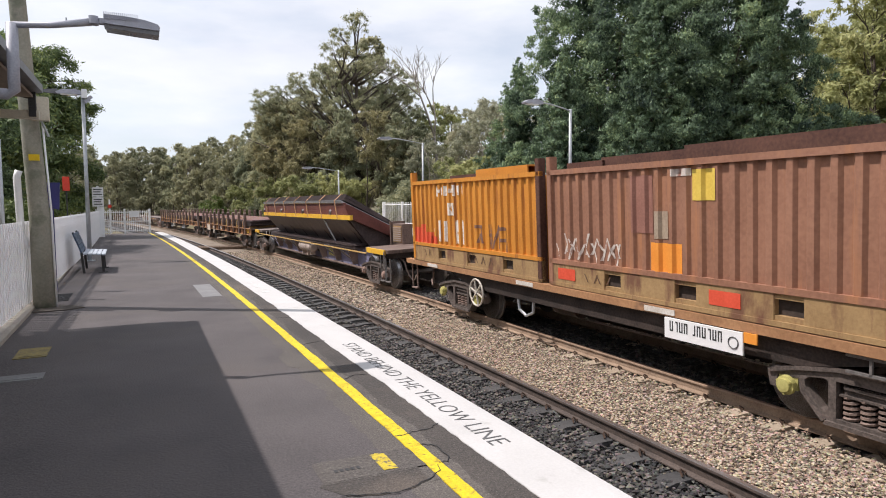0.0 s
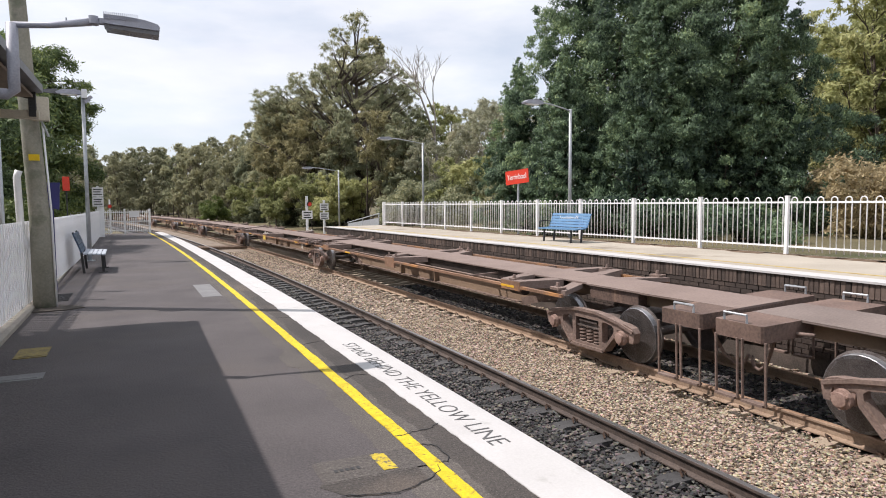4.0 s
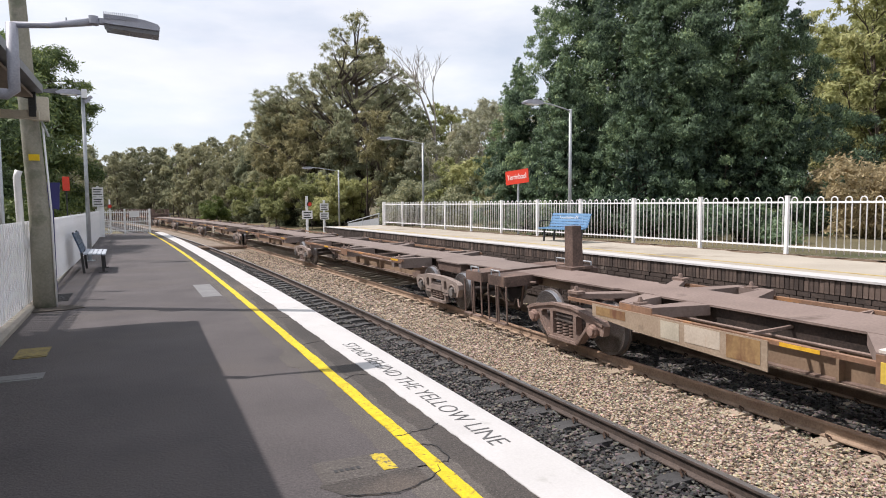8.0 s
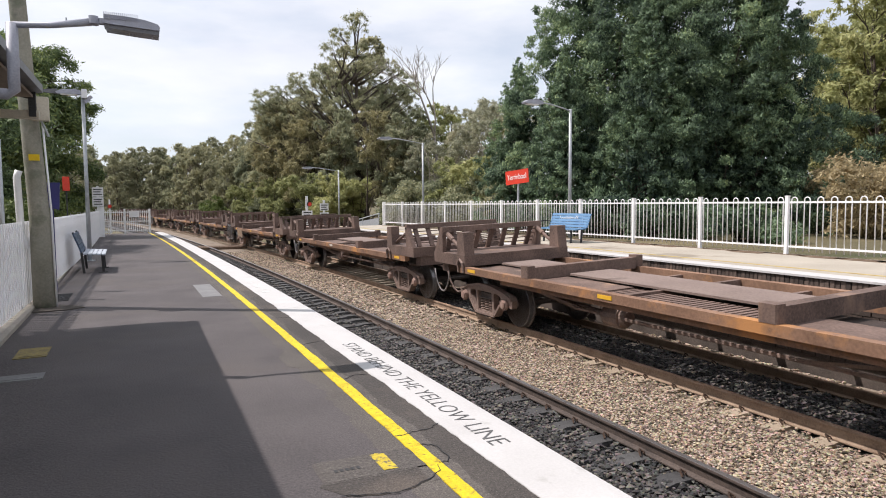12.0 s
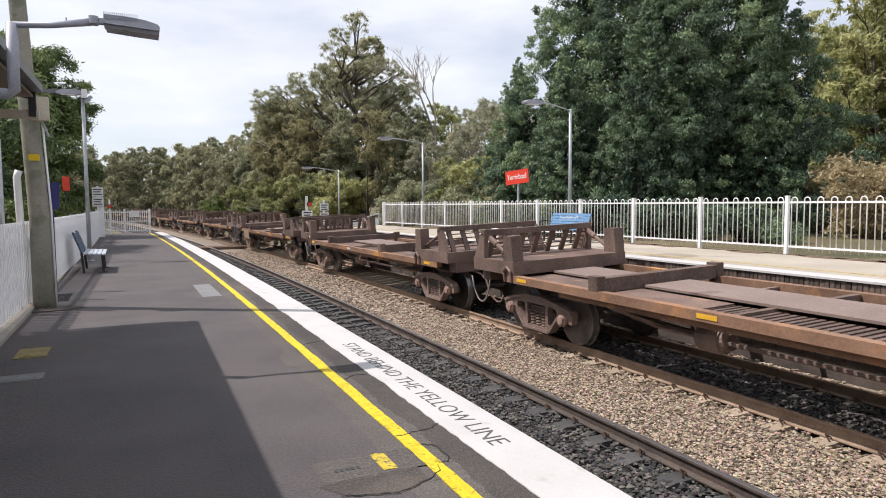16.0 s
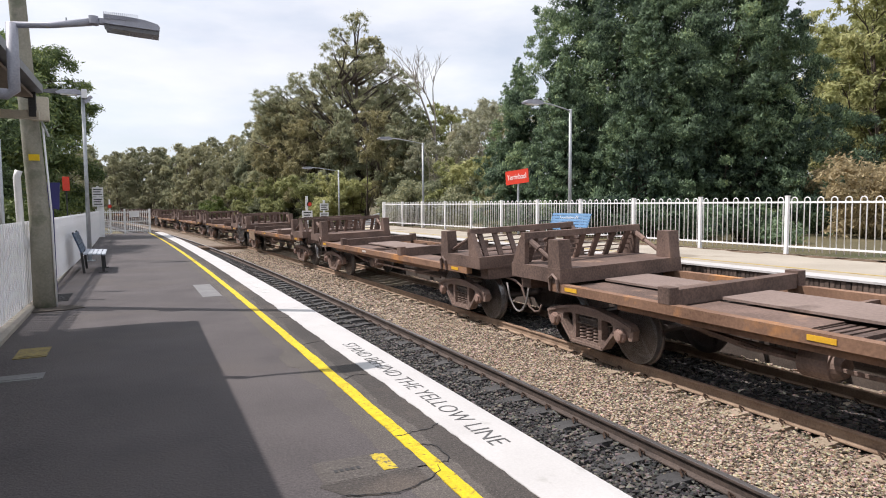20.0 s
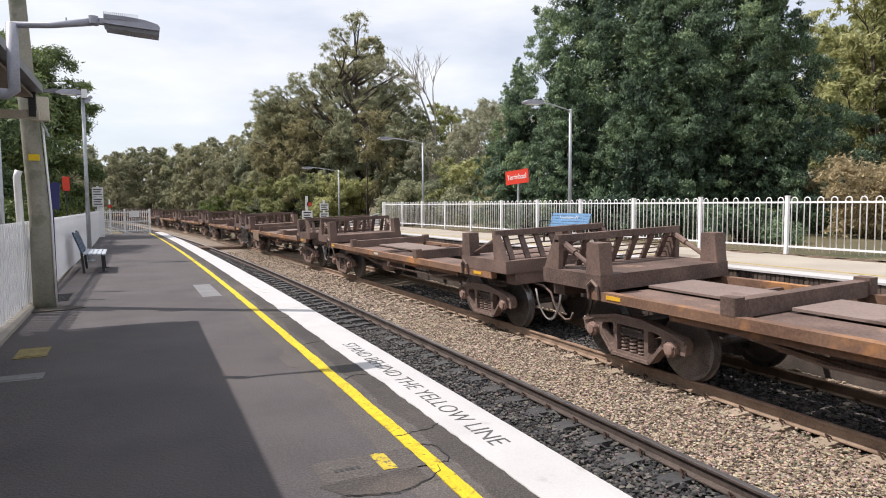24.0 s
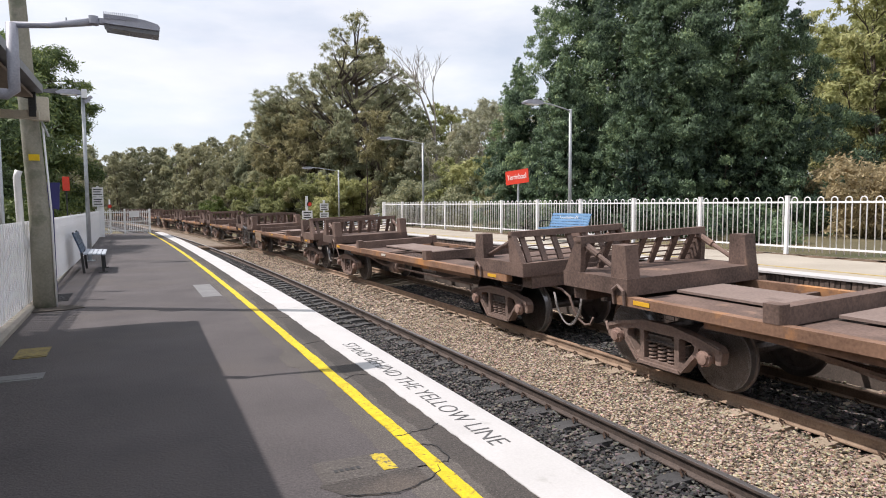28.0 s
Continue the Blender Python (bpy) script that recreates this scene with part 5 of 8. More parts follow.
def trees():
    # dense dark conifers behind the far platform
    for a, dist, h, base, seed, n, cnt in ((38.9, 31.5, 16.5, 4.5, 11, 42, 240000), (48.7, 29.5, 17.0, 3.9, 12, 38, 220000), (31.6, 33.0, 8.0, 1.9, 13, 30, 48000), (43.4, 33.5, 18.5, 4.2, 14, 40, 140000), (35.4, 27.5, 7.0, 1.7, 15, 26, 44000), (42.2, 27.0, 8.6, 2.0, 17, 30, 60000), (51.2, 28.5, 12.0, 1.6, 16, 40, 56000)):
        tree("conifer", bearing(a, dist, 0.3, seed * 40), "tall dense dark green conifer behind the platform fence", h, cone_blobs(seed, h, base, n), cnt, 0.058, M_leaf_dark, M_bark, seed, 0.3, shell=0.6, group="conifers", rise=0.6, slim=0.42, core=cnt // 9, puff=30, share=0.25, loose=0.20, limb=0.15, thin_above=15.5, tilt=0.4, low=0.02, point=0.75)
    for a, dist, h, seed in ((30.6, 31.0, 3.6, 21), (35.0, 27.0, 2.2, 22), (39.0, 25.5, 1.9, 23), (44.0, 24.0, 1.1, 24), (50.0, 22.5, 1.0, 25)):
        tree("shrub", bearing(a, dist, 0.3), "leafy green shrub at the foot of the conifers", h, clumps(seed, 9, 1.3, 0.4, h * 0.85, 0.6), 9000, 0.075, M_leaf_dark, M_bark, seed, 0.06, group="shrubs", puff=6, share=0.5)
    # big gum over the line
    skyline = ((-11.5, 9.5), (-10.3, 14.4), (-9.2, 15.2), (-7.6, 13.6), (-6, 16.6), (-4.6, 17.0), (-3.2, 18.4), (-2.6, 20.6), (-0.8, 22.6), (0.5, 22.2), (1.0, 17.8), (2.4, 18.4), (4.4, 17.6), (5.8, 16.6), (6.4, 13.0), (7.2, 11.0))
    big = canopy(8, 112, skyline, 3.0, 5.0, 1.15)
    tree("gum_tree", bearing(17.6, 72, -0.4, -15), "tall spreading olive gum tree with bare upper twigs", 22, big, 150000, 0.105, M_leaf_gum, M_bark, 31, 0.5, -0.6, 4, 0.3, 3, rise=-0.5, puff=18, share=0.31, limb=0.34, slim=0.3, low=0.2, tilt=0.9, loose=0.42)
    # bare tree beside it
    bare = thing("dead_tree", bearing(24.6, 58, -0.3, 0), "slender pale dead tree with a bare fan of twigs", "tree")
    wood, r = Shape(), random.Random(5)

    def limb(p, way, length, rad, level):
        q = p + way * length
        wood.tube([p, p.lerp(q, 0.5) + Vector((r.uniform(-0.1, 0.1), r.uniform(-0.1, 0.1), 0)) * length * 0.4, q], [rad, rad * 0.8, rad * 0.55], 5)
        if level:
            for _ in range(3 if level > 1 else 4):
                w = (way + Vector((r.uniform(-0.75, 0.75), r.uniform(-0.75, 0.75), r.uniform(-0.1, 0.5)))).normalized()
                limb(p.lerp(q, r.uniform(0.55, 1.0)), w, length * r.uniform(0.5, 0.72), rad * 0.55, level - 1)
    limb(Vector((0.3, 0, 0)), Vector((-0.10, 0, 1)).normalized(), 8.2, 0.19, 0)
    limb(Vector((-0.5, 0, 8.0)), Vector((-0.35, 0, 0.9)).normalized(), 4.2, 0.12, 4)
    limb(Vector((-0.5, 0, 7.6)), Vector((0.02, 0.1, 1)).normalized(), 3.6, 0.10, 4)
    part("trunk", wood, M_bark_pale, bare, smooth=True)
    # middle-distance gums, built once each and repeated
    kinds = []
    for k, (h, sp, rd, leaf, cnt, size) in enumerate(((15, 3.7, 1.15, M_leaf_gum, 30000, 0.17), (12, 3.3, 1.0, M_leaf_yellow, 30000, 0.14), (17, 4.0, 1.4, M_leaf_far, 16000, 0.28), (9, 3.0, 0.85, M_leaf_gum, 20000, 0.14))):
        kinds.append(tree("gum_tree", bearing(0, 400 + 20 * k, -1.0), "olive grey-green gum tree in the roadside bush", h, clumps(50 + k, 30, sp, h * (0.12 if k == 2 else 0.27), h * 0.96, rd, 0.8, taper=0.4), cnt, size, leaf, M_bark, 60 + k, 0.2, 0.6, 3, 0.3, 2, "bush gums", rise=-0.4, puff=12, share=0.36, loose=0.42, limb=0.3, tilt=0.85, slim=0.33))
    kinds.append(tree("gum_tree", bearing(0, 480, -1.0), "thin pale grey-green gum tree with bare limbs", 11, clumps(57, 20, 2.6, 3.6, 10.6, 0.85, 0.8), 15000, 0.12, M_leaf_pale, M_bark_pale, 67, 0.13, 0.5, 3, 0.3, 4, "bush gums", rise=-0.4, puff=9, share=0.36, loose=0.35, limb=0.35, tilt=0.9, slim=0.33))
    kinds.append(tree("gum_tree", bearing(0, 500, -1.0), "olive-brown gum tree with drooping leaves", 12, clumps(58, 28, 3.4, 3.2, 11.5, 1.05, 0.8, taper=0.3), 24000, 0.13, M_leaf_olive, M_bark, 68, 0.2, 0.8, 4, 0.3, 3, "bush gums", rise=-0.5, puff=11, share=0.36, loose=0.42, limb=0.3, tilt=0.9, slim=0.3))
    r = random.Random(77)
    spots = []
    for a, dist in ((22.5, 66), (24.0, 74), (26.5, 62), (27.5, 72), (29.0, 58), (30.5, 64), (28.0, 50), (31.5, 52), (33.0, 60), (25.5, 82), (21.0, 84), (12.8, 80), (10.6, 86), (8.6, 96), (14.8, 78), (16.5, 70), (6.4, 104), (4.5, 112), (2.6, 124), (0.8, 134), (-1.4, 146), (-3.6, 158), (-5.6, 166), (11.5, 100), (7.4, 120), (3.4, 145),
                    (17.5, 92), (20.0, 96), (23.0, 95), (13.5, 95), (9.6, 112), (5.4, 130), (1.6, 155), (-0.4, 170), (-2.6, 180), (-4.6, 190), (-6.6, 180), (-7.6, 196), (15.5, 66), (13.6, 68), (11.8, 72), (19.6, 60), (21.6, 58), (23.6, 54)):
        spots.append((a, dist))
    for i in range(34):
        spots.append((-9.0 + i * 0.62 + r.uniform(-0.3, 0.3), 150 + 60 * r.random() - 2.0 * i))
    for a, dist in ((57.0, 47), (59.8, 46), (62, 44), (56.0, 54), (60.5, 58), (64, 48), (58.4, 43), (66, 44), (70, 46), (57.6, 60), (61.0, 42)):
        spots.append((a, dist))
    for a in range(-60, 0, 7):
        spots.append((a - 8.5, 60 + 9 * (a % 5)))
    for a in range(75, 285, 14):
        spots.append((a, 45 + (a * 7) % 30))
    # how many degrees the tree tops stand above the horizon, by bearing
    ridge = ((-70, 6.0), (-9, 4.6), (-3, 4.5), (1, 4.7), (4, 5.0), (6, 5.3), (8.6, 6.4), (10, 8.3), (13, 11.6), (16, 13.5), (18, 15.0), (21, 12.0), (22.8, 9.0), (23.2, 8.0), (27, 9.0), (30, 8.6), (33, 8.0), (40, 9.0), (55, 13.0), (58, 16.0), (75, 16.0), (360, 12.0))
    tall = (15.0, 12.0, 17.0, 9.0, 11.0, 12.0)
    for i, (a, dist) in enumerate(spots):
        k = i % 4
        if 54 < a < 74:
            k = 1
        elif 22 < a < 34:
            k = (4, 1, 4, 4)[i % 4]
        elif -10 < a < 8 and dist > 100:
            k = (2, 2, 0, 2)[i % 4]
        elif a < -10 or a > 74:
            k = 2
        elif 8 < a <= 22 and dist < 84:
            k = (5, 5, 0, 5)[i % 4]
        elif k == 1:
            k = 0
        lift = -1.0 if a < 20 else (-0.2 if a < 34 else 0.3)
        rise = float(np.interp(a, [q[0] for q in ridge], [q[1] for q in ridge]))
        if 8 < a <= 22 and dist < 84:
            rise = min(rise, 9.0)
        want = (dist * math.tan(radians(rise)) + EYE_Z - lift) * r.uniform(0.72, 1.02)
        t = copy_thing(kinds[k], bearing(a, dist, lift, r.uniform(0, 360)))
        t.scale = (max(0.45, min(1.5, want / tall[k])),) * 3
    for k in kinds:
        k.matrix_basis = bearing(-12.5 - 3.5 * kinds.index(k), 120 + 9 * kinds.index(k), -0.6)
    # scrub under the gums and behind the right fence
    bush = tree("shrub", bearing(56.2, 30, 0.3), "dry brown and olive scrub behind the fence", 2.6, clumps(91, 12, 1.7, 0.3, 2.2, 0.7), 14000, 0.09, M_leaf_dry, M_bark, 91, 0.06, twigs=2, group="scrub", puff=9, share=0.4, loose=0.35, tilt=0.9)
    green = tree("shrub", bearing(5.2, 92, -1.0), "bright green bush beside the line", 6.5, clumps(92, 12, 2.0, 1.0, 5.4, 1.5), 14000, 0.17, M_leaf_green, M_bark, 92, 0.12, group="scrub", puff=8, share=0.42, loose=0.2)
    olive = tree("shrub", bearing(29.5, 46, -0.2), "olive scrub under the gums", 3.4, clumps(93, 12, 2.0, 0.4, 2.8, 0.9), 12000, 0.12, M_leaf_gum, M_bark, 93, 0.08, group="scrub", puff=9, share=0.4, loose=0.3, tilt=0.8)
    wattle = tree("shrub", bearing(13.0, 60, -0.8), "yellow-green wattle in the roadside scrub", 5.5, clumps(94, 12, 1.7, 1.4, 5.0, 0.95), 16000, 0.12, M_leaf_yellow, M_bark, 94, 0.09, 0, 2, 0.3, 1, "scrub", rise=-0.3, puff=9, share=0.38, loose=0.3, tilt=0.8)
    for a, dist in ((10.2, 68), (11.6, 74), (15.2, 58), (17.2, 64), (7.6, 86), (21.6, 60), (26.0, 48), (28.8, 44), (30.4, 47), (23.6, 58)):
        copy_thing(wattle, bearing(a, dist, -0.8 if a < 20 else -0.4, dist * 41))
    green.scale = (0.62,) * 3
    copy_thing(green, bearing(6.6, 94, -1.2, 80)).scale = (0.42,) * 3
    for a, dist in ((57.8, 33), (59.4, 29), (61.4, 34), (55.0, 40), (58.6, 40), (63.5, 30), (66, 28), (60.2, 25)):
        copy_thing(bush, bearing(a, dist, 0.3, dist * 37))
    for a, dist in ((27.6, 44), (26.4, 50), (25.0, 48), (23.4, 52), (22.0, 50), (14.4, 66), (12.2, 70), (10.8, 76), (9.4, 84), (8.0, 90), (31.0, 40), (24.2, 62)):
        copy_thing(olive, bearing(a, dist, -0.5 if a > 18 else -1.0, dist * 53))
    # dark trees behind the near fence
    left = [(-1.2, 0, 3.2, 1.5, 0.9), (0.6, -0.4, 4.2, 1.4, 0.9), (-0.4, 0.4, 5.6, 1.5, 0.9), (0.7, 0.2, 6.4, 1.2, 0.9), (-0.9, 0.0, 7.1, 1.0, 0.9), (1.1, 0.2, 2.4, 1.2, 0.9), (0.2, 0, 2.0, 1.5, 0.9), (1.6, 0, 5.0, 0.8, 0.9), (-2.2, 0.3, 5.0, 1.4, 0.9), (-2.6, 0.2, 2.2, 1.5, 0.9)]
    garden = tree("garden_tree", bearing(-7.4, 41.0, -0.3, 0), "dark green leafy tree behind the picket fence", 7.5, left, 90000, 0.075, M_leaf_left, M_bark, 41, 0.16, 0.2, 1, 0.5, 2, puff=22, share=0.34, loose=0.25, tilt=0.7)
    garden.scale = (1.36,) * 3
    side = tree("garden_tree", Matrix.Translation(place(30, -5.0, -0.1)), "dark green leafy tree behind the picket fence", 5.2, clumps(42, 14, 1.5, 0.6, 4.4, 0.9), 22000, 0.085, M_leaf_left, M_bark, 42, 0.12, 0.2, 1, 0.4, 1)
    copy_thing(side, station(24, -4.9, -0.2, 120))
    copy_thing(side, station(19, -5.2, -0.2, 220))
    copy_thing(side, station(36, -5.9, -0.2, 20)).scale = (1.7,) * 3
    side.scale = (1.8,) * 3
    hedge = tree("hedge", Matrix.Translation(place(27, -4.0, -0.1)), "mid green leafy hedge behind the picket fence", 3.0, clumps(43, 14, 1.2, 0.4, 2.4, 0.7), 16000, 0.07, M_leaf_green, M_bark, 43, 0.06)
    copy_thing(hedge, station(34, -3.9, -0.1, 70))
    copy_thing(hedge, station(20.5, -4.1, -0.1, 170))
    copy_thing(hedge, station(14.5, -4.3, -0.1, 70))


# ---- the train: every wagon's y runs back along the train, z = 0 on the rail ----
def wheelset_mesh(size=1.0):
    sh = Shape().disc((0, 0, 0), [(-0.95, 0.06), (-0.95, 0.075), (0.95, 0.075), (0.95, 0.06)], 10)
    for k in (-1, 1):
        for mat, rings in ((0, ((-0.035, 0.12), (-0.035, 0.36), (-0.055, 0.40), (-0.055, 0.485), (-0.022, 0.49), (-0.015, 0.462))), (1, ((-0.015, 0.46), (0.07, 0.452), (0.075, 0.445))), (0, ((0.075, 0.445), (0.07, 0.40), (0.045, 0.37), (0.03, 0.2), (0.06, 0.15), (0.07, 0.1)))):
            sh.disc((k * 0.7525, 0, 0), [(k * a, r * size) for a, r in rings], 28, mat)
    return sh.mesh("wheelset", [M_wheel, M_tread], False)


WHEELS = wheelset_mesh()
TALL_WHEELS = wheelset_mesh(1.09)
WHEEL_R = 0.46


def inside(p, ring):
    """Whether a point lies in a closed outline."""
    hit = False
    for (ax, ay), (bx, by) in zip(ring, ring[1:] + ring[:1]):
        if (ay > p[1]) != (by > p[1]) and p[0] < (bx - ax) * (p[1] - ay) / (by - ay) + ax:
            hit = not hit
    return hit


def cut_plate(sh, outline, holes, x0, x1, mat=0):
    """A plate across x with windows cut through it; outline and holes in y, z."""
    pts, edges = [], []
    for ring in [outline] + holes:
        k = len(pts)
        pts += [Vector(p) for p in ring]
        edges += [(k + i, k + (i + 1) % len(ring)) for i in range(len(ring))]
    v, _, f, *_ = mathutils.geometry.delaunay_2d_cdt(pts, edges, [], 0, 1e-6)
    keep = []
    for q in f:
        c = ((v[q[0]].x + v[q[1]].x + v[q[2]].x) / 3, (v[q[0]].y + v[q[1]].y + v[q[2]].y) / 3)
        if inside(c, outline) and not any(inside(c, h) for h in holes):
            keep.append(q)
    for x in (x0, x1):
        sh.add([(x, p.x, p.y) for p in v], keep, mat)
    for ring in [outline] + holes:
        n = len(ring)
        sh.add([(x, y, z) for x in (x0, x1) for y, z in ring], [(i, (i + 1) % n, (i + 1) % n + n, i + n) for i in range(n)], mat)
    return sh


def mirrored(half):
    return half + [(-y, z) for y, z in half[::-1]]


def side_frame_mesh(k):
    """Cast side frame of a three-piece bogie: bowed foot, open jaws over the axle ends, a window each side of the springs."""
    x0, x1 = (0.98, 1.11) if k > 0 else (-1.11, -0.98)
    out = x1 if k > 0 else x0
    sh = Shape()
    ring = mirrored([(0.40, 0.12), (0.49, 0.15), (0.70, 0.40), (0.745, 0.42), (0.765, 0.565), (1.035, 0.565), (1.06, 0.40), (1.14, 0.40), (1.175, 0.57), (1.12, 0.645), (0.98, 0.685), (0.80, 0.70), (0.52, 0.765), (0.25, 0.79)])
    wing = [(0.40, 0.30), (0.45, 0.265), (0.50, 0.29), (0.68, 0.50), (0.69, 0.57), (0.64, 0.615), (0.45, 0.645), (0.40, 0.62)]
    cut_plate(sh, ring, [[(-0.31, 0.21), (0.31, 0.21), (0.31, 0.64), (-0.31, 0.64)], wing, [(-y, z) for y, z in wing]], x0, x1)
    # rolled edges of the chords
    lip0, lip1 = min(out, out + k * 0.035), max(out, out + k * 0.035)
    sh.prism([(-0.44, 0.12), (0.44, 0.12), (0.42, 0.17), (-0.42, 0.17)], lip0, lip1, "x")
    for q in (-1, 1):
        c = out + k * 0.015
        sh.bar((c, q * 0.44, 0.16), (c, q * 0.70, 0.44), 0.05, 0.035, 0, (1, 0, 0))
        sh.bar((c, q * 1.15, 0.59), (c, q * 0.80, 0.69), 0.05, 0.03, 0, (1, 0, 0))
        sh.bar((c, q * 0.80, 0.69), (c, q * 0.28, 0.78), 0.05, 0.03, 0, (1, 0, 0))
        sh.prism([(q * 0.9 - 0.115, 0.40), (q * 0.9 + 0.115, 0.40), (q * 0.9 + 0.125, 0.56), (q * 0.9 - 0.125, 0.56)], x0 + 0.01, x1 + 0.01, "x", 1)
        sh.disc((out + k * 0.01, q * 0.9, 0.46), [(0, 0.12), (k * 0.05, 0.115), (k * 0.055, 0.085), (k * 0.085, 0.08), (k * 0.09, 0.04)], 16, 1)
        for j in range(3):
            w = j * 2.094 + 0.5
            sh.disc((out + k * 0.055, q * 0.9 + 0.098 * math.cos(w), 0.46 + 0.098 * math.sin(w)), [(0, 0.017), (k * 0.03, 0.015)], 6, 1)
    sh.bar((out + k * 0.015, -0.28, 0.78), (out + k * 0.015, 0.28, 0.78), 0.05, 0.03, 0, (1, 0, 0))
    return sh


def cast_frame_mesh(k):
    """Heavier cast side frame: a deep plate arched over the axle caps, with small round-cornered windows."""
    x0, x1 = (0.95, 1.09) if k > 0 else (-1.09, -0.95)
    out = x1 if k > 0 else x0
    sh = Shape()
    arch = [(0.9 - 0.175 * math.cos(w), 0.45 + 0.175 * math.sin(w)) for w in np.linspace(0, math.pi, 9)]
    ring = mirrored([(0.34, 0.40), (0.66, 0.40)] + arch + [(1.10, 0.36), (1.16, 0.36), (1.24, 0.55), (1.22, 0.66), (1.12, 0.72), (0.62, 0.785), (0.3, 0.80)])
    slot = [(0.43, 0.50), (0.47, 0.46), (0.55, 0.46), (0.59, 0.50), (0.59, 0.66), (0.55, 0.70), (0.47, 0.70), (0.43, 0.66)]
    cut_plate(sh, ring, [slot, [(-y, z) for y, z in slot], [(-0.3, 0.56), (0.3, 0.56), (0.28, 0.70), (-0.28, 0.70)]], x0, x1)
    for q in (-1, 1):
        rim = [(out + k * 0.01, q * y, z) for y, z in [(0.9 - 0.195 * math.cos(w), 0.45 + 0.195 * math.sin(w)) for w in np.linspace(0.1, math.pi - 0.1, 9)]]
        sh.tube(rim, 0.025, 6)
        sh.disc((out - k * 0.04, q * 0.9, 0.46), [(0, 0.145), (k * 0.05, 0.14), (k * 0.055, 0.11), (k * 0.10, 0.105), (k * 0.105, 0.05)], 18, 1)
        for j in range(3):
            w = j * 2.094 + 0.2
            sh.disc((out + k * 0.015, q * 0.9 + 0.12 * math.cos(w), 0.46 + 0.12 * math.sin(w)), [(0, 0.026), (k * 0.05, 0.022)], 6, 1)
        sh.box(min(x0, x1), max(x0, x1) + (0.05 if k > 0 else 0), min(q * 0.36, q * 0.66), max(q * 0.36, q * 0.66), 0.33, 0.38)
        sh.bar((out - k * 0.07, q * 0.40, 0.14), (out - k * 0.07, q * 0.40, 0.42), 0.10, 0.06, 0, (1, 0, 0))
    sh.prism([(-0.46, 0.12), (0.46, 0.12), (0.42, 0.18), (-0.42, 0.18)], x0 - 0.03, x1 + 0.03, "x")
    sh.box(x0 - 0.02, x1 + 0.02, -0.30, 0.30, 0.42, 0.54, 0, 0.02)
    return sh


M_axle_pink = surface("dusty_pink_brown_axlebox", (0.20, 0.125, 0.10), (0.36, 0.25, 0.205), 0.8, 0, 7, 40, 0.2, (0.3, 0.7), (0.10, 0.07, 0.06), 6, 0.6)
SIDE = {k: {"plain": side_frame_mesh(k).mesh("side_frame", [M_bogie, M_axle_pink])} for k in (-1, 1)}
for k in (-1, 1):
    SIDE[k]["dark"] = side_frame_mesh(k).mesh("side_frame", [M_bogie_dark, M_axle_pink])
    SIDE[k]["yellow"] = side_frame_mesh(k).mesh("side_frame", [M_bogie_dark, M_axle_cap])
    SIDE[k]["cast"] = cast_frame_mesh(k).mesh("side_frame", [M_bogie_pale, M_galv_dull])
coil = Shape()
for yy in (-0.19, 0.0, 0.19):
    pts = [(0.078 * math.cos(a), yy + 0.078 * math.sin(a), 0.205 + 0.27 * a / (2 * math.pi * 4.5)) for a in np.linspace(0, 2 * math.pi * 4.5, 50)]
    coil.tube(pts, 0.021, 5)
    coil.tube([(0, yy, 0.2), (0, yy, 0.47)], 0.035, 6)
COIL = coil.mesh("spring_nest", M_bogie)
BOLSTER = Shape().box(-1.05, 1.05, -0.27, 0.27, 0.475, 0.61, 0, 0.02).box(-1.085, 1.085, -0.29, 0.29, 0.475, 0.50).box(-1.085, 1.085, -0.24, 0.24, 0.565, 0.60).box(-0.2, 0.2, -0.2, 0.2, 0.72, 0.84, 0, 0.03).bar((-0.7, -0.5, 0.35), (-0.7, 0.5, 0.35), 0.05, 0.08).bar((0.7, -0.5, 0.35), (0.7, 0.5, 0.35), 0.05, 0.08).box(-0.98, 0.98, -0.46, -0.40, 0.36, 0.5).box(-0.98, 0.98, 0.40, 0.46, 0.36, 0.5).mesh("bogie", [M_bogie_dark])


def bogie(wagon, y, style="plain", lift=0.0):
    """lift: how far the frames ride higher, on larger wheels."""
    b = part("bogie", BOLSTER, None, wagon, m=Matrix.Translation((0, y, lift)))
    for k in (-1, 1):
        part("side_frame", SIDE[k][style], None, b)
        part("spring_nest", COIL, None, b, m=Matrix.Translation((k * 1.0, 0, 0)))
    for q in (-0.9, 0.9):
        part("wheelset", TALL_WHEELS if lift else WHEELS, None, b, m=Matrix.Translation((0, q, WHEEL_R * 1.09 - lift if lift else WHEEL_R)))
    return b


def coupler(wagon, y, z=0.88):
    k = 1 if y > 0 else -1
    part("coupler", Shape().box(-0.07, 0.07, min(y - k * 0.9, y), max(y - k * 0.9, y), z - 0.07, z + 0.07).box(-0.14, 0.14, min(y - k * 0.12, y + k * 0.04), max(y - k * 0.12, y + k * 0.04), z - 0.14, z + 0.14, 0, 0.04), M_under, wagon)
    part("brake_hose", Shape().tube([(-0.62, y - k * 1.1, z + 0.1), (-0.6, y - k * 0.7, z + 0.06), (-0.56, y - k * 0.5, z - 0.06), (-0.54, y - k * 0.42, z - 0.28), (-0.5, y - k * 0.32, z - 0.48), (-0.46, y - k * 0.18, z - 0.58), (-0.42, y - k * 0.06, z - 0.56), (-0.4, y, z - 0.42)], 0.025, 6), M_bogie, wagon, smooth=True)


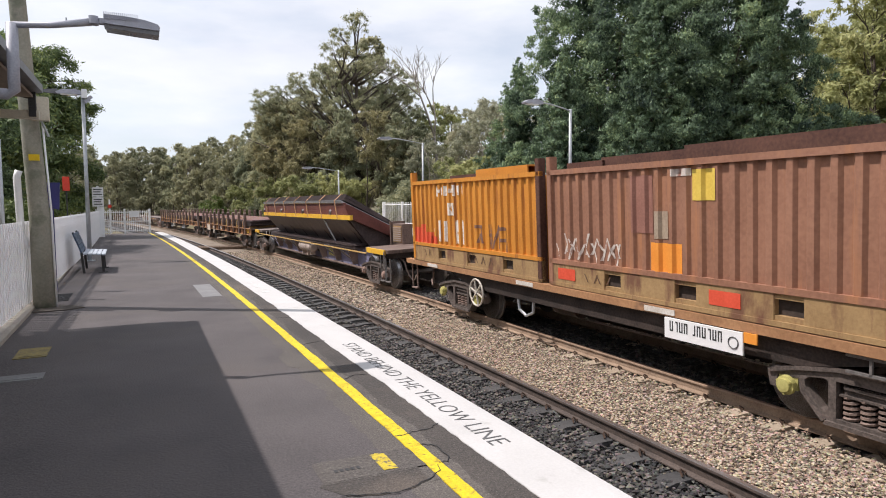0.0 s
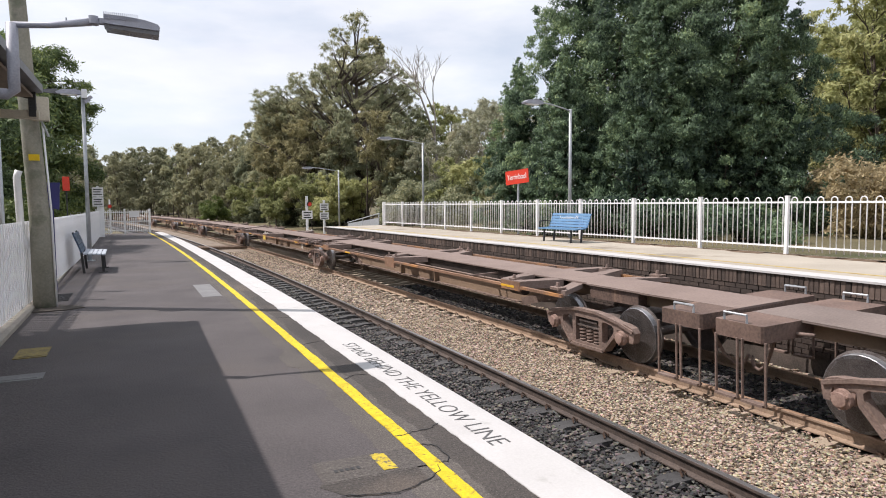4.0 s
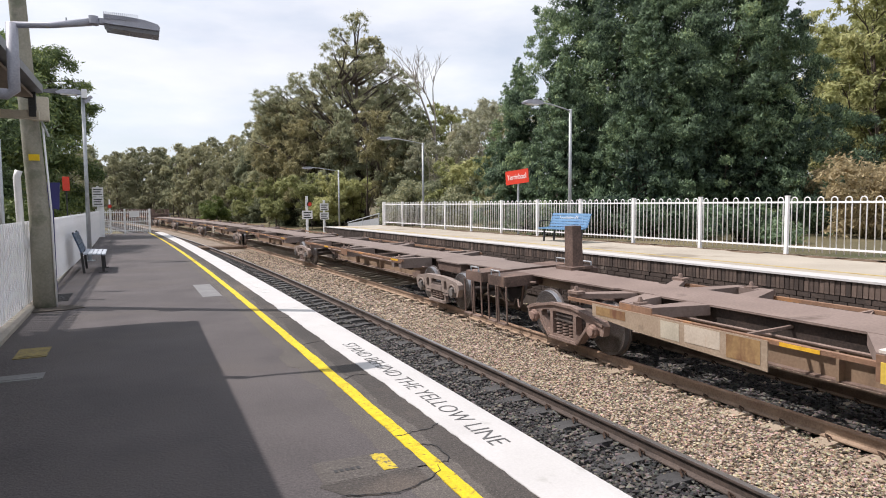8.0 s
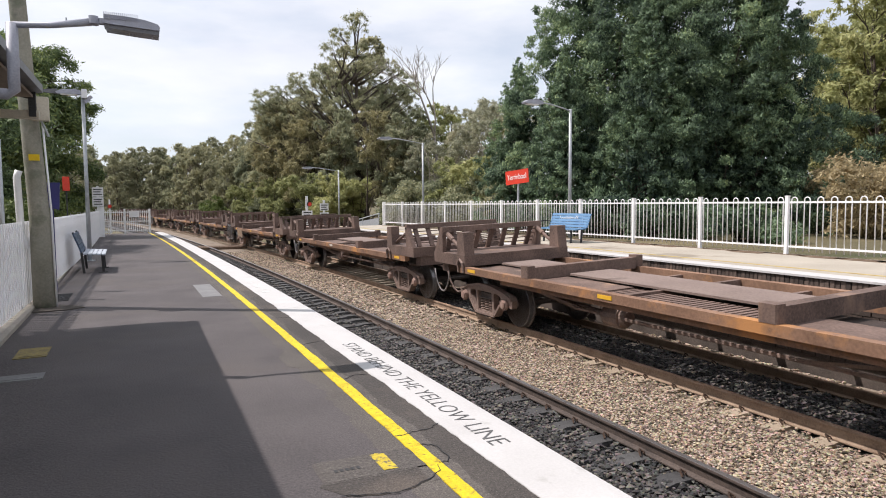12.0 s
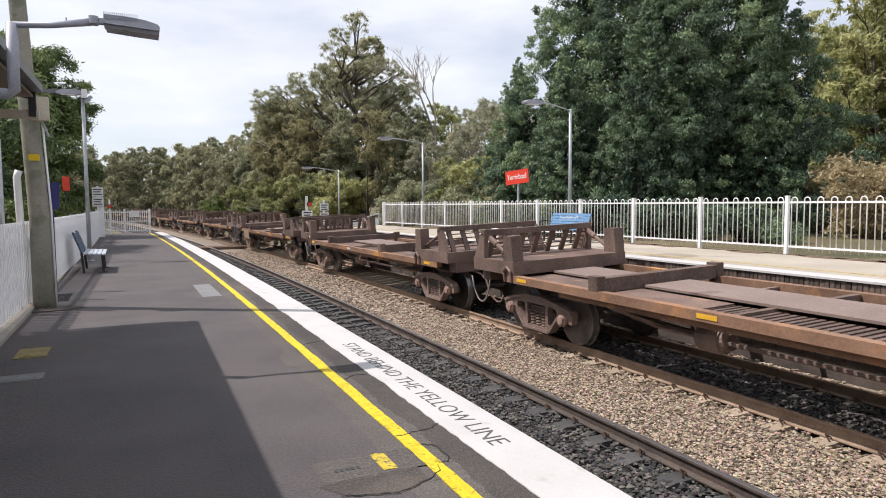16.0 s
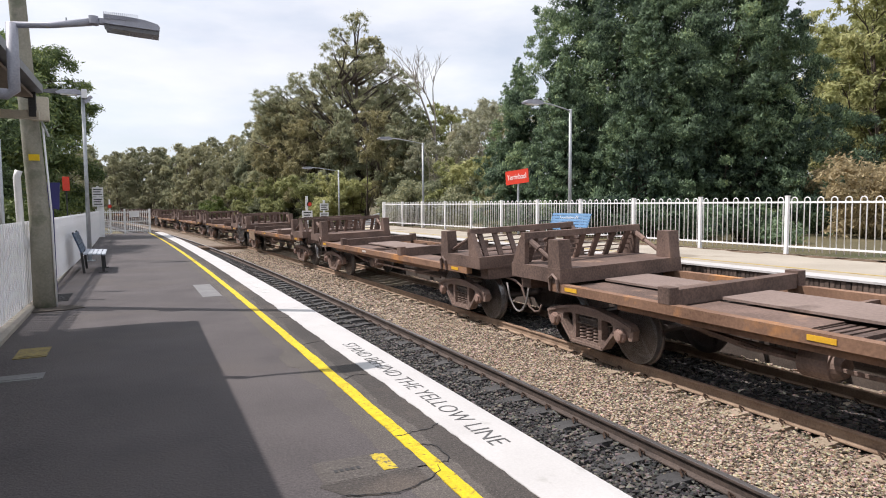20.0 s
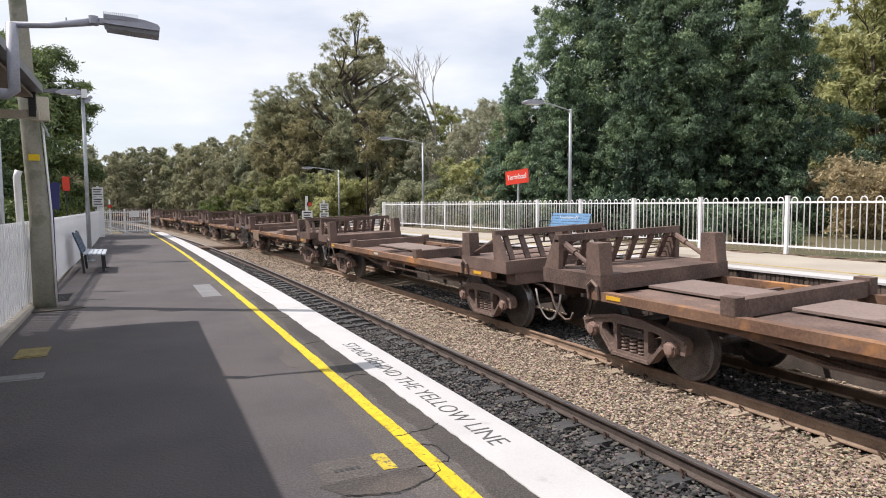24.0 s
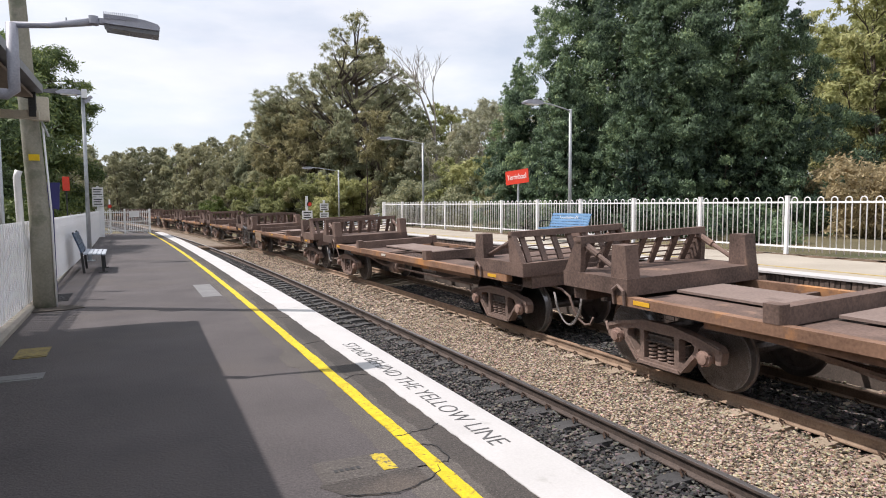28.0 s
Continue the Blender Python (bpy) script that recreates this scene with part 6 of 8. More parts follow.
def step_frame(wagon, x, y, top, drop=0.75, mat=None):
    """Shunter's step of bent rod."""
    part("step", Shape().tube([(x, y - 0.17, top), (x, y - 0.17, top - drop), (x, y + 0.17, top - drop), (x, y + 0.17, top)], 0.02, 6).box(x - 0.05, x + 0.05, y - 0.16, y + 0.16, top - drop - 0.01, top - drop + 0.02), mat or M_bogie, wagon)


def hand_wheel(wagon, x, y, z, rad=0.27):
    ring = [(x, y + rad * math.cos(a), z + rad * math.sin(a)) for a in np.linspace(0, 2 * math.pi, 25)]
    wheel = part("brake_wheel", Shape().tube(ring, 0.022, 6), M_hand_wheel, wagon, "pale six-spoked brake wheel")
    for i in range(6):
        a = i * math.pi / 3 + 0.3
        part("spoke", Shape().bar((x, y, z), (x, y + rad * math.cos(a), z + rad * math.sin(a)), 0.02, 0.035, 0, (1, 0, 0)), M_hand_wheel, wheel)
    part("hub", Shape().tube([(x - 0.03, y, z), (x + 0.2, y, z)], 0.04, 8), M_hand_wheel, wheel)


def coil_wagon(label, steps=()):
    """Empty steel flat with a raked bulkhead at each end."""
    w = thing("steel_wagon", Matrix.Identity(4), label, "wagon", "bulkhead wagons")
    for k in (-1, 1):
        part("side_sill", Shape().box(min(k * 1.27, k * 1.41), max(k * 1.27, k * 1.41), -6.0, 6.0, 1.09, 1.235, 0, 0.01).box(min(k * 1.27, k * 1.31), max(k * 1.27, k * 1.31), -4.3, 4.3, 0.98, 1.09), M_sill, w, "rust-streaked side sill")
        part("underframe_truss", Shape().bar((k * 0.95, -3.6, 0.92), (k * 0.95, -2.2, 0.74), 0.03, 0.04).bar((k * 0.95, -2.2, 0.74), (k * 0.95, 2.2, 0.74), 0.03, 0.04).bar((k * 0.95, 2.2, 0.74), (k * 0.95, 3.6, 0.92), 0.03, 0.04), M_bogie, w)
        for yy in (-5.6, 0.7, 5.2):
            part("label_plate", Shape().box(k * 1.412 if k > 0 else -1.419, 1.419 if k > 0 else k * 1.412, yy, yy + 0.34, 1.135, 1.20), M_beam_yellow if yy != 0.7 or steps else M_graf_white, w, "small painted plate")
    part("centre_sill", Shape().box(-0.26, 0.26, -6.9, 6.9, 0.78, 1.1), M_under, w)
    for y0, y1 in ((-5.6, -3.4), (-1.9, 3.0), (3.4, 5.6)):
        part("deck_plate", Shape().box(-0.5, 0.5, y0, y1, 1.225, 1.262, 0, 0.01), M_deck, w, "dusty centre walkway plate")
    # the near half is floored, the other half open but for cross bars
    floor = Shape()
    for n in range(88):
        y = -5.3 + n * 0.12
        floor.box(-1.268, -0.51, y, y + 0.07, 1.15, 1.18)
    part("floor_grating", floor, M_wagon, w, "barred steel floor")
    for y0, y1 in ((-5.6, -1.95), (3.35, 5.6), (1.2, 3.05)):
        part("floor_plate", Shape().box(-1.266, -0.52, y0, y1, 1.19, 1.2), M_wagon, w, "brown floor plate")
    for y in (-4.6, -3.3, -0.7, 1.9, 4.5):
        part("floor_bar", Shape().box(0.5, 1.268, y - 0.04, y + 0.04, 1.1, 1.18), M_wagon, w)
    for y in (3.2, -2.05):
        part("cross_beam", Shape().box(-1.26, 1.26, y - 0.10, y + 0.10, 1.2, 1.43, 0, 0.015).box(-1.415, -1.24, y - 0.13, y + 0.13, 1.236, 1.47, 0, 0.02).box(1.24, 1.415, y - 0.13, y + 0.13, 1.236, 1.47, 0, 0.02), M_wagon, w, "raised transverse bearer")
    for y in (0.6, -4.2):
        part("cross_member", Shape().box(-1.26, 1.26, y - 0.05, y + 0.05, 1.0, 1.222), M_wagon, w)
    for e in (-1, 1):
        back = 0.95 if e < 0 else 0.0      # the front end frame stands further in
        y = lambda a: e * (a - back * (1.0 if a < 6.4 else 0.72))
        end = part("end_frame", Shape().box(-1.415, 1.415, min(y(5.66), y(7.3)), max(y(5.66), y(7.3)), 1.24, 1.5, 0, 0.012).box(-1.2, 1.2, min(y(6.95), y(7.28)), max(y(6.95), y(7.28)), 1.0, 1.24), M_wagon, w, "raised end frame over the bogie")
        part("rack_rail", Shape().box(-1.41, 1.41, min(y(6.78), y(6.93)), max(y(6.78), y(6.93)), 1.98, 2.1, 0, 0.012), M_wagon, end)
        for k in (-1, 1):
            x0, x1 = (1.31, 1.41) if k > 0 else (-1.41, -1.31)
            prof = [(y(6.78), 2.02), (y(6.95), 2.02), (y(7.26), 1.5), (y(6.82), 1.5)]
            if e < 0:
                prof = prof[::-1]
            part("rack_gusset", Shape().prism(prof, x0, x1, "x"), M_wagon, end)
            part("corner_post", Shape().prism([(y(5.68), 1.5), (y(6.05), 1.5), (y(6.02), 2.01), (y(5.72), 2.01)][::e], min(k * 1.15, k * 1.4), max(k * 1.15, k * 1.4), "x"), M_wagon, end, "upright bin post")
            part("brace", Shape().tube([(k * 1.26, y(6.0), 1.56), (k * 1.28, y(6.8), 1.94)], 0.04, 8).tube([(k * 1.27, y(6.5), 1.80), (k * 1.28, y(6.8), 1.94)], 0.06, 8), M_wagon, end)
            part("tie_hook", Shape().tube([(k * 1.43, y(5.72), 1.1), (k * 1.45, y(5.72), 1.32), (k * 1.45, y(5.84), 1.4), (k * 1.45, y(5.96), 1.32), (k * 1.43, y(5.96), 1.1)], 0.028, 6), M_bogie, end)
        for n in range(7):
            x = -1.14 + n * 0.38
            part("rack_slat", Shape().bar((x, y(7.12), 1.5), (x, y(6.85), 1.99), 0.12, 0.05), M_wagon, end)
        for z, yy in ((1.6, 7.07), (1.7, 7.02), (1.8, 6.96), (1.9, 6.9)):
            part("rack_bar", Shape().box(-1.32, 1.32, min(y(yy - 0.012), y(yy + 0.012)), max(y(yy - 0.012), y(yy + 0.012)), z - 0.012, z + 0.012), M_wagon, end)
        bogie(w, e * (5.35 - 0.25 * back), "plain", 0.05)
        coupler(w, e * 7.42)
    for e in steps:
        for k in (-1, 1):
            for q, tp in ((7.62, 1.25), (7.2, 1.32)) if e > 0 else ((6.5, 1.32), (6.95, 1.25)):
                step_frame(w, k * 1.36, e * q, tp, 0.85, M_galv_dull)
                part("grab_iron", Shape().tube([(k * 1.36, e * q - 0.14, tp), (k * 1.36, e * q - 0.12, tp + 0.09), (k * 1.36, e * q + 0.12, tp + 0.09), (k * 1.36, e * q + 0.14, tp)], 0.02, 6), M_galv, w)
            a = 7.3 if e > 0 else 6.32
            part("end_platform", Shape().box(min(k * 0.5, k * 1.36), max(k * 0.5, k * 1.36), min(e * a, e * (a + 0.45)), max(e * a, e * (a + 0.45)), 1.17, 1.21), M_wagon, w)
            part("lever", Shape().tube([(k * 0.9, e * (a + 0.2), 1.2), (k * 0.9, e * (a + 0.18), 1.75), (k * 0.75, e * (a + 0.15), 1.98)], 0.03, 6), M_bogie, w)
        if e > 0:
            plate = part("number_plate", Shape().prism([(3.5, 0.66), (5.0, 0.78), (5.0, 1.16), (3.5, 1.16)], -1.422, -1.412, "x"), M_web, w, "deep tan plate with faded white marks")
            for n in range(5):
                part("text_bar", Shape().box(-1.427, -1.4225, 4.75 - n * 0.16, 4.84 - n * 0.16, 0.88 + 0.1 * (n % 2), 0.95 + 0.1 * (n % 2)), M_tan, plate)
    if not steps or steps[0] > 0:
        for off in (0.0, 0.07):
            path = [(-0.98 - off * 0.5, -7.0 - off - 0.82 * q, 0.96 - 0.55 * math.sin(math.pi * q) ** 0.6) for q in np.linspace(0, 1, 15)]
            part("hose_loop", Shape().tube(path, 0.016, 7), M_galv_dull, w, "grey looped air hose", smooth=True)
    part("brake_cylinder", Shape().tube([(-0.85, 0.95, 0.74), (-0.85, 1.05, 0.74), (-0.85, 1.06, 0.74), (-0.85, 1.45, 0.74)], [0.12, 0.16, 0.19, 0.19], 16).tube([(-0.85, 1.45, 0.74), (-0.85, 2.9, 0.80)], 0.05, 8), M_bogie, w, "dusty brake cylinder")
    part("air_reservoir", Shape().tube([(0.5, -1.0, 0.7), (0.5, 0.1, 0.7)], 0.19, 14), M_under, w)
    part("brake_rigging", Shape().bar((-0.9, -3.6, 0.72), (-0.9, 0.9, 0.72), 0.03, 0.05).bar((0.2, -4.0, 0.6), (0.2, 4.0, 0.6), 0.03, 0.05).bar((-1.1, 3.6, 0.98), (-0.9, 2.0, 0.74), 0.03, 0.04), M_bogie, w)
    return w


def skeletal(label, length, front, rear, ends=(False, False), deck=None, rail_z=1.05, style="plain", wide=1.02, mark=0):
    """One platform of an empty skeletal container wagon, between two bogie centres. front and rear: build the bogie there."""
    w = thing("container_wagon", Matrix.Identity(4), label, "wagon", "container wagons")
    h = length / 2
    over = 2.6
    f_end = h + (over if ends[0] else -0.3)
    r_end = h + (over if ends[1] else -0.3)
    deck = deck or M_deck
    top, neck, web, out = 1.12, 0.5, 0.29, 1.31
    a, b = -h + 1.7, h - 1.7
    past = 0.0 if style == "cast" else 1.25
    half = 0.72 if style == "cast" else 0.52
    ring = [(-0.5, -f_end), (0.5, -f_end), (0.55, -h - 0.75), (half, -h - 0.6), (half, -h + 0.72), (0.45, -h + 0.8), (0.45, a - 0.15), (neck, a + 0.1), (neck, b - 0.1), (0.45, b + 0.15), (0.45, h - 0.8), (half, h - 0.72), (half, h + 0.6), (0.55, h + 0.75), (0.5, r_end)]
    if not ends[0]:
        ring = [(-half, -f_end), (half, -f_end)] + ring[4:]
    if not ends[1]:
        ring = ring[:-3] + [(half, r_end)]
    ring += [(-x, y) for x, y in ring[:1:-1]]
    part("spine_deck", Shape().prism(ring, top - 0.03, top, "z"), deck, w, "dusty flat spine plate")
    for k in (-1, 1):
        prof = [(-f_end + 0.05, 0.86), (a - 0.2, 0.86), (a + 1.6, 0.42), (b - 1.6, 0.42), (b + 0.2, 0.86), (r_end - 0.05, 0.86), (r_end - 0.05, top - 0.031), (-f_end + 0.05, top - 0.031)]
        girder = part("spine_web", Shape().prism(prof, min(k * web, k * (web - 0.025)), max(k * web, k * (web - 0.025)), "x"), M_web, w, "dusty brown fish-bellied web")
        # Added black strip: paints the shade between spine plate and side rail.
        part("upper_channel", Shape().box(min(k * (web + 0.002), k * (web + 0.13)), max(k * (web + 0.002), k * (web + 0.13)), a - 0.1, b + 0.1, 0.83, top - 0.033), M_under, girder, "black strip added to deepen the shade under the spine plate")
        part("air_pipe", Shape().tube([(k * 0.78, a + 0.1, 0.93), (k * 0.78, b - 0.1, 0.93)], 0.022, 6).tube([(k * 0.9, a + 1.2, 0.88), (k * 0.9, b - 2.0, 0.88)], 0.03, 6), M_bogie, girder)
        flange = Shape().box(min(k * (web - 0.1), k * (web + 0.09)), max(k * (web - 0.1), k * (web + 0.09)), a + 1.6, b - 1.6, 0.395, 0.419)
        flange.bar((k * web, a - 0.2, 0.846), (k * web, a + 1.6, 0.406), 0.18, 0.024, 0, (1, 0, 0)).bar((k * web, b + 0.2, 0.846), (k * web, b - 1.6, 0.406), 0.18, 0.024, 0, (1, 0, 0))
        part("bottom_flange", flange, M_bogie, girder)
        part("side_rail", Shape().box(min(k * (out - 0.06), k * out), max(k * (out - 0.06), k * out), a - past, b + past, rail_z - 0.055, rail_z, 0, 0.008), M_sill, w, "thin rusty side rail")
        for yy in (a + 2.4, b - 2.4):
            lean = 0.28 if yy < 0 else -0.28
            part("rail_bracket", Shape().bar((k * web, yy + lean, 0.72), (k * (out - 0.06), yy, rail_z - 0.03), 0.05, 0.06).bar((k * web, yy, rail_z - 0.02), (k * (out - 0.06), yy, rail_z - 0.02), 0.045, 0.04), M_bogie, girder)
        for yy in (-1.15, 1.35):
            part("stiffener", Shape().prism([(yy - 0.02, 0.42), (yy + 0.02, 0.42), (yy + 0.02, top - 0.032), (yy - 0.02, top - 0.032)], min(k * (web + 0.001), k * (web + 0.12)), max(k * (web + 0.001), k * (web + 0.12)), "x"), M_web, girder)
        for yy in (a + 0.45, 0.0, b - 0.45):
            fat = 1.0 if yy == 0.0 else 0.72
            arm = Shape()
            for q in (-1, 1):
                pts = [(k * (neck - 0.01), yy + q * 0.95 * fat), (k * (out - 0.01), yy + q * 0.36), (k * (out - 0.01), yy + q * 0.17), (k * (neck - 0.01), yy + q * 0.42 * fat)]
                arm.prism(pts if k * q < 0 else pts[::-1], top - (0.28 if style == "cast" else 0.16), top - 0.004, "z")
            arm.box(min(k * 1.1, k * (out - 0.01)), max(k * 1.1, k * (out - 0.01)), yy - 0.17, yy + 0.17, top - 0.16, top - 0.006)
            part("outrigger", arm, deck, w)
            part("pedestal", Shape().box(min(k * (out - 0.05), k * (out + 0.005)), max(k * (out - 0.05), k * (out + 0.005)), yy - 0.36, yy + 0.36, rail_z - 0.2 if yy == 0.0 else rail_z - 0.1, top - 0.02, 0, 0.01), M_sill, w)
            for q in (-0.27, 0.27) if yy == 0.0 else (0.0,):
                part("twist_lock", Shape().box(k * 1.2 - 0.09, k * 1.2 + 0.09, yy + q - 0.08, yy + q + 0.08, top - 0.005, top + 0.025, 0, 0.015).tube([(k * 1.2, yy + q, top + 0.02), (k * 1.2, yy + q, top + 0.1)], [0.045, 0.025], 8), M_graf_white if (mark and yy == 0.0) else M_bogie, w)
        for e in (-1, 1) if past else ():
            y0 = e * (h - 0.62)
            slant = [(k * 0.44, y0 - e * 0.62), (k * 0.44, y0 - e * 0.30), (k * (out - 0.05), y0 + e * 0.22), (k * (out - 0.05), y0 - e * 0.02)]
            part("end_arm", Shape().prism(slant if k * e < 0 else slant[::-1], top - 0.12, top - 0.034, "z"), deck, w)
            part("end_lock", Shape().box(min(k * 1.12, k * 1.3), max(k * 1.12, k * 1.3), y0 - 0.1, y0 + 0.2, top - 0.035, top + 0.01, 0, 0.02).tube([(k * 1.21, y0 + 0.05, top), (k * 1.21, y0 + 0.05, top + 0.09)], [0.05, 0.03], 8), M_bogie, w)
        for yy, ln, mt in ((a + 0.3, 0.5, M_beam_yellow), (b - 3.4, 0.5, M_beam_yellow)):
            part("label_plate", Shape().box(min(k * (out + 0.002), k * (out + 0.008)), max(k * (out + 0.002), k * (out + 0.008)), yy, yy + ln, rail_z - 0.052, rail_z - 0.006), mt, w, "small yellow plate")
        if mark:
            part("painted_patch", Shape().box(min(k * (out + 0.006), k * (out + 0.014)), max(k * (out + 0.006), k * (out + 0.014)), -0.26, 0.3, rail_z - 0.21, rail_z + 0.01), M_graf_yellow, w, "faded yellow patch")
            part("painted_band", Shape().prism([(a + 3.2, 0.46), (a + 3.5, 0.46), (a + 3.2, 1.0), (a + 2.9, 1.0)], min(k * (web + 0.002), k * (web + 0.006)), max(k * (web + 0.002), k * (web + 0.006)), "x"), M_graf_white, w, "pale painted stripe on the web")
    for y0, y1 in ((-min(f_end - 0.03, h + 0.6), -h + 0.68), (h - 0.68, min(r_end - 0.03, h + 0.6))):
        part("bolster_box", Shape().box(0.04 - half, half - 0.04, y0, y1, 0.86, top - 0.032, 0, 0.015), M_wagon, w)
    part("brake_pipe", Shape().tube([(-0.75, -h + 1.4, 0.86), (-0.75, h - 1.4, 0.86)], 0.022, 6), M_bogie, w)
    part("brake_cylinder", Shape().tube([(-0.65, a + 0.9, 0.80), (-0.65, a + 1.35, 0.80)], 0.13, 12), M_under, w)
    if front:
        bogie(w, -h, style)
    if rear:
        bogie(w, h, style)
    for e, use in ((-1, ends[0]), (1, ends[1])):
        if not use:
            continue
        coupler(w, e * (h + over + 0.1))
        tip = h + over
        part("end_beam", Shape().box(-1.22, 1.22, min(e * (tip - 0.75), e * tip), max(e * (tip - 0.75), e * tip), top - 0.22, top - 0.004, 0, 0.03), M_wagon, w)
        for k in (-1, 1):
            step_frame(w, k * 1.22, e * (tip - 0.2), top - 0.2, 0.8)
            step_frame(w, k * 1.22, e * (tip - 0.62), top - 0.2, 0.8)
            part("grab_iron", Shape().tube([(k * 1.2, e * (tip - 0.5), top), (k * 1.2, e * (tip - 0.5), top + 0.1), (k * 1.2, e * (tip - 0.15), top + 0.1), (k * 1.2, e * (tip - 0.15), top)], 0.018, 6), M_galv, w)
    return w


def corrugated(x, y0, y1, z0, z1, k, pitch=0.265, depth=0.045):
    """A ribbed steel wall facing k along x."""
    sh = Shape()
    n = int(round((y1 - y0) / pitch))
    pitch = (y1 - y0) / n
    line = []
    for i in range(n):
        y = y0 + i * pitch
        line += [(y, 0), (y + pitch * 0.30, 0), (y + pitch * 0.45, -depth), (y + pitch * 0.85, -depth)]
    line.append((y1, 0))
    v = [(x + k * o, y, z) for z in (z0, z1) for y, o in line] + [(x - k * 0.09, y, z) for z in (z0, z1) for y in (y0, y1)]
    m = len(line)
    f = [(i, i + 1, i + 1 + m, i + m) for i in range(m - 1)] + [(2 * m, 2 * m + 1, 2 * m + 3, 2 * m + 2)]
    return sh.add(v, f)


def open_container(name, label, body, base_mat):
    """Twenty-foot open-top container, 6.06 m long, on its deep fork-pocket base; z = 0 at its foot."""
    c = thing(name, Matrix.Identity(4), label, "container", "open containers")
    l, wd, h = 3.03, 1.22, 2.08
    for k in (-1, 1):
        part("side_wall", corrugated(k * (wd - 0.02), -l + 0.12, l - 0.12, 0.46, h - 0.08, k), body, c)
        part("top_rail", Shape().box(min(k * (wd - 0.1), k * wd), max(k * (wd - 0.1), k * wd), -l, l, h - 0.09, h, 0, 0.01), body, c)
        part("floor_rail", Shape().box(min(k * (wd - 0.1), k * wd), max(k * (wd - 0.1), k * wd), -l, l, 0.40, 0.48, 0, 0.01), body, c)
        pieces = [(-l, -2.0), (-1.62, -0.42), (-0.04, 1.1), (1.48, l)]
        for a, b in pieces:
            part("base_side", Shape().box(min(k * (wd - 0.12), k * (wd - 0.015)), max(k * (wd - 0.12), k * (wd - 0.015)), a, b, 0.06, 0.40, 0, 0.01), base_mat, c)
        for a, b in ((-2.0, -1.62), (-0.42, -0.04), (1.1, 1.48)):
            # Solid near-black block paints the shade inside the open pocket.
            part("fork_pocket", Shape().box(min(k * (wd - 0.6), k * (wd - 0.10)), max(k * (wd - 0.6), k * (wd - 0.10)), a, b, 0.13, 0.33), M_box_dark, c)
            for z0, z1 in ((0.33, 0.40), (0.06, 0.13)):
                part("base_side", Shape().box(min(k * (wd - 0.12), k * (wd - 0.03)), max(k * (wd - 0.12), k * (wd - 0.03)), a, b, z0, z1), base_mat, c)
        part("base_rail", Shape().box(min(k * (wd - 0.14), k * wd), max(k * (wd - 0.14), k * wd), -l, l, 0.0, 0.065, 0, 0.01), base_mat, c)
        for e in (-1, 1):
            part("corner_post", Shape().box(min(k * (wd - 0.16), k * wd), max(k * (wd - 0.16), k * wd), min(e * l, e * (l - 0.13)), max(e * l, e * (l - 0.13)), 0.0, h + 0.24, 0, 0.012), body if e > 0 or body is M_brown_box else M_tube, c)
    for e in (-1, 1):
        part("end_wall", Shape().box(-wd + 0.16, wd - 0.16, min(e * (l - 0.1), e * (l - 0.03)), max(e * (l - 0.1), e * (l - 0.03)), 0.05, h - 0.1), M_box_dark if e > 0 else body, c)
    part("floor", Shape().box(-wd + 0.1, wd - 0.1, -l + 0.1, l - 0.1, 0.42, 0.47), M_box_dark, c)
    return c


def paint(c, x, y, z, w, h, mat, label, tilt=0.0):
    """Paint on the near side of a container, 3 mm proud and following its ribs."""
    sh = Shape()
    y0, y1 = -3.03 + 0.12, 3.03 - 0.12
    n = int(round((y1 - y0) / 0.265))
    pitch = (y1 - y0) / n
    knots = []
    for i in range(n):
        q = y0 + i * pitch
        knots += [(q, 0.0), (q + pitch * 0.30, 0.0), (q + pitch * 0.45, 0.045), (q + pitch * 0.85, 0.045)]
    knots.append((y1, 0.0))
    ks, vs = [k[0] for k in knots], [k[1] for k in knots]
    if z < 0.45:
        ks, vs = [-3.1, 3.1], [0.0, 0.0]
    cuts = sorted({y - w / 2, y + w / 2} | {k for k in ks if y - w / 2 < k < y + w / 2})
    steps = 4 if tilt else 1
    v, f = [], []
    for j in range(steps + 1):
        zz = z - h / 2 + h * j / steps
        for q in cuts:
            yy = q + tilt * j / steps
            v.append((x + 0.018 + float(np.interp(yy, ks, vs)) - 0.004, yy, zz))
    m = len(cuts)
    for j in range(steps):
        f += [(j * m + i, j * m + i + 1, (j + 1) * m + i + 1, (j + 1) * m + i) for i in range(m - 1)]
    part("painted_patch", sh.add(v, f), mat, c, label)


moving = []     # thing, train coordinate of its origin, height above the rail


def along(u):
    """Places along the train: it runs a little slower and shorter behind the loaded wagons."""
    if u < 60:
        return u
    if u < 290:
        return u - 0.0000587 * (u - 60) ** 2
    return 286.895 + 0.973 * (u - 290)


def ride(ob, u, z=0.0):
    moving.append((ob, along(u), z))
    return ob


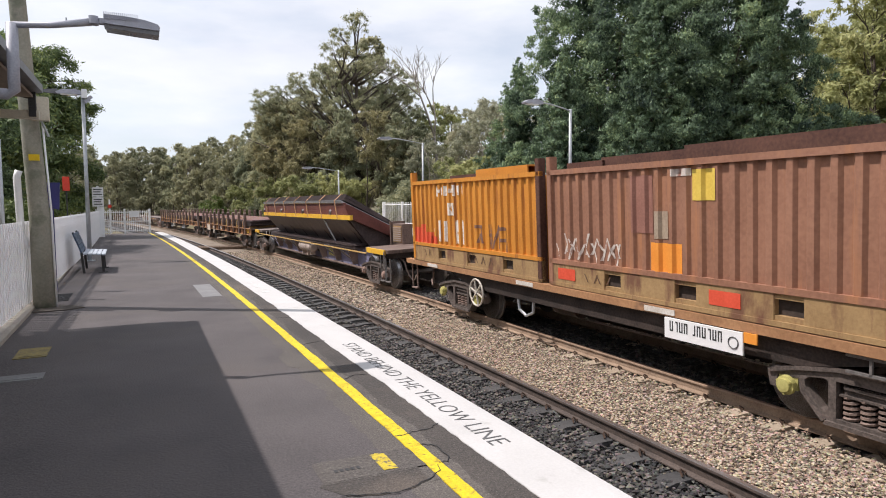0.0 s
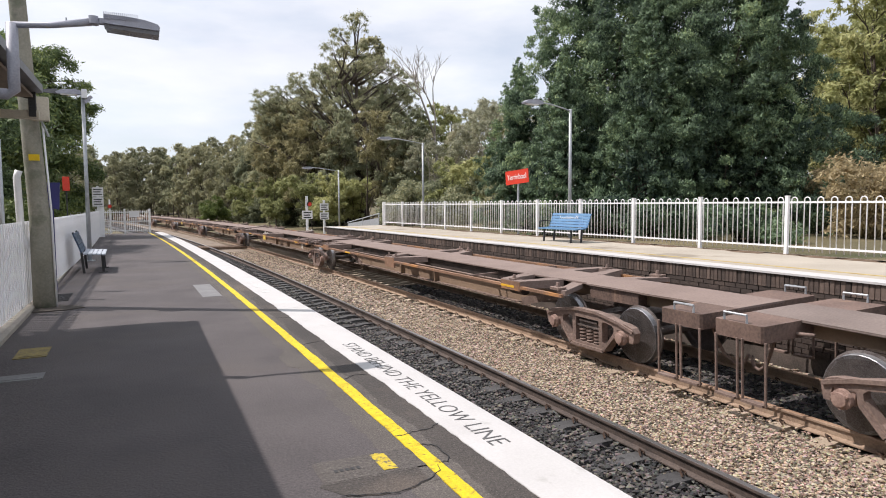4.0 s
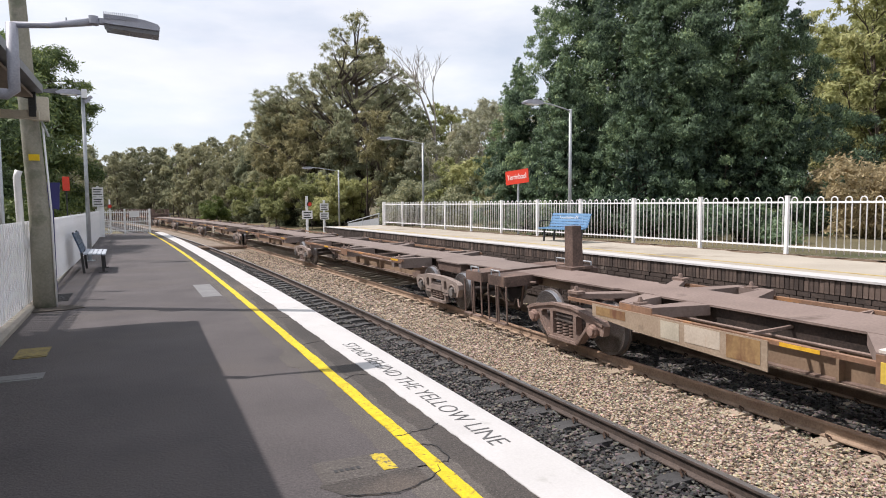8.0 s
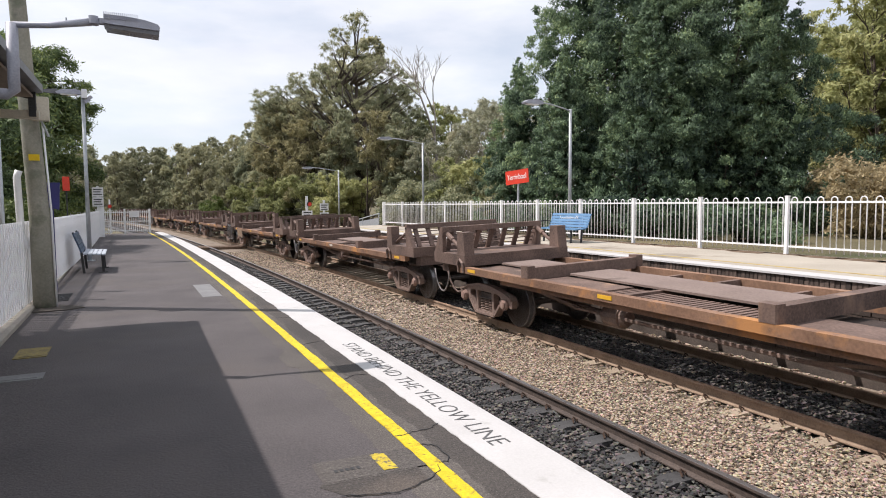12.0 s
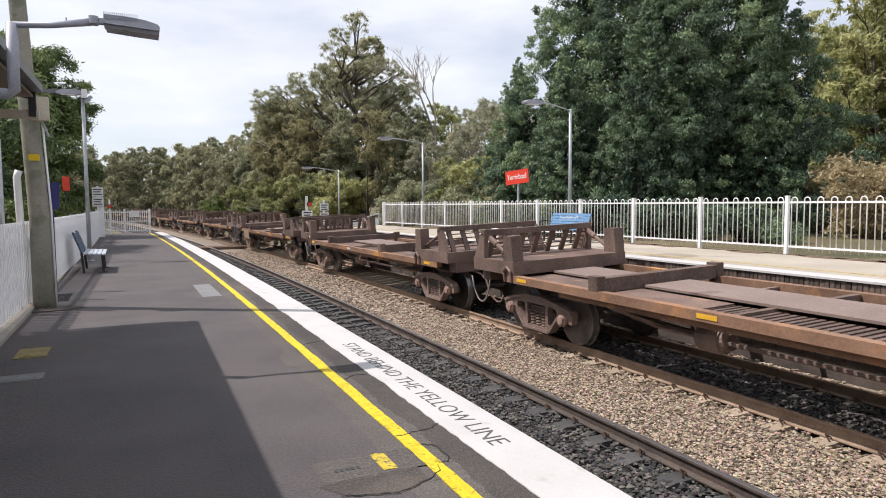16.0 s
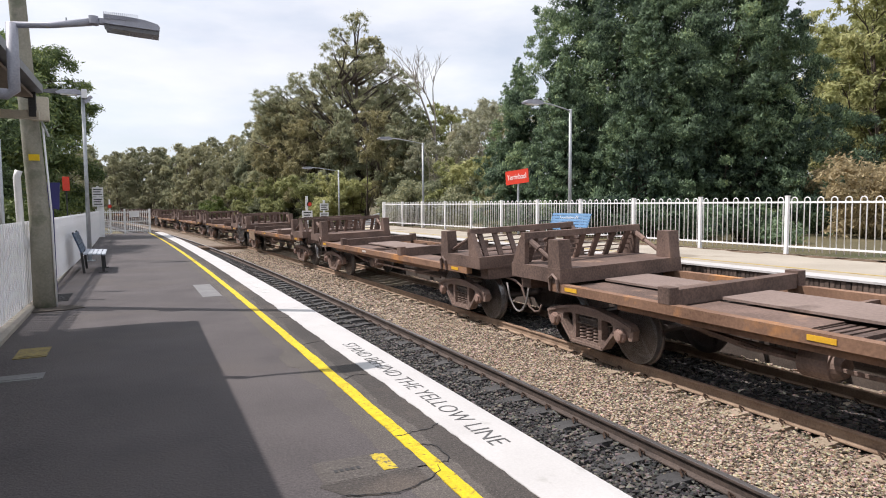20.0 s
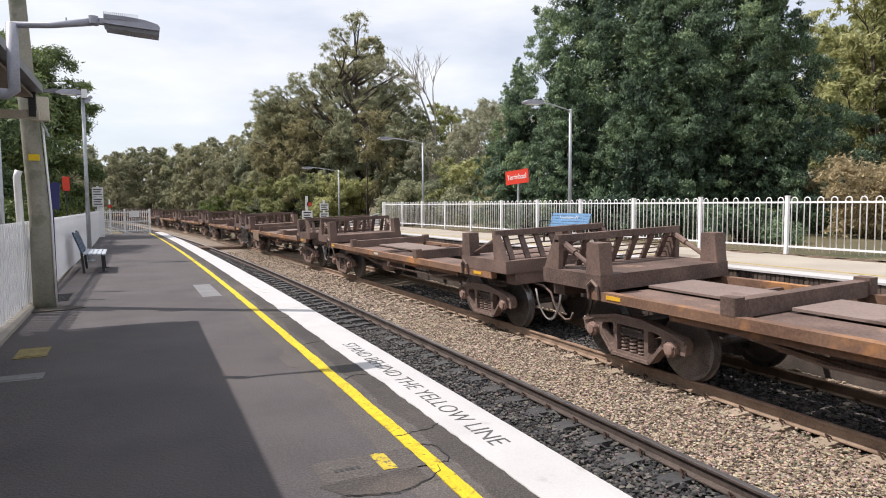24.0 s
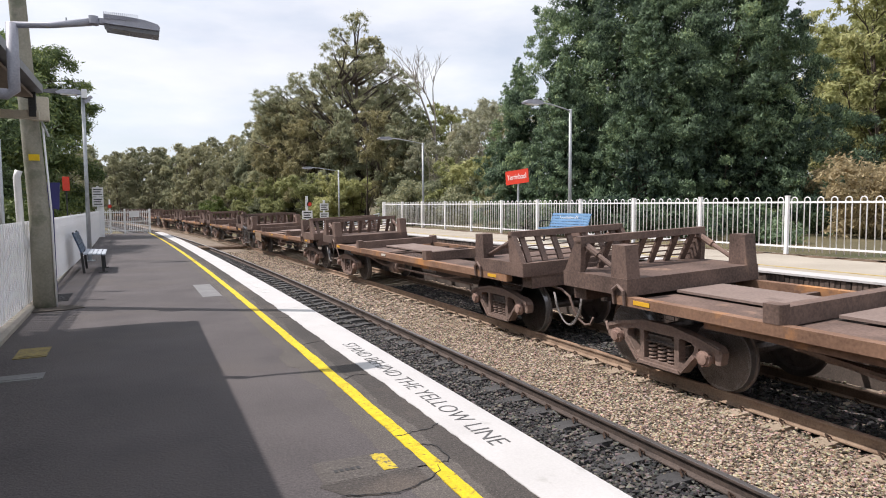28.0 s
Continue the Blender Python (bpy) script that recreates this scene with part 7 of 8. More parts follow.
def container_set():
    w = thing("container_wagon", Matrix.Identity(4), "rusty flat wagon carrying two open containers", "wagon", "container wagons")
    for k in (-1, 1):
        part("side_sill", Shape().box(min(k * 1.1, k * 1.25), max(k * 1.1, k * 1.25), -7.75, 7.75, 1.03, 1.15, 0, 0.01).prism([(-5.2, 0.98), (-4.0, 0.72), (4.0, 0.72), (5.2, 0.98), (5.2, 1.03), (-5.2, 1.03)], min(k * 1.1, k * 1.14), max(k * 1.1, k * 1.14), "x", 1), [M_wagon_rust, M_under], w)
        for yy in (-6.6, -2.2, 1.4, 5.7):
            part("label_plate", Shape().box(min(k * 1.252, k * 1.26), max(k * 1.252, k * 1.26), yy, yy + 0.6, 1.05, 1.13), M_graf_white, w, "small white plate")
        step_frame(w, k * 1.15, 7.4, 1.05, 0.7)
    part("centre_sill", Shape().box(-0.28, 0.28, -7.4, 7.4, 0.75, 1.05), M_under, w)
    part("deck", Shape().box(-1.12, 1.12, -7.75, 7.75, 1.08, 1.12), M_wagon_rust, w)
    board = part("number_board", Shape().box(-1.29, -1.262, -3.36, -2.04, 0.73, 1.02), M_sign_white, w, "white wagon number board")
    for i in range(10):
        y = -2.14 - i * 0.088 - (0.05 if i > 3 else 0)
        bar = Shape().box(-1.294, -1.2905, y - 0.062, y - 0.044, 0.84, 0.985)
        if i % 3 != 1:
            bar.box(-1.294, -1.2905, y - 0.018, y, 0.84, 0.985)
        if i % 2:
            bar.box(-1.294, -1.2905, y - 0.044, y - 0.018, 0.965, 0.985)
        else:
            bar.box(-1.294, -1.2905, y - 0.044, y - 0.018, 0.84, 0.86)
        part("text_bar", bar, M_sign_black, board)
    ring = [(-1.293, -3.22 + 0.075 * math.cos(a), 0.87 + 0.075 * math.sin(a)) for a in np.linspace(0, 2 * math.pi, 17)]
    part("round_mark", Shape().tube(ring, 0.008, 5), M_letter, board)
    part("painted_patch", Shape().box(-1.285, -1.262, -3.56, -3.37, 0.90, 1.03), M_graf_orange, w, "orange tag")
    part("ladder_bracket", Shape().box(-1.2, -1.17, -5.4, -4.6, 0.80, 0.83).box(-1.2, -1.17, -5.4, -4.6, 0.98, 1.01).box(-1.2, -1.17, -5.4, -5.37, 0.8, 1.0).box(-1.2, -1.17, -5.13, -5.10, 0.8, 1.0).box(-1.2, -1.17, -4.88, -4.85, 0.8, 1.0), M_galv_dull, w, "grey rung bracket under the sill")
    hand_wheel(w, -1.22, 3.75, 0.66, 0.30)
    part("brake_loop", Shape().tube([(-1.1, 2.2, 0.95), (-1.1, 2.15, 0.5), (-1.1, 1.9, 0.4), (-1.1, 1.65, 0.5), (-1.1, 1.6, 0.95)], 0.03, 6), M_galv, w)
    part("air_reservoir", Shape().tube([(-0.7, 0.6, 0.7), (-0.7, 1.3, 0.7)], 0.2, 14), M_under, w)
    bogie(w, 4.75, "yellow")
    bogie(w, -4.75, "yellow")
    coupler(w, 7.95)
    coupler(w, -7.95)
    ride(w, 8.95)
    x = -1.222
    a = open_container("open_container", "orange rusted open-top container loaded with steel sections", M_orange, M_tan)
    flake = surface("flaking_white_on_rust", (0.62, 0.56, 0.48), (0.8, 0.76, 0.7), 0.7, 0, 6, 40, 0, (0.3, 0.7), (0.50, 0.21, 0.03), 4.5, 0.53)
    faded = surface("faded_purple_brown_spray", (0.16, 0.08, 0.07), (0.26, 0.14, 0.09), 0.7, 0, 5, 40, 0, (0.3, 0.7), (0.48, 0.20, 0.03), 4.0, 0.54)
    red = surface("faded_red_spray", (0.62, 0.06, 0.03), (0.74, 0.13, 0.05), 0.6, 0, 3, 30, 0, (0.3, 0.7), (0.55, 0.22, 0.03), 2.5, 0.57)
    for q, z0, hh in ((2.72, 0.66, 0.44), (2.35, 0.70, 0.52), (1.98, 0.60, 0.34), (1.75, 0.56, 0.22)):
        paint(a, x, q, z0, 0.37, hh, red, "red sprayed patch")
    for yy, hh, ww in ((1.72, 0.10, 0.07), (1.36, 0.52, 0.10), (1.05, 0.50, 0.10), (0.46, 0.56, 0.10), (0.16, 0.56, 0.11)):
        paint(a, x, yy, 0.82, ww, hh, flake, "flaking white letter bar")
    for yy, ww, hh in ((1.5, 0.09, 0.26), (1.36, 0.13, 0.08), (1.24, 0.07, 0.2), (1.0, 0.12, 0.24), (0.74, 0.14, 0.1), (0.55, 0.09, 0.26), (0.32, 0.13, 0.22), (0.14, 0.08, 0.26)):
        paint(a, x, yy, 1.80, ww, hh, flake, "flaking white marks")
    paint(a, x, 0.72, 1.36, 0.34, 0.30, flake, "white square label")
    for yy, zz, ww, hh, tl in ((-0.62, 0.98, 0.34, 0.07, 0.0), (-0.78, 0.80, 0.07, 0.36, 0.06), (-0.55, 0.72, 0.07, 0.2, -0.08), (-1.12, 0.78, 0.07, 0.52, 0.02), (-1.24, 0.78, 0.06, 0.5, -0.2), (-1.46, 0.78, 0.07, 0.5, 0.02), (-1.62, 0.96, 0.3, 0.07, 0.0), (-1.60, 0.72, 0.22, 0.07, 0.0), (-1.78, 0.74, 0.08, 0.5, 0.04)):
        paint(a, x, yy, zz, ww, hh, faded, "faded purple-brown scrawl", tl)
    for i in range(7):
        paint(a, x - 0.004, -0.2 - i * 0.17, 0.24, 0.035, 0.16, M_graf_dark, "small dark scrawl", 0.09 * (-1) ** i)
    for i in range(3):
        paint(a, x - 0.004, 2.2 - i * 0.14, 0.24, 0.03, 0.16, M_graf_dark, "small dark scrawl", 0.09 * (-1) ** i)
    ride(a, 13.09, 1.166)
    b = open_container("open_container", "maroon-brown open-top container with painted-over patches", M_brown_box, M_tan)
    paint(b, x, -0.55, 1.72, 0.42, 0.42, M_graf_yellow, "faded yellow patch")
    paint(b, x, 0.15, 0.68, 0.62, 0.44, M_graf_orange, "orange patch")
    paint(b, x, 0.22, 1.16, 0.3, 0.4, M_cream_dirty, "faded buff patch")
    paint(b, x, 0.62, 1.46, 0.42, 0.86, surface("overpainted_maroon", (0.24, 0.105, 0.075), (0.33, 0.155, 0.115), 0.7, 0, 3, 30, 0), "overpainted rectangle")
    chalk = surface("thin_pale_spray", (0.50, 0.42, 0.36), (0.66, 0.60, 0.54), 0.7, 0, 6, 40, 0, (0.3, 0.7), (0.30, 0.14, 0.10), 5.0, 0.53)
    for i in range(17):
        paint(b, x, 2.72 - i * 0.10 - 0.03 * (i % 3), 0.72 + 0.07 * ((i * 7) % 5 - 2) / 2, 0.035 + 0.012 * (i % 2), 0.22 + 0.05 * (i % 4), chalk, "thin pale sprayed scrawl", 0.13 * (-1) ** i)
    for i in range(4):
        paint(b, x - 0.004, 1.9 - i * 0.16, 0.22, 0.03, 0.14, M_graf_dark, "small dark scrawl", 0.09 * (-1) ** i)
    paint(b, x, -0.15, 1.90, 0.34, 0.10, chalk, "torn white label edge")
    for yy in (2.5, -0.9):
        paint(b, x - 0.004, yy, 0.23, 0.5, 0.2, M_graf_red, "red sprayed patch")
    ride(b, 6.85, 1.166)
    for i, (u, y, z, ln, hh, ww) in enumerate(((14.5, -0.3, 3.2, 1.5, 0.15, 0.3), (12.4, -0.45, 3.21, 2.2, 0.22, 0.4), (10.3, 0.2, 3.21, 1.1, 0.2, 0.4), (8.75, 0.3, 3.2, 2.2, 0.26, 0.5), (5.1, 0.1, 3.2, 4.9, 0.30, 0.7))):
        t = thing("steel_channel", Matrix.Identity(4), "rusty hollow steel section lying on an open container", "steel section", "steel sections")
        hw = ww / 2
        part("section", Shape().box(-hw, hw, -ln / 2, ln / 2, hh - 0.03, hh).box(-hw, -hw + 0.03, -ln / 2, ln / 2, 0, hh - 0.03).box(hw - 0.03, hw, -ln / 2, ln / 2, 0, hh - 0.03).box(-hw + 0.03, hw - 0.03, -ln / 2 + 0.2, ln / 2, 0, 0.03), M_tube if i != 1 else M_orange, t)
        ride(t, u, z)
        t["side"] = y
    return w


def trestle_set():
    """Blue-grey well wagon with wide steel plates carried on a slant."""
    w = thing("plate_wagon", Matrix.Identity(4), "dirty blue-grey well wagon with a slanted plate cradle", "wagon")
    for k in (-1, 1):
        x0, x1 = (0.62, 0.65) if k > 0 else (-0.65, -0.62)
        part("side_girder", Shape().prism([(-7.0, 0.84), (-5.75, 0.39), (7.6, 0.39), (8.9, 0.84), (8.9, 1.05), (-7.0, 1.05)], x0, x1, "x"), M_blue_grey, w)
        part("bottom_flange", Shape().box(min(k * 0.58, k * 0.86), max(k * 0.58, k * 0.86), -5.75, 7.6, 0.36, 0.389), M_bogie, w)
        part("handrail", Shape().box(min(k * 1.16, k * 1.21), max(k * 1.16, k * 1.21), -7.3, 10.1, 1.03, 1.065), M_strap_yellow, w, "thin worn yellow edge strip")
        for n in range(7):
            yy = -4.93 + 1.94 * n
            part("stiffener", Shape().prism([(0.651, 0.46), (0.84, 0.46), (1.0, 0.92), (1.0, 1.03), (0.651, 1.03)] if k > 0 else [(-0.651, 1.03), (-1.0, 1.03), (-1.0, 0.92), (-0.84, 0.46), (-0.651, 0.46)], yy - 0.02, yy + 0.02, "y"), M_bogie, w)
            part("tie_bar", Shape().bar((k * 0.65, yy + 0.5, 1.02), (k * 1.17, yy + 0.5, 1.06), 0.04, 0.04), M_galv if n % 2 else M_under, w)
            part("diagonal", Shape().bar((k * 0.66, yy + 0.15, 0.5), (k * 1.0, yy + 1.2, 0.98), 0.04, 0.05), M_under, w)
        for y0, y1, q in ((-8.9, -7.38, -8.72), (10.1, 11.25, 11.05)):
            part("corner_plate", Shape().box(min(k * 1.14, k * 1.2), max(k * 1.14, k * 1.2), y0, y1, 1.09, 1.245, 0, 0.01), M_beam_yellow, w, "yellow corner plate")
            step_frame(w, k * 1.17, q, 1.1, 0.82, M_galv_dull)
            step_frame(w, k * 1.17, q + (0.5 if q > 0 else -0.42), 1.0, 0.72, M_galv_dull)
            part("grab_iron", Shape().tube([(k * 1.2, q - 0.2, 1.2), (k * 1.23, q - 0.2, 0.95), (k * 1.23, q - 0.2, 0.7)], 0.018, 6), M_galv_dull, w)
    part("number_panel", Shape().box(-0.658, -0.652, -2.65, -1.4, 0.56, 0.84), M_axle_cap, w, "faded yellow panel on the girder")
    part("centre_sill", Shape().box(-0.35, 0.35, -9.0, 11.2, 0.7, 1.0), M_under, w)
    part("deck", Shape().box(-0.6, 0.6, -7.1, 9.6, 1.0, 1.05), M_under, w)
    for y0, y1 in ((-9.05, -7.12), (9.62, 11.3)):
        part("end_deck", Shape().box(-1.138, 1.138, y0, y1, 1.13, 1.24, 0, 0.01), M_wagon if y0 < 0 else M_grey_deck, w, "dusty grey-brown end deck")
        part("end_box", Shape().box(-0.9, 0.9, y0 + 0.1, y1 - 0.1, 0.95, 1.13), M_under, w)
    for y, c in ((-7.8, -9.5), (9.8, 11.7)):
        bogie(w, y, "dark")
        coupler(w, c)
    post = part("end_post", Shape().box(0.12, 0.5, -7.36, -6.5, 1.24, 1.92, 0, 0.02).box(0.05, 0.6, -6.5, -6.42, 1.06, 2.0), M_wagon, w, "brown upright end block")
    panel = part("panel", Shape().box(0.105, 0.119, -7.3, -6.58, 1.3, 1.86), M_tan, post, "tan slatted panel")
    for q in range(7):
        part("slat", Shape().box(0.09, 0.104, -7.28, -6.6, 1.34 + 0.072 * q, 1.375 + 0.072 * q), M_panel_dusty, panel)
    stand = part("brake_stand", Shape().box(0.15, 0.5, 10.55, 10.9, 1.24, 1.62, 0, 0.03).box(0.05, 0.6, 10.4, 11.0, 1.62, 1.98, 0, 0.05), M_bogie_dark, w, "dark brake stand on the end deck")
    ring = [(0.0, 11.12 + 0.25 * math.cos(a), 1.9 + 0.25 * math.sin(a)) for a in np.linspace(0, 2 * math.pi, 21)]
    part("stand_wheel", Shape().tube(ring, 0.02, 6).bar((0, 10.88, 1.9), (0, 11.36, 1.9), 0.02, 0.03).bar((0, 11.12, 1.66), (0, 11.12, 2.14), 0.02, 0.03), M_panel_dusty, stand, "pale brake wheel")
    part("hose", Shape().tube([(0.2, 10.5, 1.5), (-0.2, 10.0, 1.28), (-0.7, 9.6, 1.2), (-0.8, 9.2, 1.0)], 0.02, 6), M_galv_dull, w, smooth=True)
    part("hose", Shape().tube([(-0.9, 9.5, 1.15), (-0.95, 9.3, 0.98), (-0.8, 9.0, 0.95), (-0.7, 8.6, 1.02)], 0.022, 6), M_galv_dull, w, smooth=True)
    part("brake_cylinder", Shape().tube([(-1.02, -0.5, 0.84), (-1.02, -0.42, 0.84), (-1.02, 1.32, 0.84), (-1.02, 1.4, 0.84)], [0.12, 0.2, 0.2, 0.12], 20).box(-1.12, -0.92, 1.0, 1.1, 0.48, 0.68).box(-1.12, -0.92, 0.2, 0.3, 0.48, 0.68).box(-1.12, -0.92, -0.3, -0.2, 0.52, 0.68), M_panel_dusty, w, "dusty pale air tank")
    for i in range(7):
        y = -5.0 + i * 1.85
        part("cradle_frame", Shape().bar((-1.12, y, 2.1), (0.9, y, 1.12), 0.12, 0.12).bar((-1.05, y, 2.05), (-0.35, y, 1.05), 0.12, 0.1), M_plate_dark, w)
    ride(w, 27.35)
    load = thing("steel_plates", Matrix.Identity(4), "stack of maroon wide steel plates strapped on a slant", "steel plates", "steel plate loads")
    r = random.Random(3)
    o = 0.0
    for i in range(15):
        thin = 6 <= i <= 10
        t = 0.018 if thin else (0.088 if i < 6 else 0.05)
        j = (0.012 * i if i < 6 else -0.02 + r.uniform(-0.02, 0.03) if thin else 0.08 + 0.05 * (i - 10)) + r.uniform(0, 0.006)
        mt = M_plate_edge if i < 6 else (M_silver if thin else M_plate_dark)
        front = -6.95 + 1.25 * o + r.uniform(-0.04, 0.04)
        part("plate", Shape().prism([(-1.27 + j, 2.2 + o), (1.1, 1.05 + o * 0.8), (1.1, 1.05 + (o + t) * 0.8), (-1.27 + j, 2.2 + o + t * 0.96)], front, 6.9 + r.uniform(0, 0.12), "y"), mt, load)
        o += t
    part("side_beam", Shape().box(-1.31, -1.2, -7.2, 6.85, 2.12, 2.28, 0, 0.01), M_beam_yellow, load, "worn yellow edge beam")
    part("backing_plate", Shape().prism([(-1.2, 2.12), (-0.35, 1.06), (-0.30, 1.06), (-1.12, 2.12)], -6.5, 6.8, "y"), M_plate_dark, load, "dark backing plate")
    part("end_plate", Shape().prism([(-1.22, 2.2), (-0.4, 1.06), (1.05, 1.06), (1.1, 1.1)], -6.72, -6.68, "y"), M_plate_dark, load, "dark end gusset")
    for i in range(6):
        part("low_plate", Shape().box(-0.95 + 0.03 * (i % 3), 0.9, -6.6 + 0.12 * (i % 4), 7.0 + 0.1 * (i % 3), 1.052 + i * 0.03, 1.075 + i * 0.03), M_plate_dark, load, "dark flat plate")
    for i in range(7):
        y = -5.75 + i * 1.95
        part("strap", Shape().bar((-1.318, y - 0.1, 2.12), (-1.31, y + 0.18, 2.8), 0.016, 0.06, 0, (0, 1, 0)).bar((-1.31, y + 0.18, 2.8), (-1.02, y + 0.2, 3.03), 0.016, 0.07, 0, (0, 1, 0)).bar((-1.02, y + 0.2, 3.035), (-0.5, y + 0.2, 2.72), 0.07, 0.016), M_strap, load, "orange-brown strap")
        if i % 2 == 0:
            part("chock", Shape().tube([(-1.24, y + 0.9, 2.36), (-1.3, y + 0.9, 2.36)], [0.13, 0.09], 10), M_plate_dark, load)
    part("chain", Shape().bar((-1.16, -3.6, 2.1), (-0.75, -3.9, 1.1), 0.03, 0.05), M_galv, load, "grey lashing")
    ride(load, 28.35)


def stanchion_wagon(u, length, seed, label, y0, step, n, wheel_y, long_steps=(), more=()):
    w = thing("plate_wagon", Matrix.Identity(4), label, "wagon", "stanchion wagons")
    h = length / 2
    nose = h - (1.0 if seed == 1 else 0.4)
    r = random.Random(seed)
    for k in (-1, 1):
        part("side_sill", Shape().prism([(k * x, z) for x, z in ((1.21, 0.86), (1.35, 0.86), (1.35, 0.895), (1.25, 0.895), (1.25, 1.22), (1.37, 1.22), (1.37, 1.255), (1.21, 1.255))], -nose, h - 0.4, "y"), M_wagon_rust, w, "orange-rust channel sill")
        for y in [y0 + i * step for i in range(n)] + list(more):
            part("stanchion", Shape().box(min(k * 1.230, k * 1.380), max(k * 1.230, k * 1.380), y - 0.09, y + 0.09, 0.9, 2.12, 0, 0.012).prism([(y - 0.09, 2.12), (y + 0.09, 2.12), (y + 0.05, 2.2), (y - 0.09, 2.16)], min(k * 1.230, k * 1.380), max(k * 1.230, k * 1.380), "x"), M_wagon, w, "brown steel stanchion")
            part("rib", Shape().box(min(k * 1.250, k * 1.330), max(k * 1.250, k * 1.330), y + 0.8, y + 0.84, 0.895, 1.22) if abs(y + 0.8) < h - 0.5 else Shape().box(min(k * 1.250, k * 1.330), max(k * 1.250, k * 1.330), y - 0.7, y - 0.66, 0.895, 1.22), M_wagon_rust, w)
        for yy in (0.5 - nose, h - 1.8, 0.4):
            part("label_plate", Shape().box(min(k * 1.255, k * 1.270), max(k * 1.255, k * 1.270), yy, yy + 0.7, 0.97, 1.18), M_graf_white if yy > 0 else M_beam_yellow, w, "painted plate")
        for e in (-1, 1):
            step_frame(w, k * 1.270, h - 0.75 if e > 0 else 0.35 - nose, 0.95, 0.6, M_galv_dull)
    part("centre_sill", Shape().box(-0.3, 0.3, -h + 0.3, h - 0.3, 0.75, 1.15), M_under, w)
    part("deck", Shape().box(-1.21, 1.21, -nose, h - 0.4, 1.18, 1.24), M_wagon, w)
    hand_wheel(w, -1.33, wheel_y, 0.82, 0.27)
    if seed == 1:
        part("side_panel", Shape().prism([(4.66, 0.72), (5.92, 0.78), (5.92, 1.2), (4.66, 1.2)], -1.415, -1.385, "x"), M_panel_pale, w, "pale rust-streaked side panel")
    for q in long_steps:
        part("long_step", Shape().bar((-1.29, q - 0.7, 0.92), (-1.29, q - 0.7, 0.48), 0.05, 0.05).bar((-1.29, q + 0.7, 0.92), (-1.29, q + 0.7, 0.48), 0.05, 0.05).bar((-1.29, q - 0.72, 0.48), (-1.29, q + 0.72, 0.48), 0.08, 0.05).bar((-1.29, q, 0.92), (-1.29, q, 0.48), 0.04, 0.04), M_galv, w)
    part("air_reservoir", Shape().tube([(-0.8, -0.5, 0.66), (-0.8, 0.9, 0.66)], 0.2, 14), M_under, w)
    part("truss_rod", Shape().bar((-1.0, -4, 0.8), (-1.0, -2.5, 0.55), 0.05, 0.05).bar((-1.0, -2.5, 0.55), (-1.0, 2.5, 0.55), 0.05, 0.05).bar((-1.0, 2.5, 0.55), (-1.0, 4, 0.8), 0.05, 0.05), M_bogie, w)
    for e in (-1, 1):
        bogie(w, {(1, -1): -6.35, (1, 1): 7.4, (2, -1): -9.7, (2, 1): 9.0}[(seed, e)], "dark")
        coupler(w, e * (h - 0.1))
    ride(w, u)
    load = thing("steel_plates", Matrix.Identity(4), "flat stack of dark steel plates with red-oxide tops under straps", "steel plates", "steel plate loads")
    z = 1.38
    for i, y in enumerate(np.linspace(-h + 1.6, h - 1.6, 6)):
        part("dunnage", Shape().box(-1.18, 1.18, y - 0.06, y + 0.06, 1.245, z), M_tan, load)
    for i in range(5):
        t = 0.06 + 0.02 * (i % 2)
        j = r.uniform(-0.04, 0.04)
        part("plate", Shape().box(-1.17 + j, 1.17 + j, -h + 0.9 + r.uniform(0, 0.5), h - 0.9 - r.uniform(0, 0.5), z, z + t - 0.012), M_plate_dark, load, "dark mill plate")
        z += t
    cuts = np.linspace(-h + 1.0, h - 1.1, 5)
    for a, b in zip(cuts[:-1], cuts[1:]):
        part("top_plate", Shape().box(-1.16, 1.16, a + 0.01, b - 0.01, z, z + 0.025), M_plate_red, load, "matt red-oxide plate")
    for i in range(n - 1):
        y = y0 + (i + 0.42) * step
        arc = [(-1.34, y - 0.14, 1.24), (-1.34, y - 0.12, 1.5), (-1.29, y - 0.05, z - 0.02), (-1.18, y + 0.0, z + 0.045), (-0.9, y + 0.02, z + 0.05)]
        strap = Shape()
        for p, q in zip(arc[:-1], arc[1:]):
            strap.bar(p, q, 0.018, 0.09, 0, (0, 1, 0))
        strap.bar((-0.92, y + 0.02, z + 0.036), (1.08, y + 0.25, z + 0.036), 0.03, 0.012)
        strap.box(-1.37, -1.28, y - 0.22, y - 0.06, 1.256, 1.37, 0, 0.02)
        part("strap", strap, M_strap_yellow if i % 2 else M_strap, load, "slack webbing strap with a ratchet")
    ride(load, u)


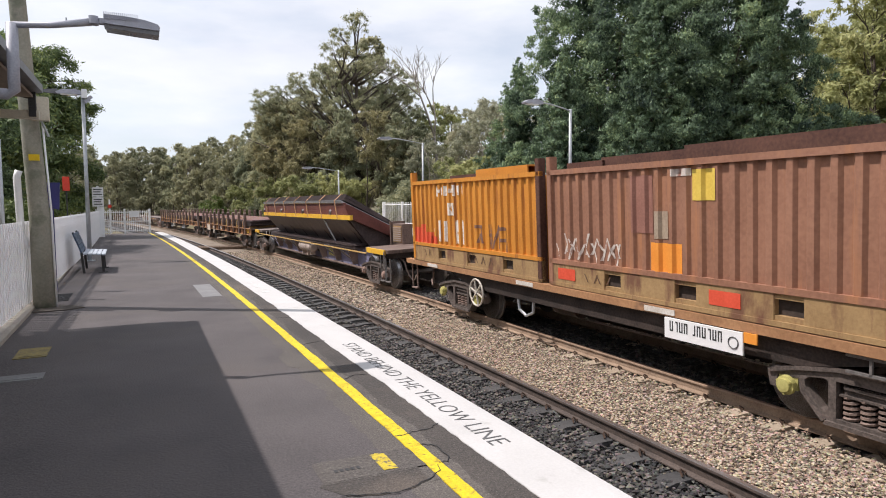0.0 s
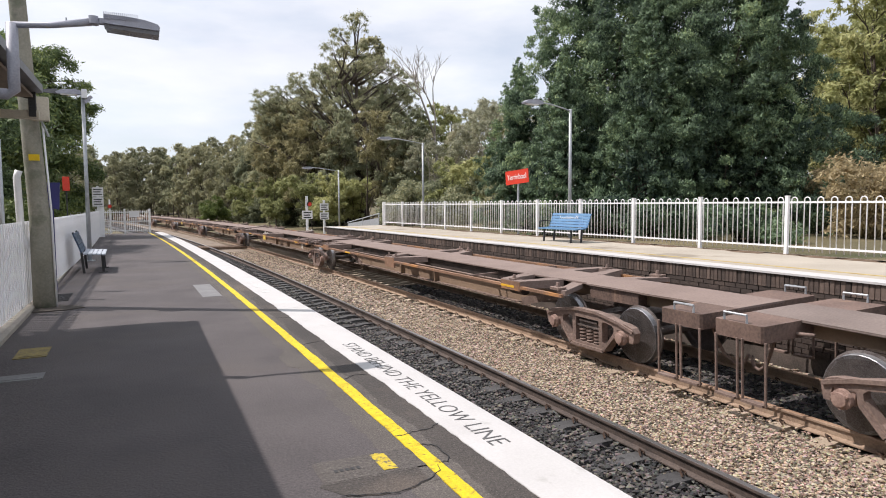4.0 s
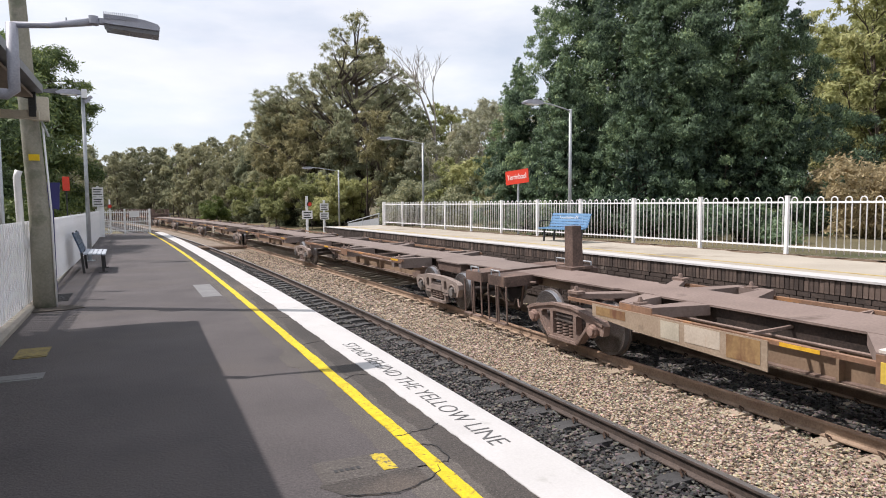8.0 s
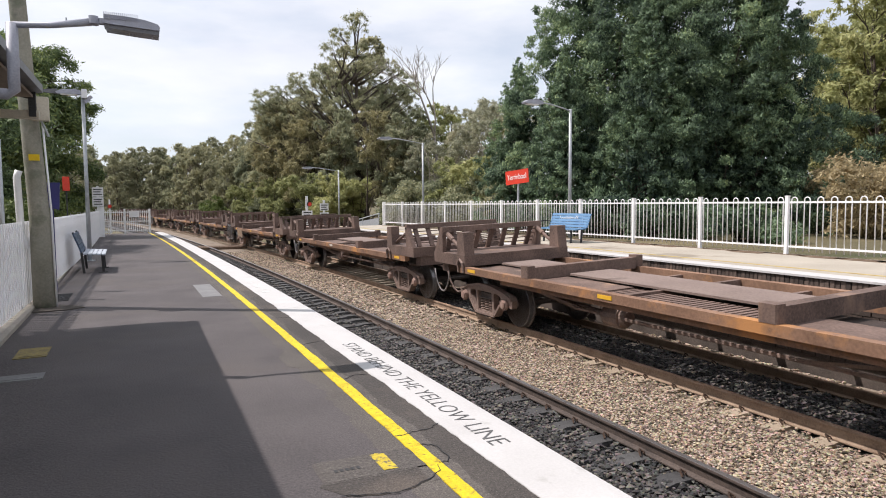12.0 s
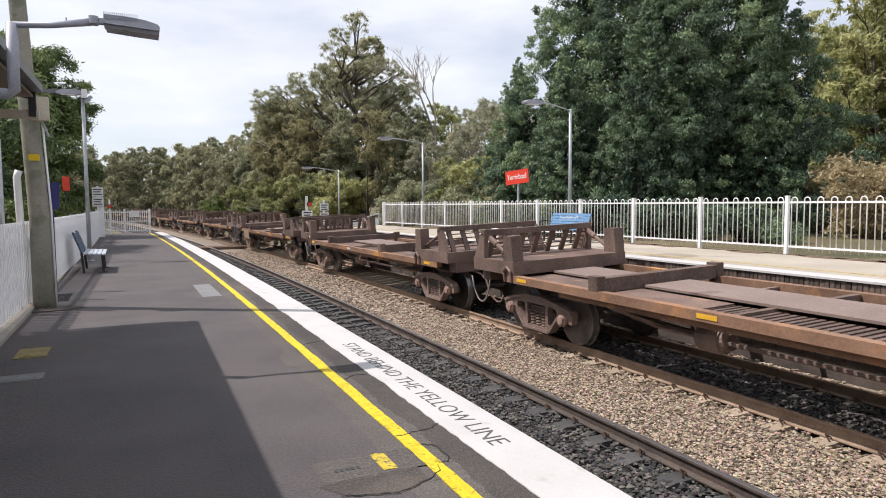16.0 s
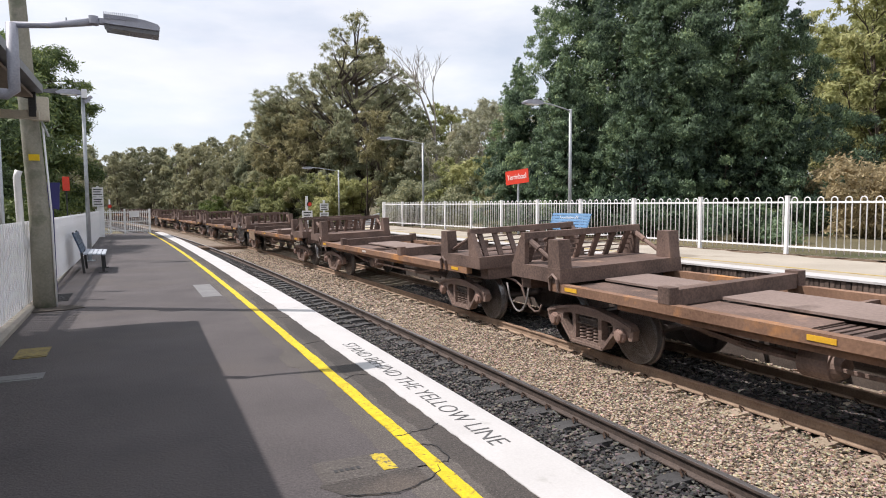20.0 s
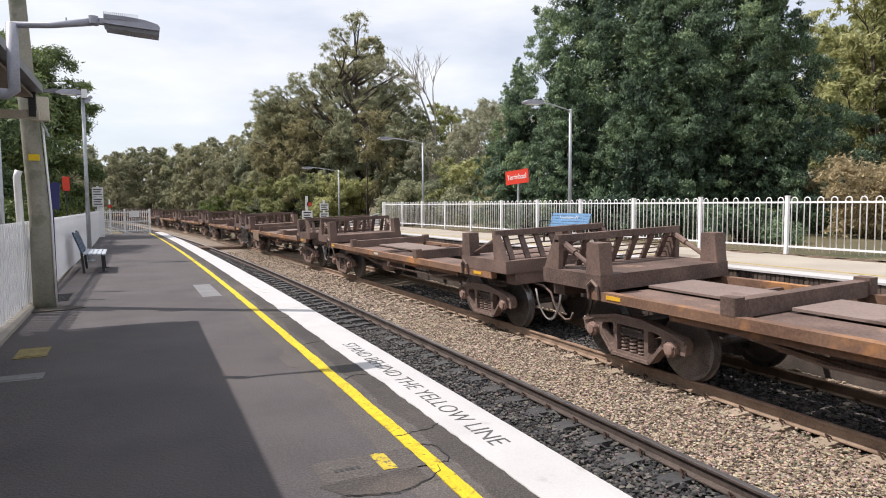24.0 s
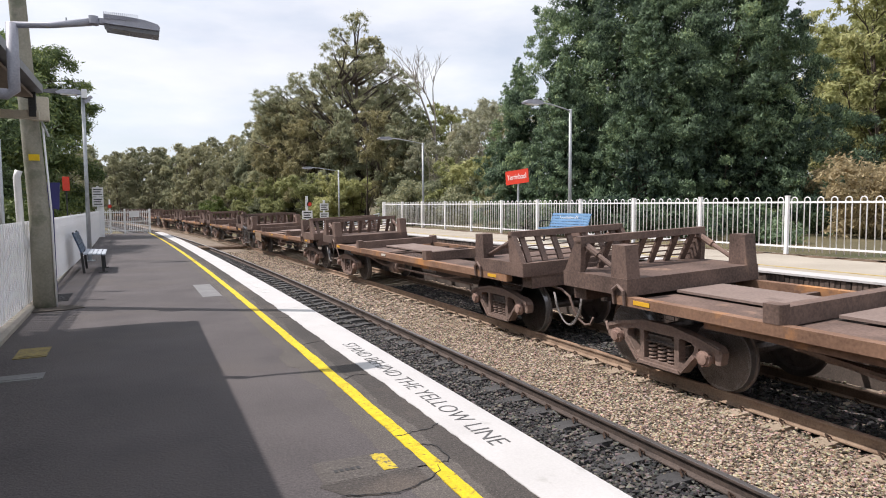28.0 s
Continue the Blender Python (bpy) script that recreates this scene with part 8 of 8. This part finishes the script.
def train():
    container_set()
    trestle_set()
    stanchion_wagon(48.2, 20.0, 1, "rusty stanchion wagon carrying flat steel plates", -7.9, 1.8, 10, 3.4)
    stanchion_wagon(71.4, 25.0, 2, "long rusty stanchion wagon carrying flat steel plates", -9.56, 1.81, 13, 2.2, (-3.7, 3.7), (-11.95,))
    empty = "empty brown skeletal container wagon"
    one = skeletal(empty, 13.2, True, True, (True, True), M_grey_deck, 1.08)
    hand_wheel(one, -1.32, 4.6, 0.82, 0.27)
    part("air_reservoir", Shape().tube([(-0.8, 2.2, 0.75), (-0.8, 3.7, 0.75)], 0.2, 14), M_tube, one, "rusty air tank")
    ride(one, 93.4)
    packs = ([105.3, 123.0, 140.5, 157.0, 173.6, 189.8, 202.1], [207.5, 221.7, 237.8, 253.9, 270.2, 284.5])
    for b in packs:
        for i in range(len(b) - 1):
            first, last = i == 0, i == len(b) - 2
            grey = b is packs[1]
            p = skeletal(empty, along(b[i + 1]) - along(b[i]), first, True, (first, last), M_grey_deck if grey else M_deck, 1.09 if grey else 1.02, "cast" if grey else "plain", 1.02 if grey else 0.92, 0 if grey else i % 2)
            if grey and i in (2, 4):
                hand_wheel(p, -1.33, (-0.75, 0.4)[i == 4], 0.80, 0.27)
                step_frame(p, -1.3, (0.05, 1.2)[i == 4], 1.05, 0.75)
            if last and not grey:
                panel = part("side_panel", Shape().prism([(1.6, 0.62), (3.7, 0.70), (4.9, 0.80), (4.9, 1.0), (1.6, 1.0)], -1.328, -1.316, "x"), M_cream_dirty, p, "tan side panel with daubed paint")
                for y0, y1, z0, z1, mt in ((1.7, 2.2, 0.68, 0.98, M_tan), (2.3, 2.9, 0.74, 0.98, M_panel_pale), (3.0, 3.35, 0.72, 0.97, M_cream), (4.1, 4.8, 0.83, 0.97, M_tan)):
                    part("painted_patch", Shape().box(-1.333, -1.329, y0, y1, z0, z1), mt, panel, "daubed paint patch")
            ride(p, (b[i] + b[i + 1]) / 2)
    note = "empty brown steel-carrying wagon with raked end bulkheads"
    three = [coil_wagon(note, (-1,)), coil_wagon(note), coil_wagon(note, (1,))]
    for i in range(34):
        ob = three[i] if i < 3 else copy_thing(three[i % 3], Matrix.Identity(4))
        ride(ob, 287.3 + 7.75 + 15.475 * i)
    post = thing("loose_stanchion", Matrix.Identity(4), "single brown bin post standing on an empty wagon", "stanchion")
    part("post_body", Shape().prism([(-0.15, 0), (0.15, 0), (0.10, 0.95), (-0.13, 0.95)], -0.14, 0.14, "y").box(-0.3, 0.3, -0.3, 0.3, 0, 0.06, 0, 0.02), M_wagon, post)
    ride(post, 204.1, 1.12)
    post["side"] = 0.75


def run(t):
    """How far the train has come after t seconds."""
    return along(24.15 * t - 0.015 * t * t)


# the track leans into its curve, about the near rail
LEAN = Matrix.Translation((-0.7525, 0, 0)) @ Matrix.Rotation(-CANT, 4, "Y") @ Matrix.Translation((0.7525, 0, 0))


def motions():
    for ob, u, z in moving:
        side = ob.get("side", 0.0)
        rows = [(t, station(u - run(t), TRACK_2, RAIL_Z) @ LEAN @ Matrix.Translation((side, 0, z))) for t in [0.5 * i for i in range(57)]]
        walk(ob, rows)
        for b in ob.children:
            if not b.name.startswith("bogie"):
                continue
            for ws in b.children:
                if not ws.name.startswith("wheelset"):
                    continue
                q = ws.matrix_basis.translation.copy()
                # it turns on screen while within 45 m; a step is kept under a quarter turn
                fs = [f for f in range(0, 841) if -3 < u + b.location.y - run(f / 30) < 45]
                if not fs:
                    continue
                spin = [(f / 30, pose(*q, 86.0 * (i + 1))) for i, f in enumerate(fs)]
                if fs[0] > 0:
                    spin.insert(0, (0.0, pose(*q)))
                if fs[-1] < 840:
                    spin.append((28.0, spin[-1][1]))
                walk(ws, spin)


# ---- build ----
ground()
tracks()
platform_near()
platform_far()
shelter()
furniture()
red_notice()
trees()
train()
motions()
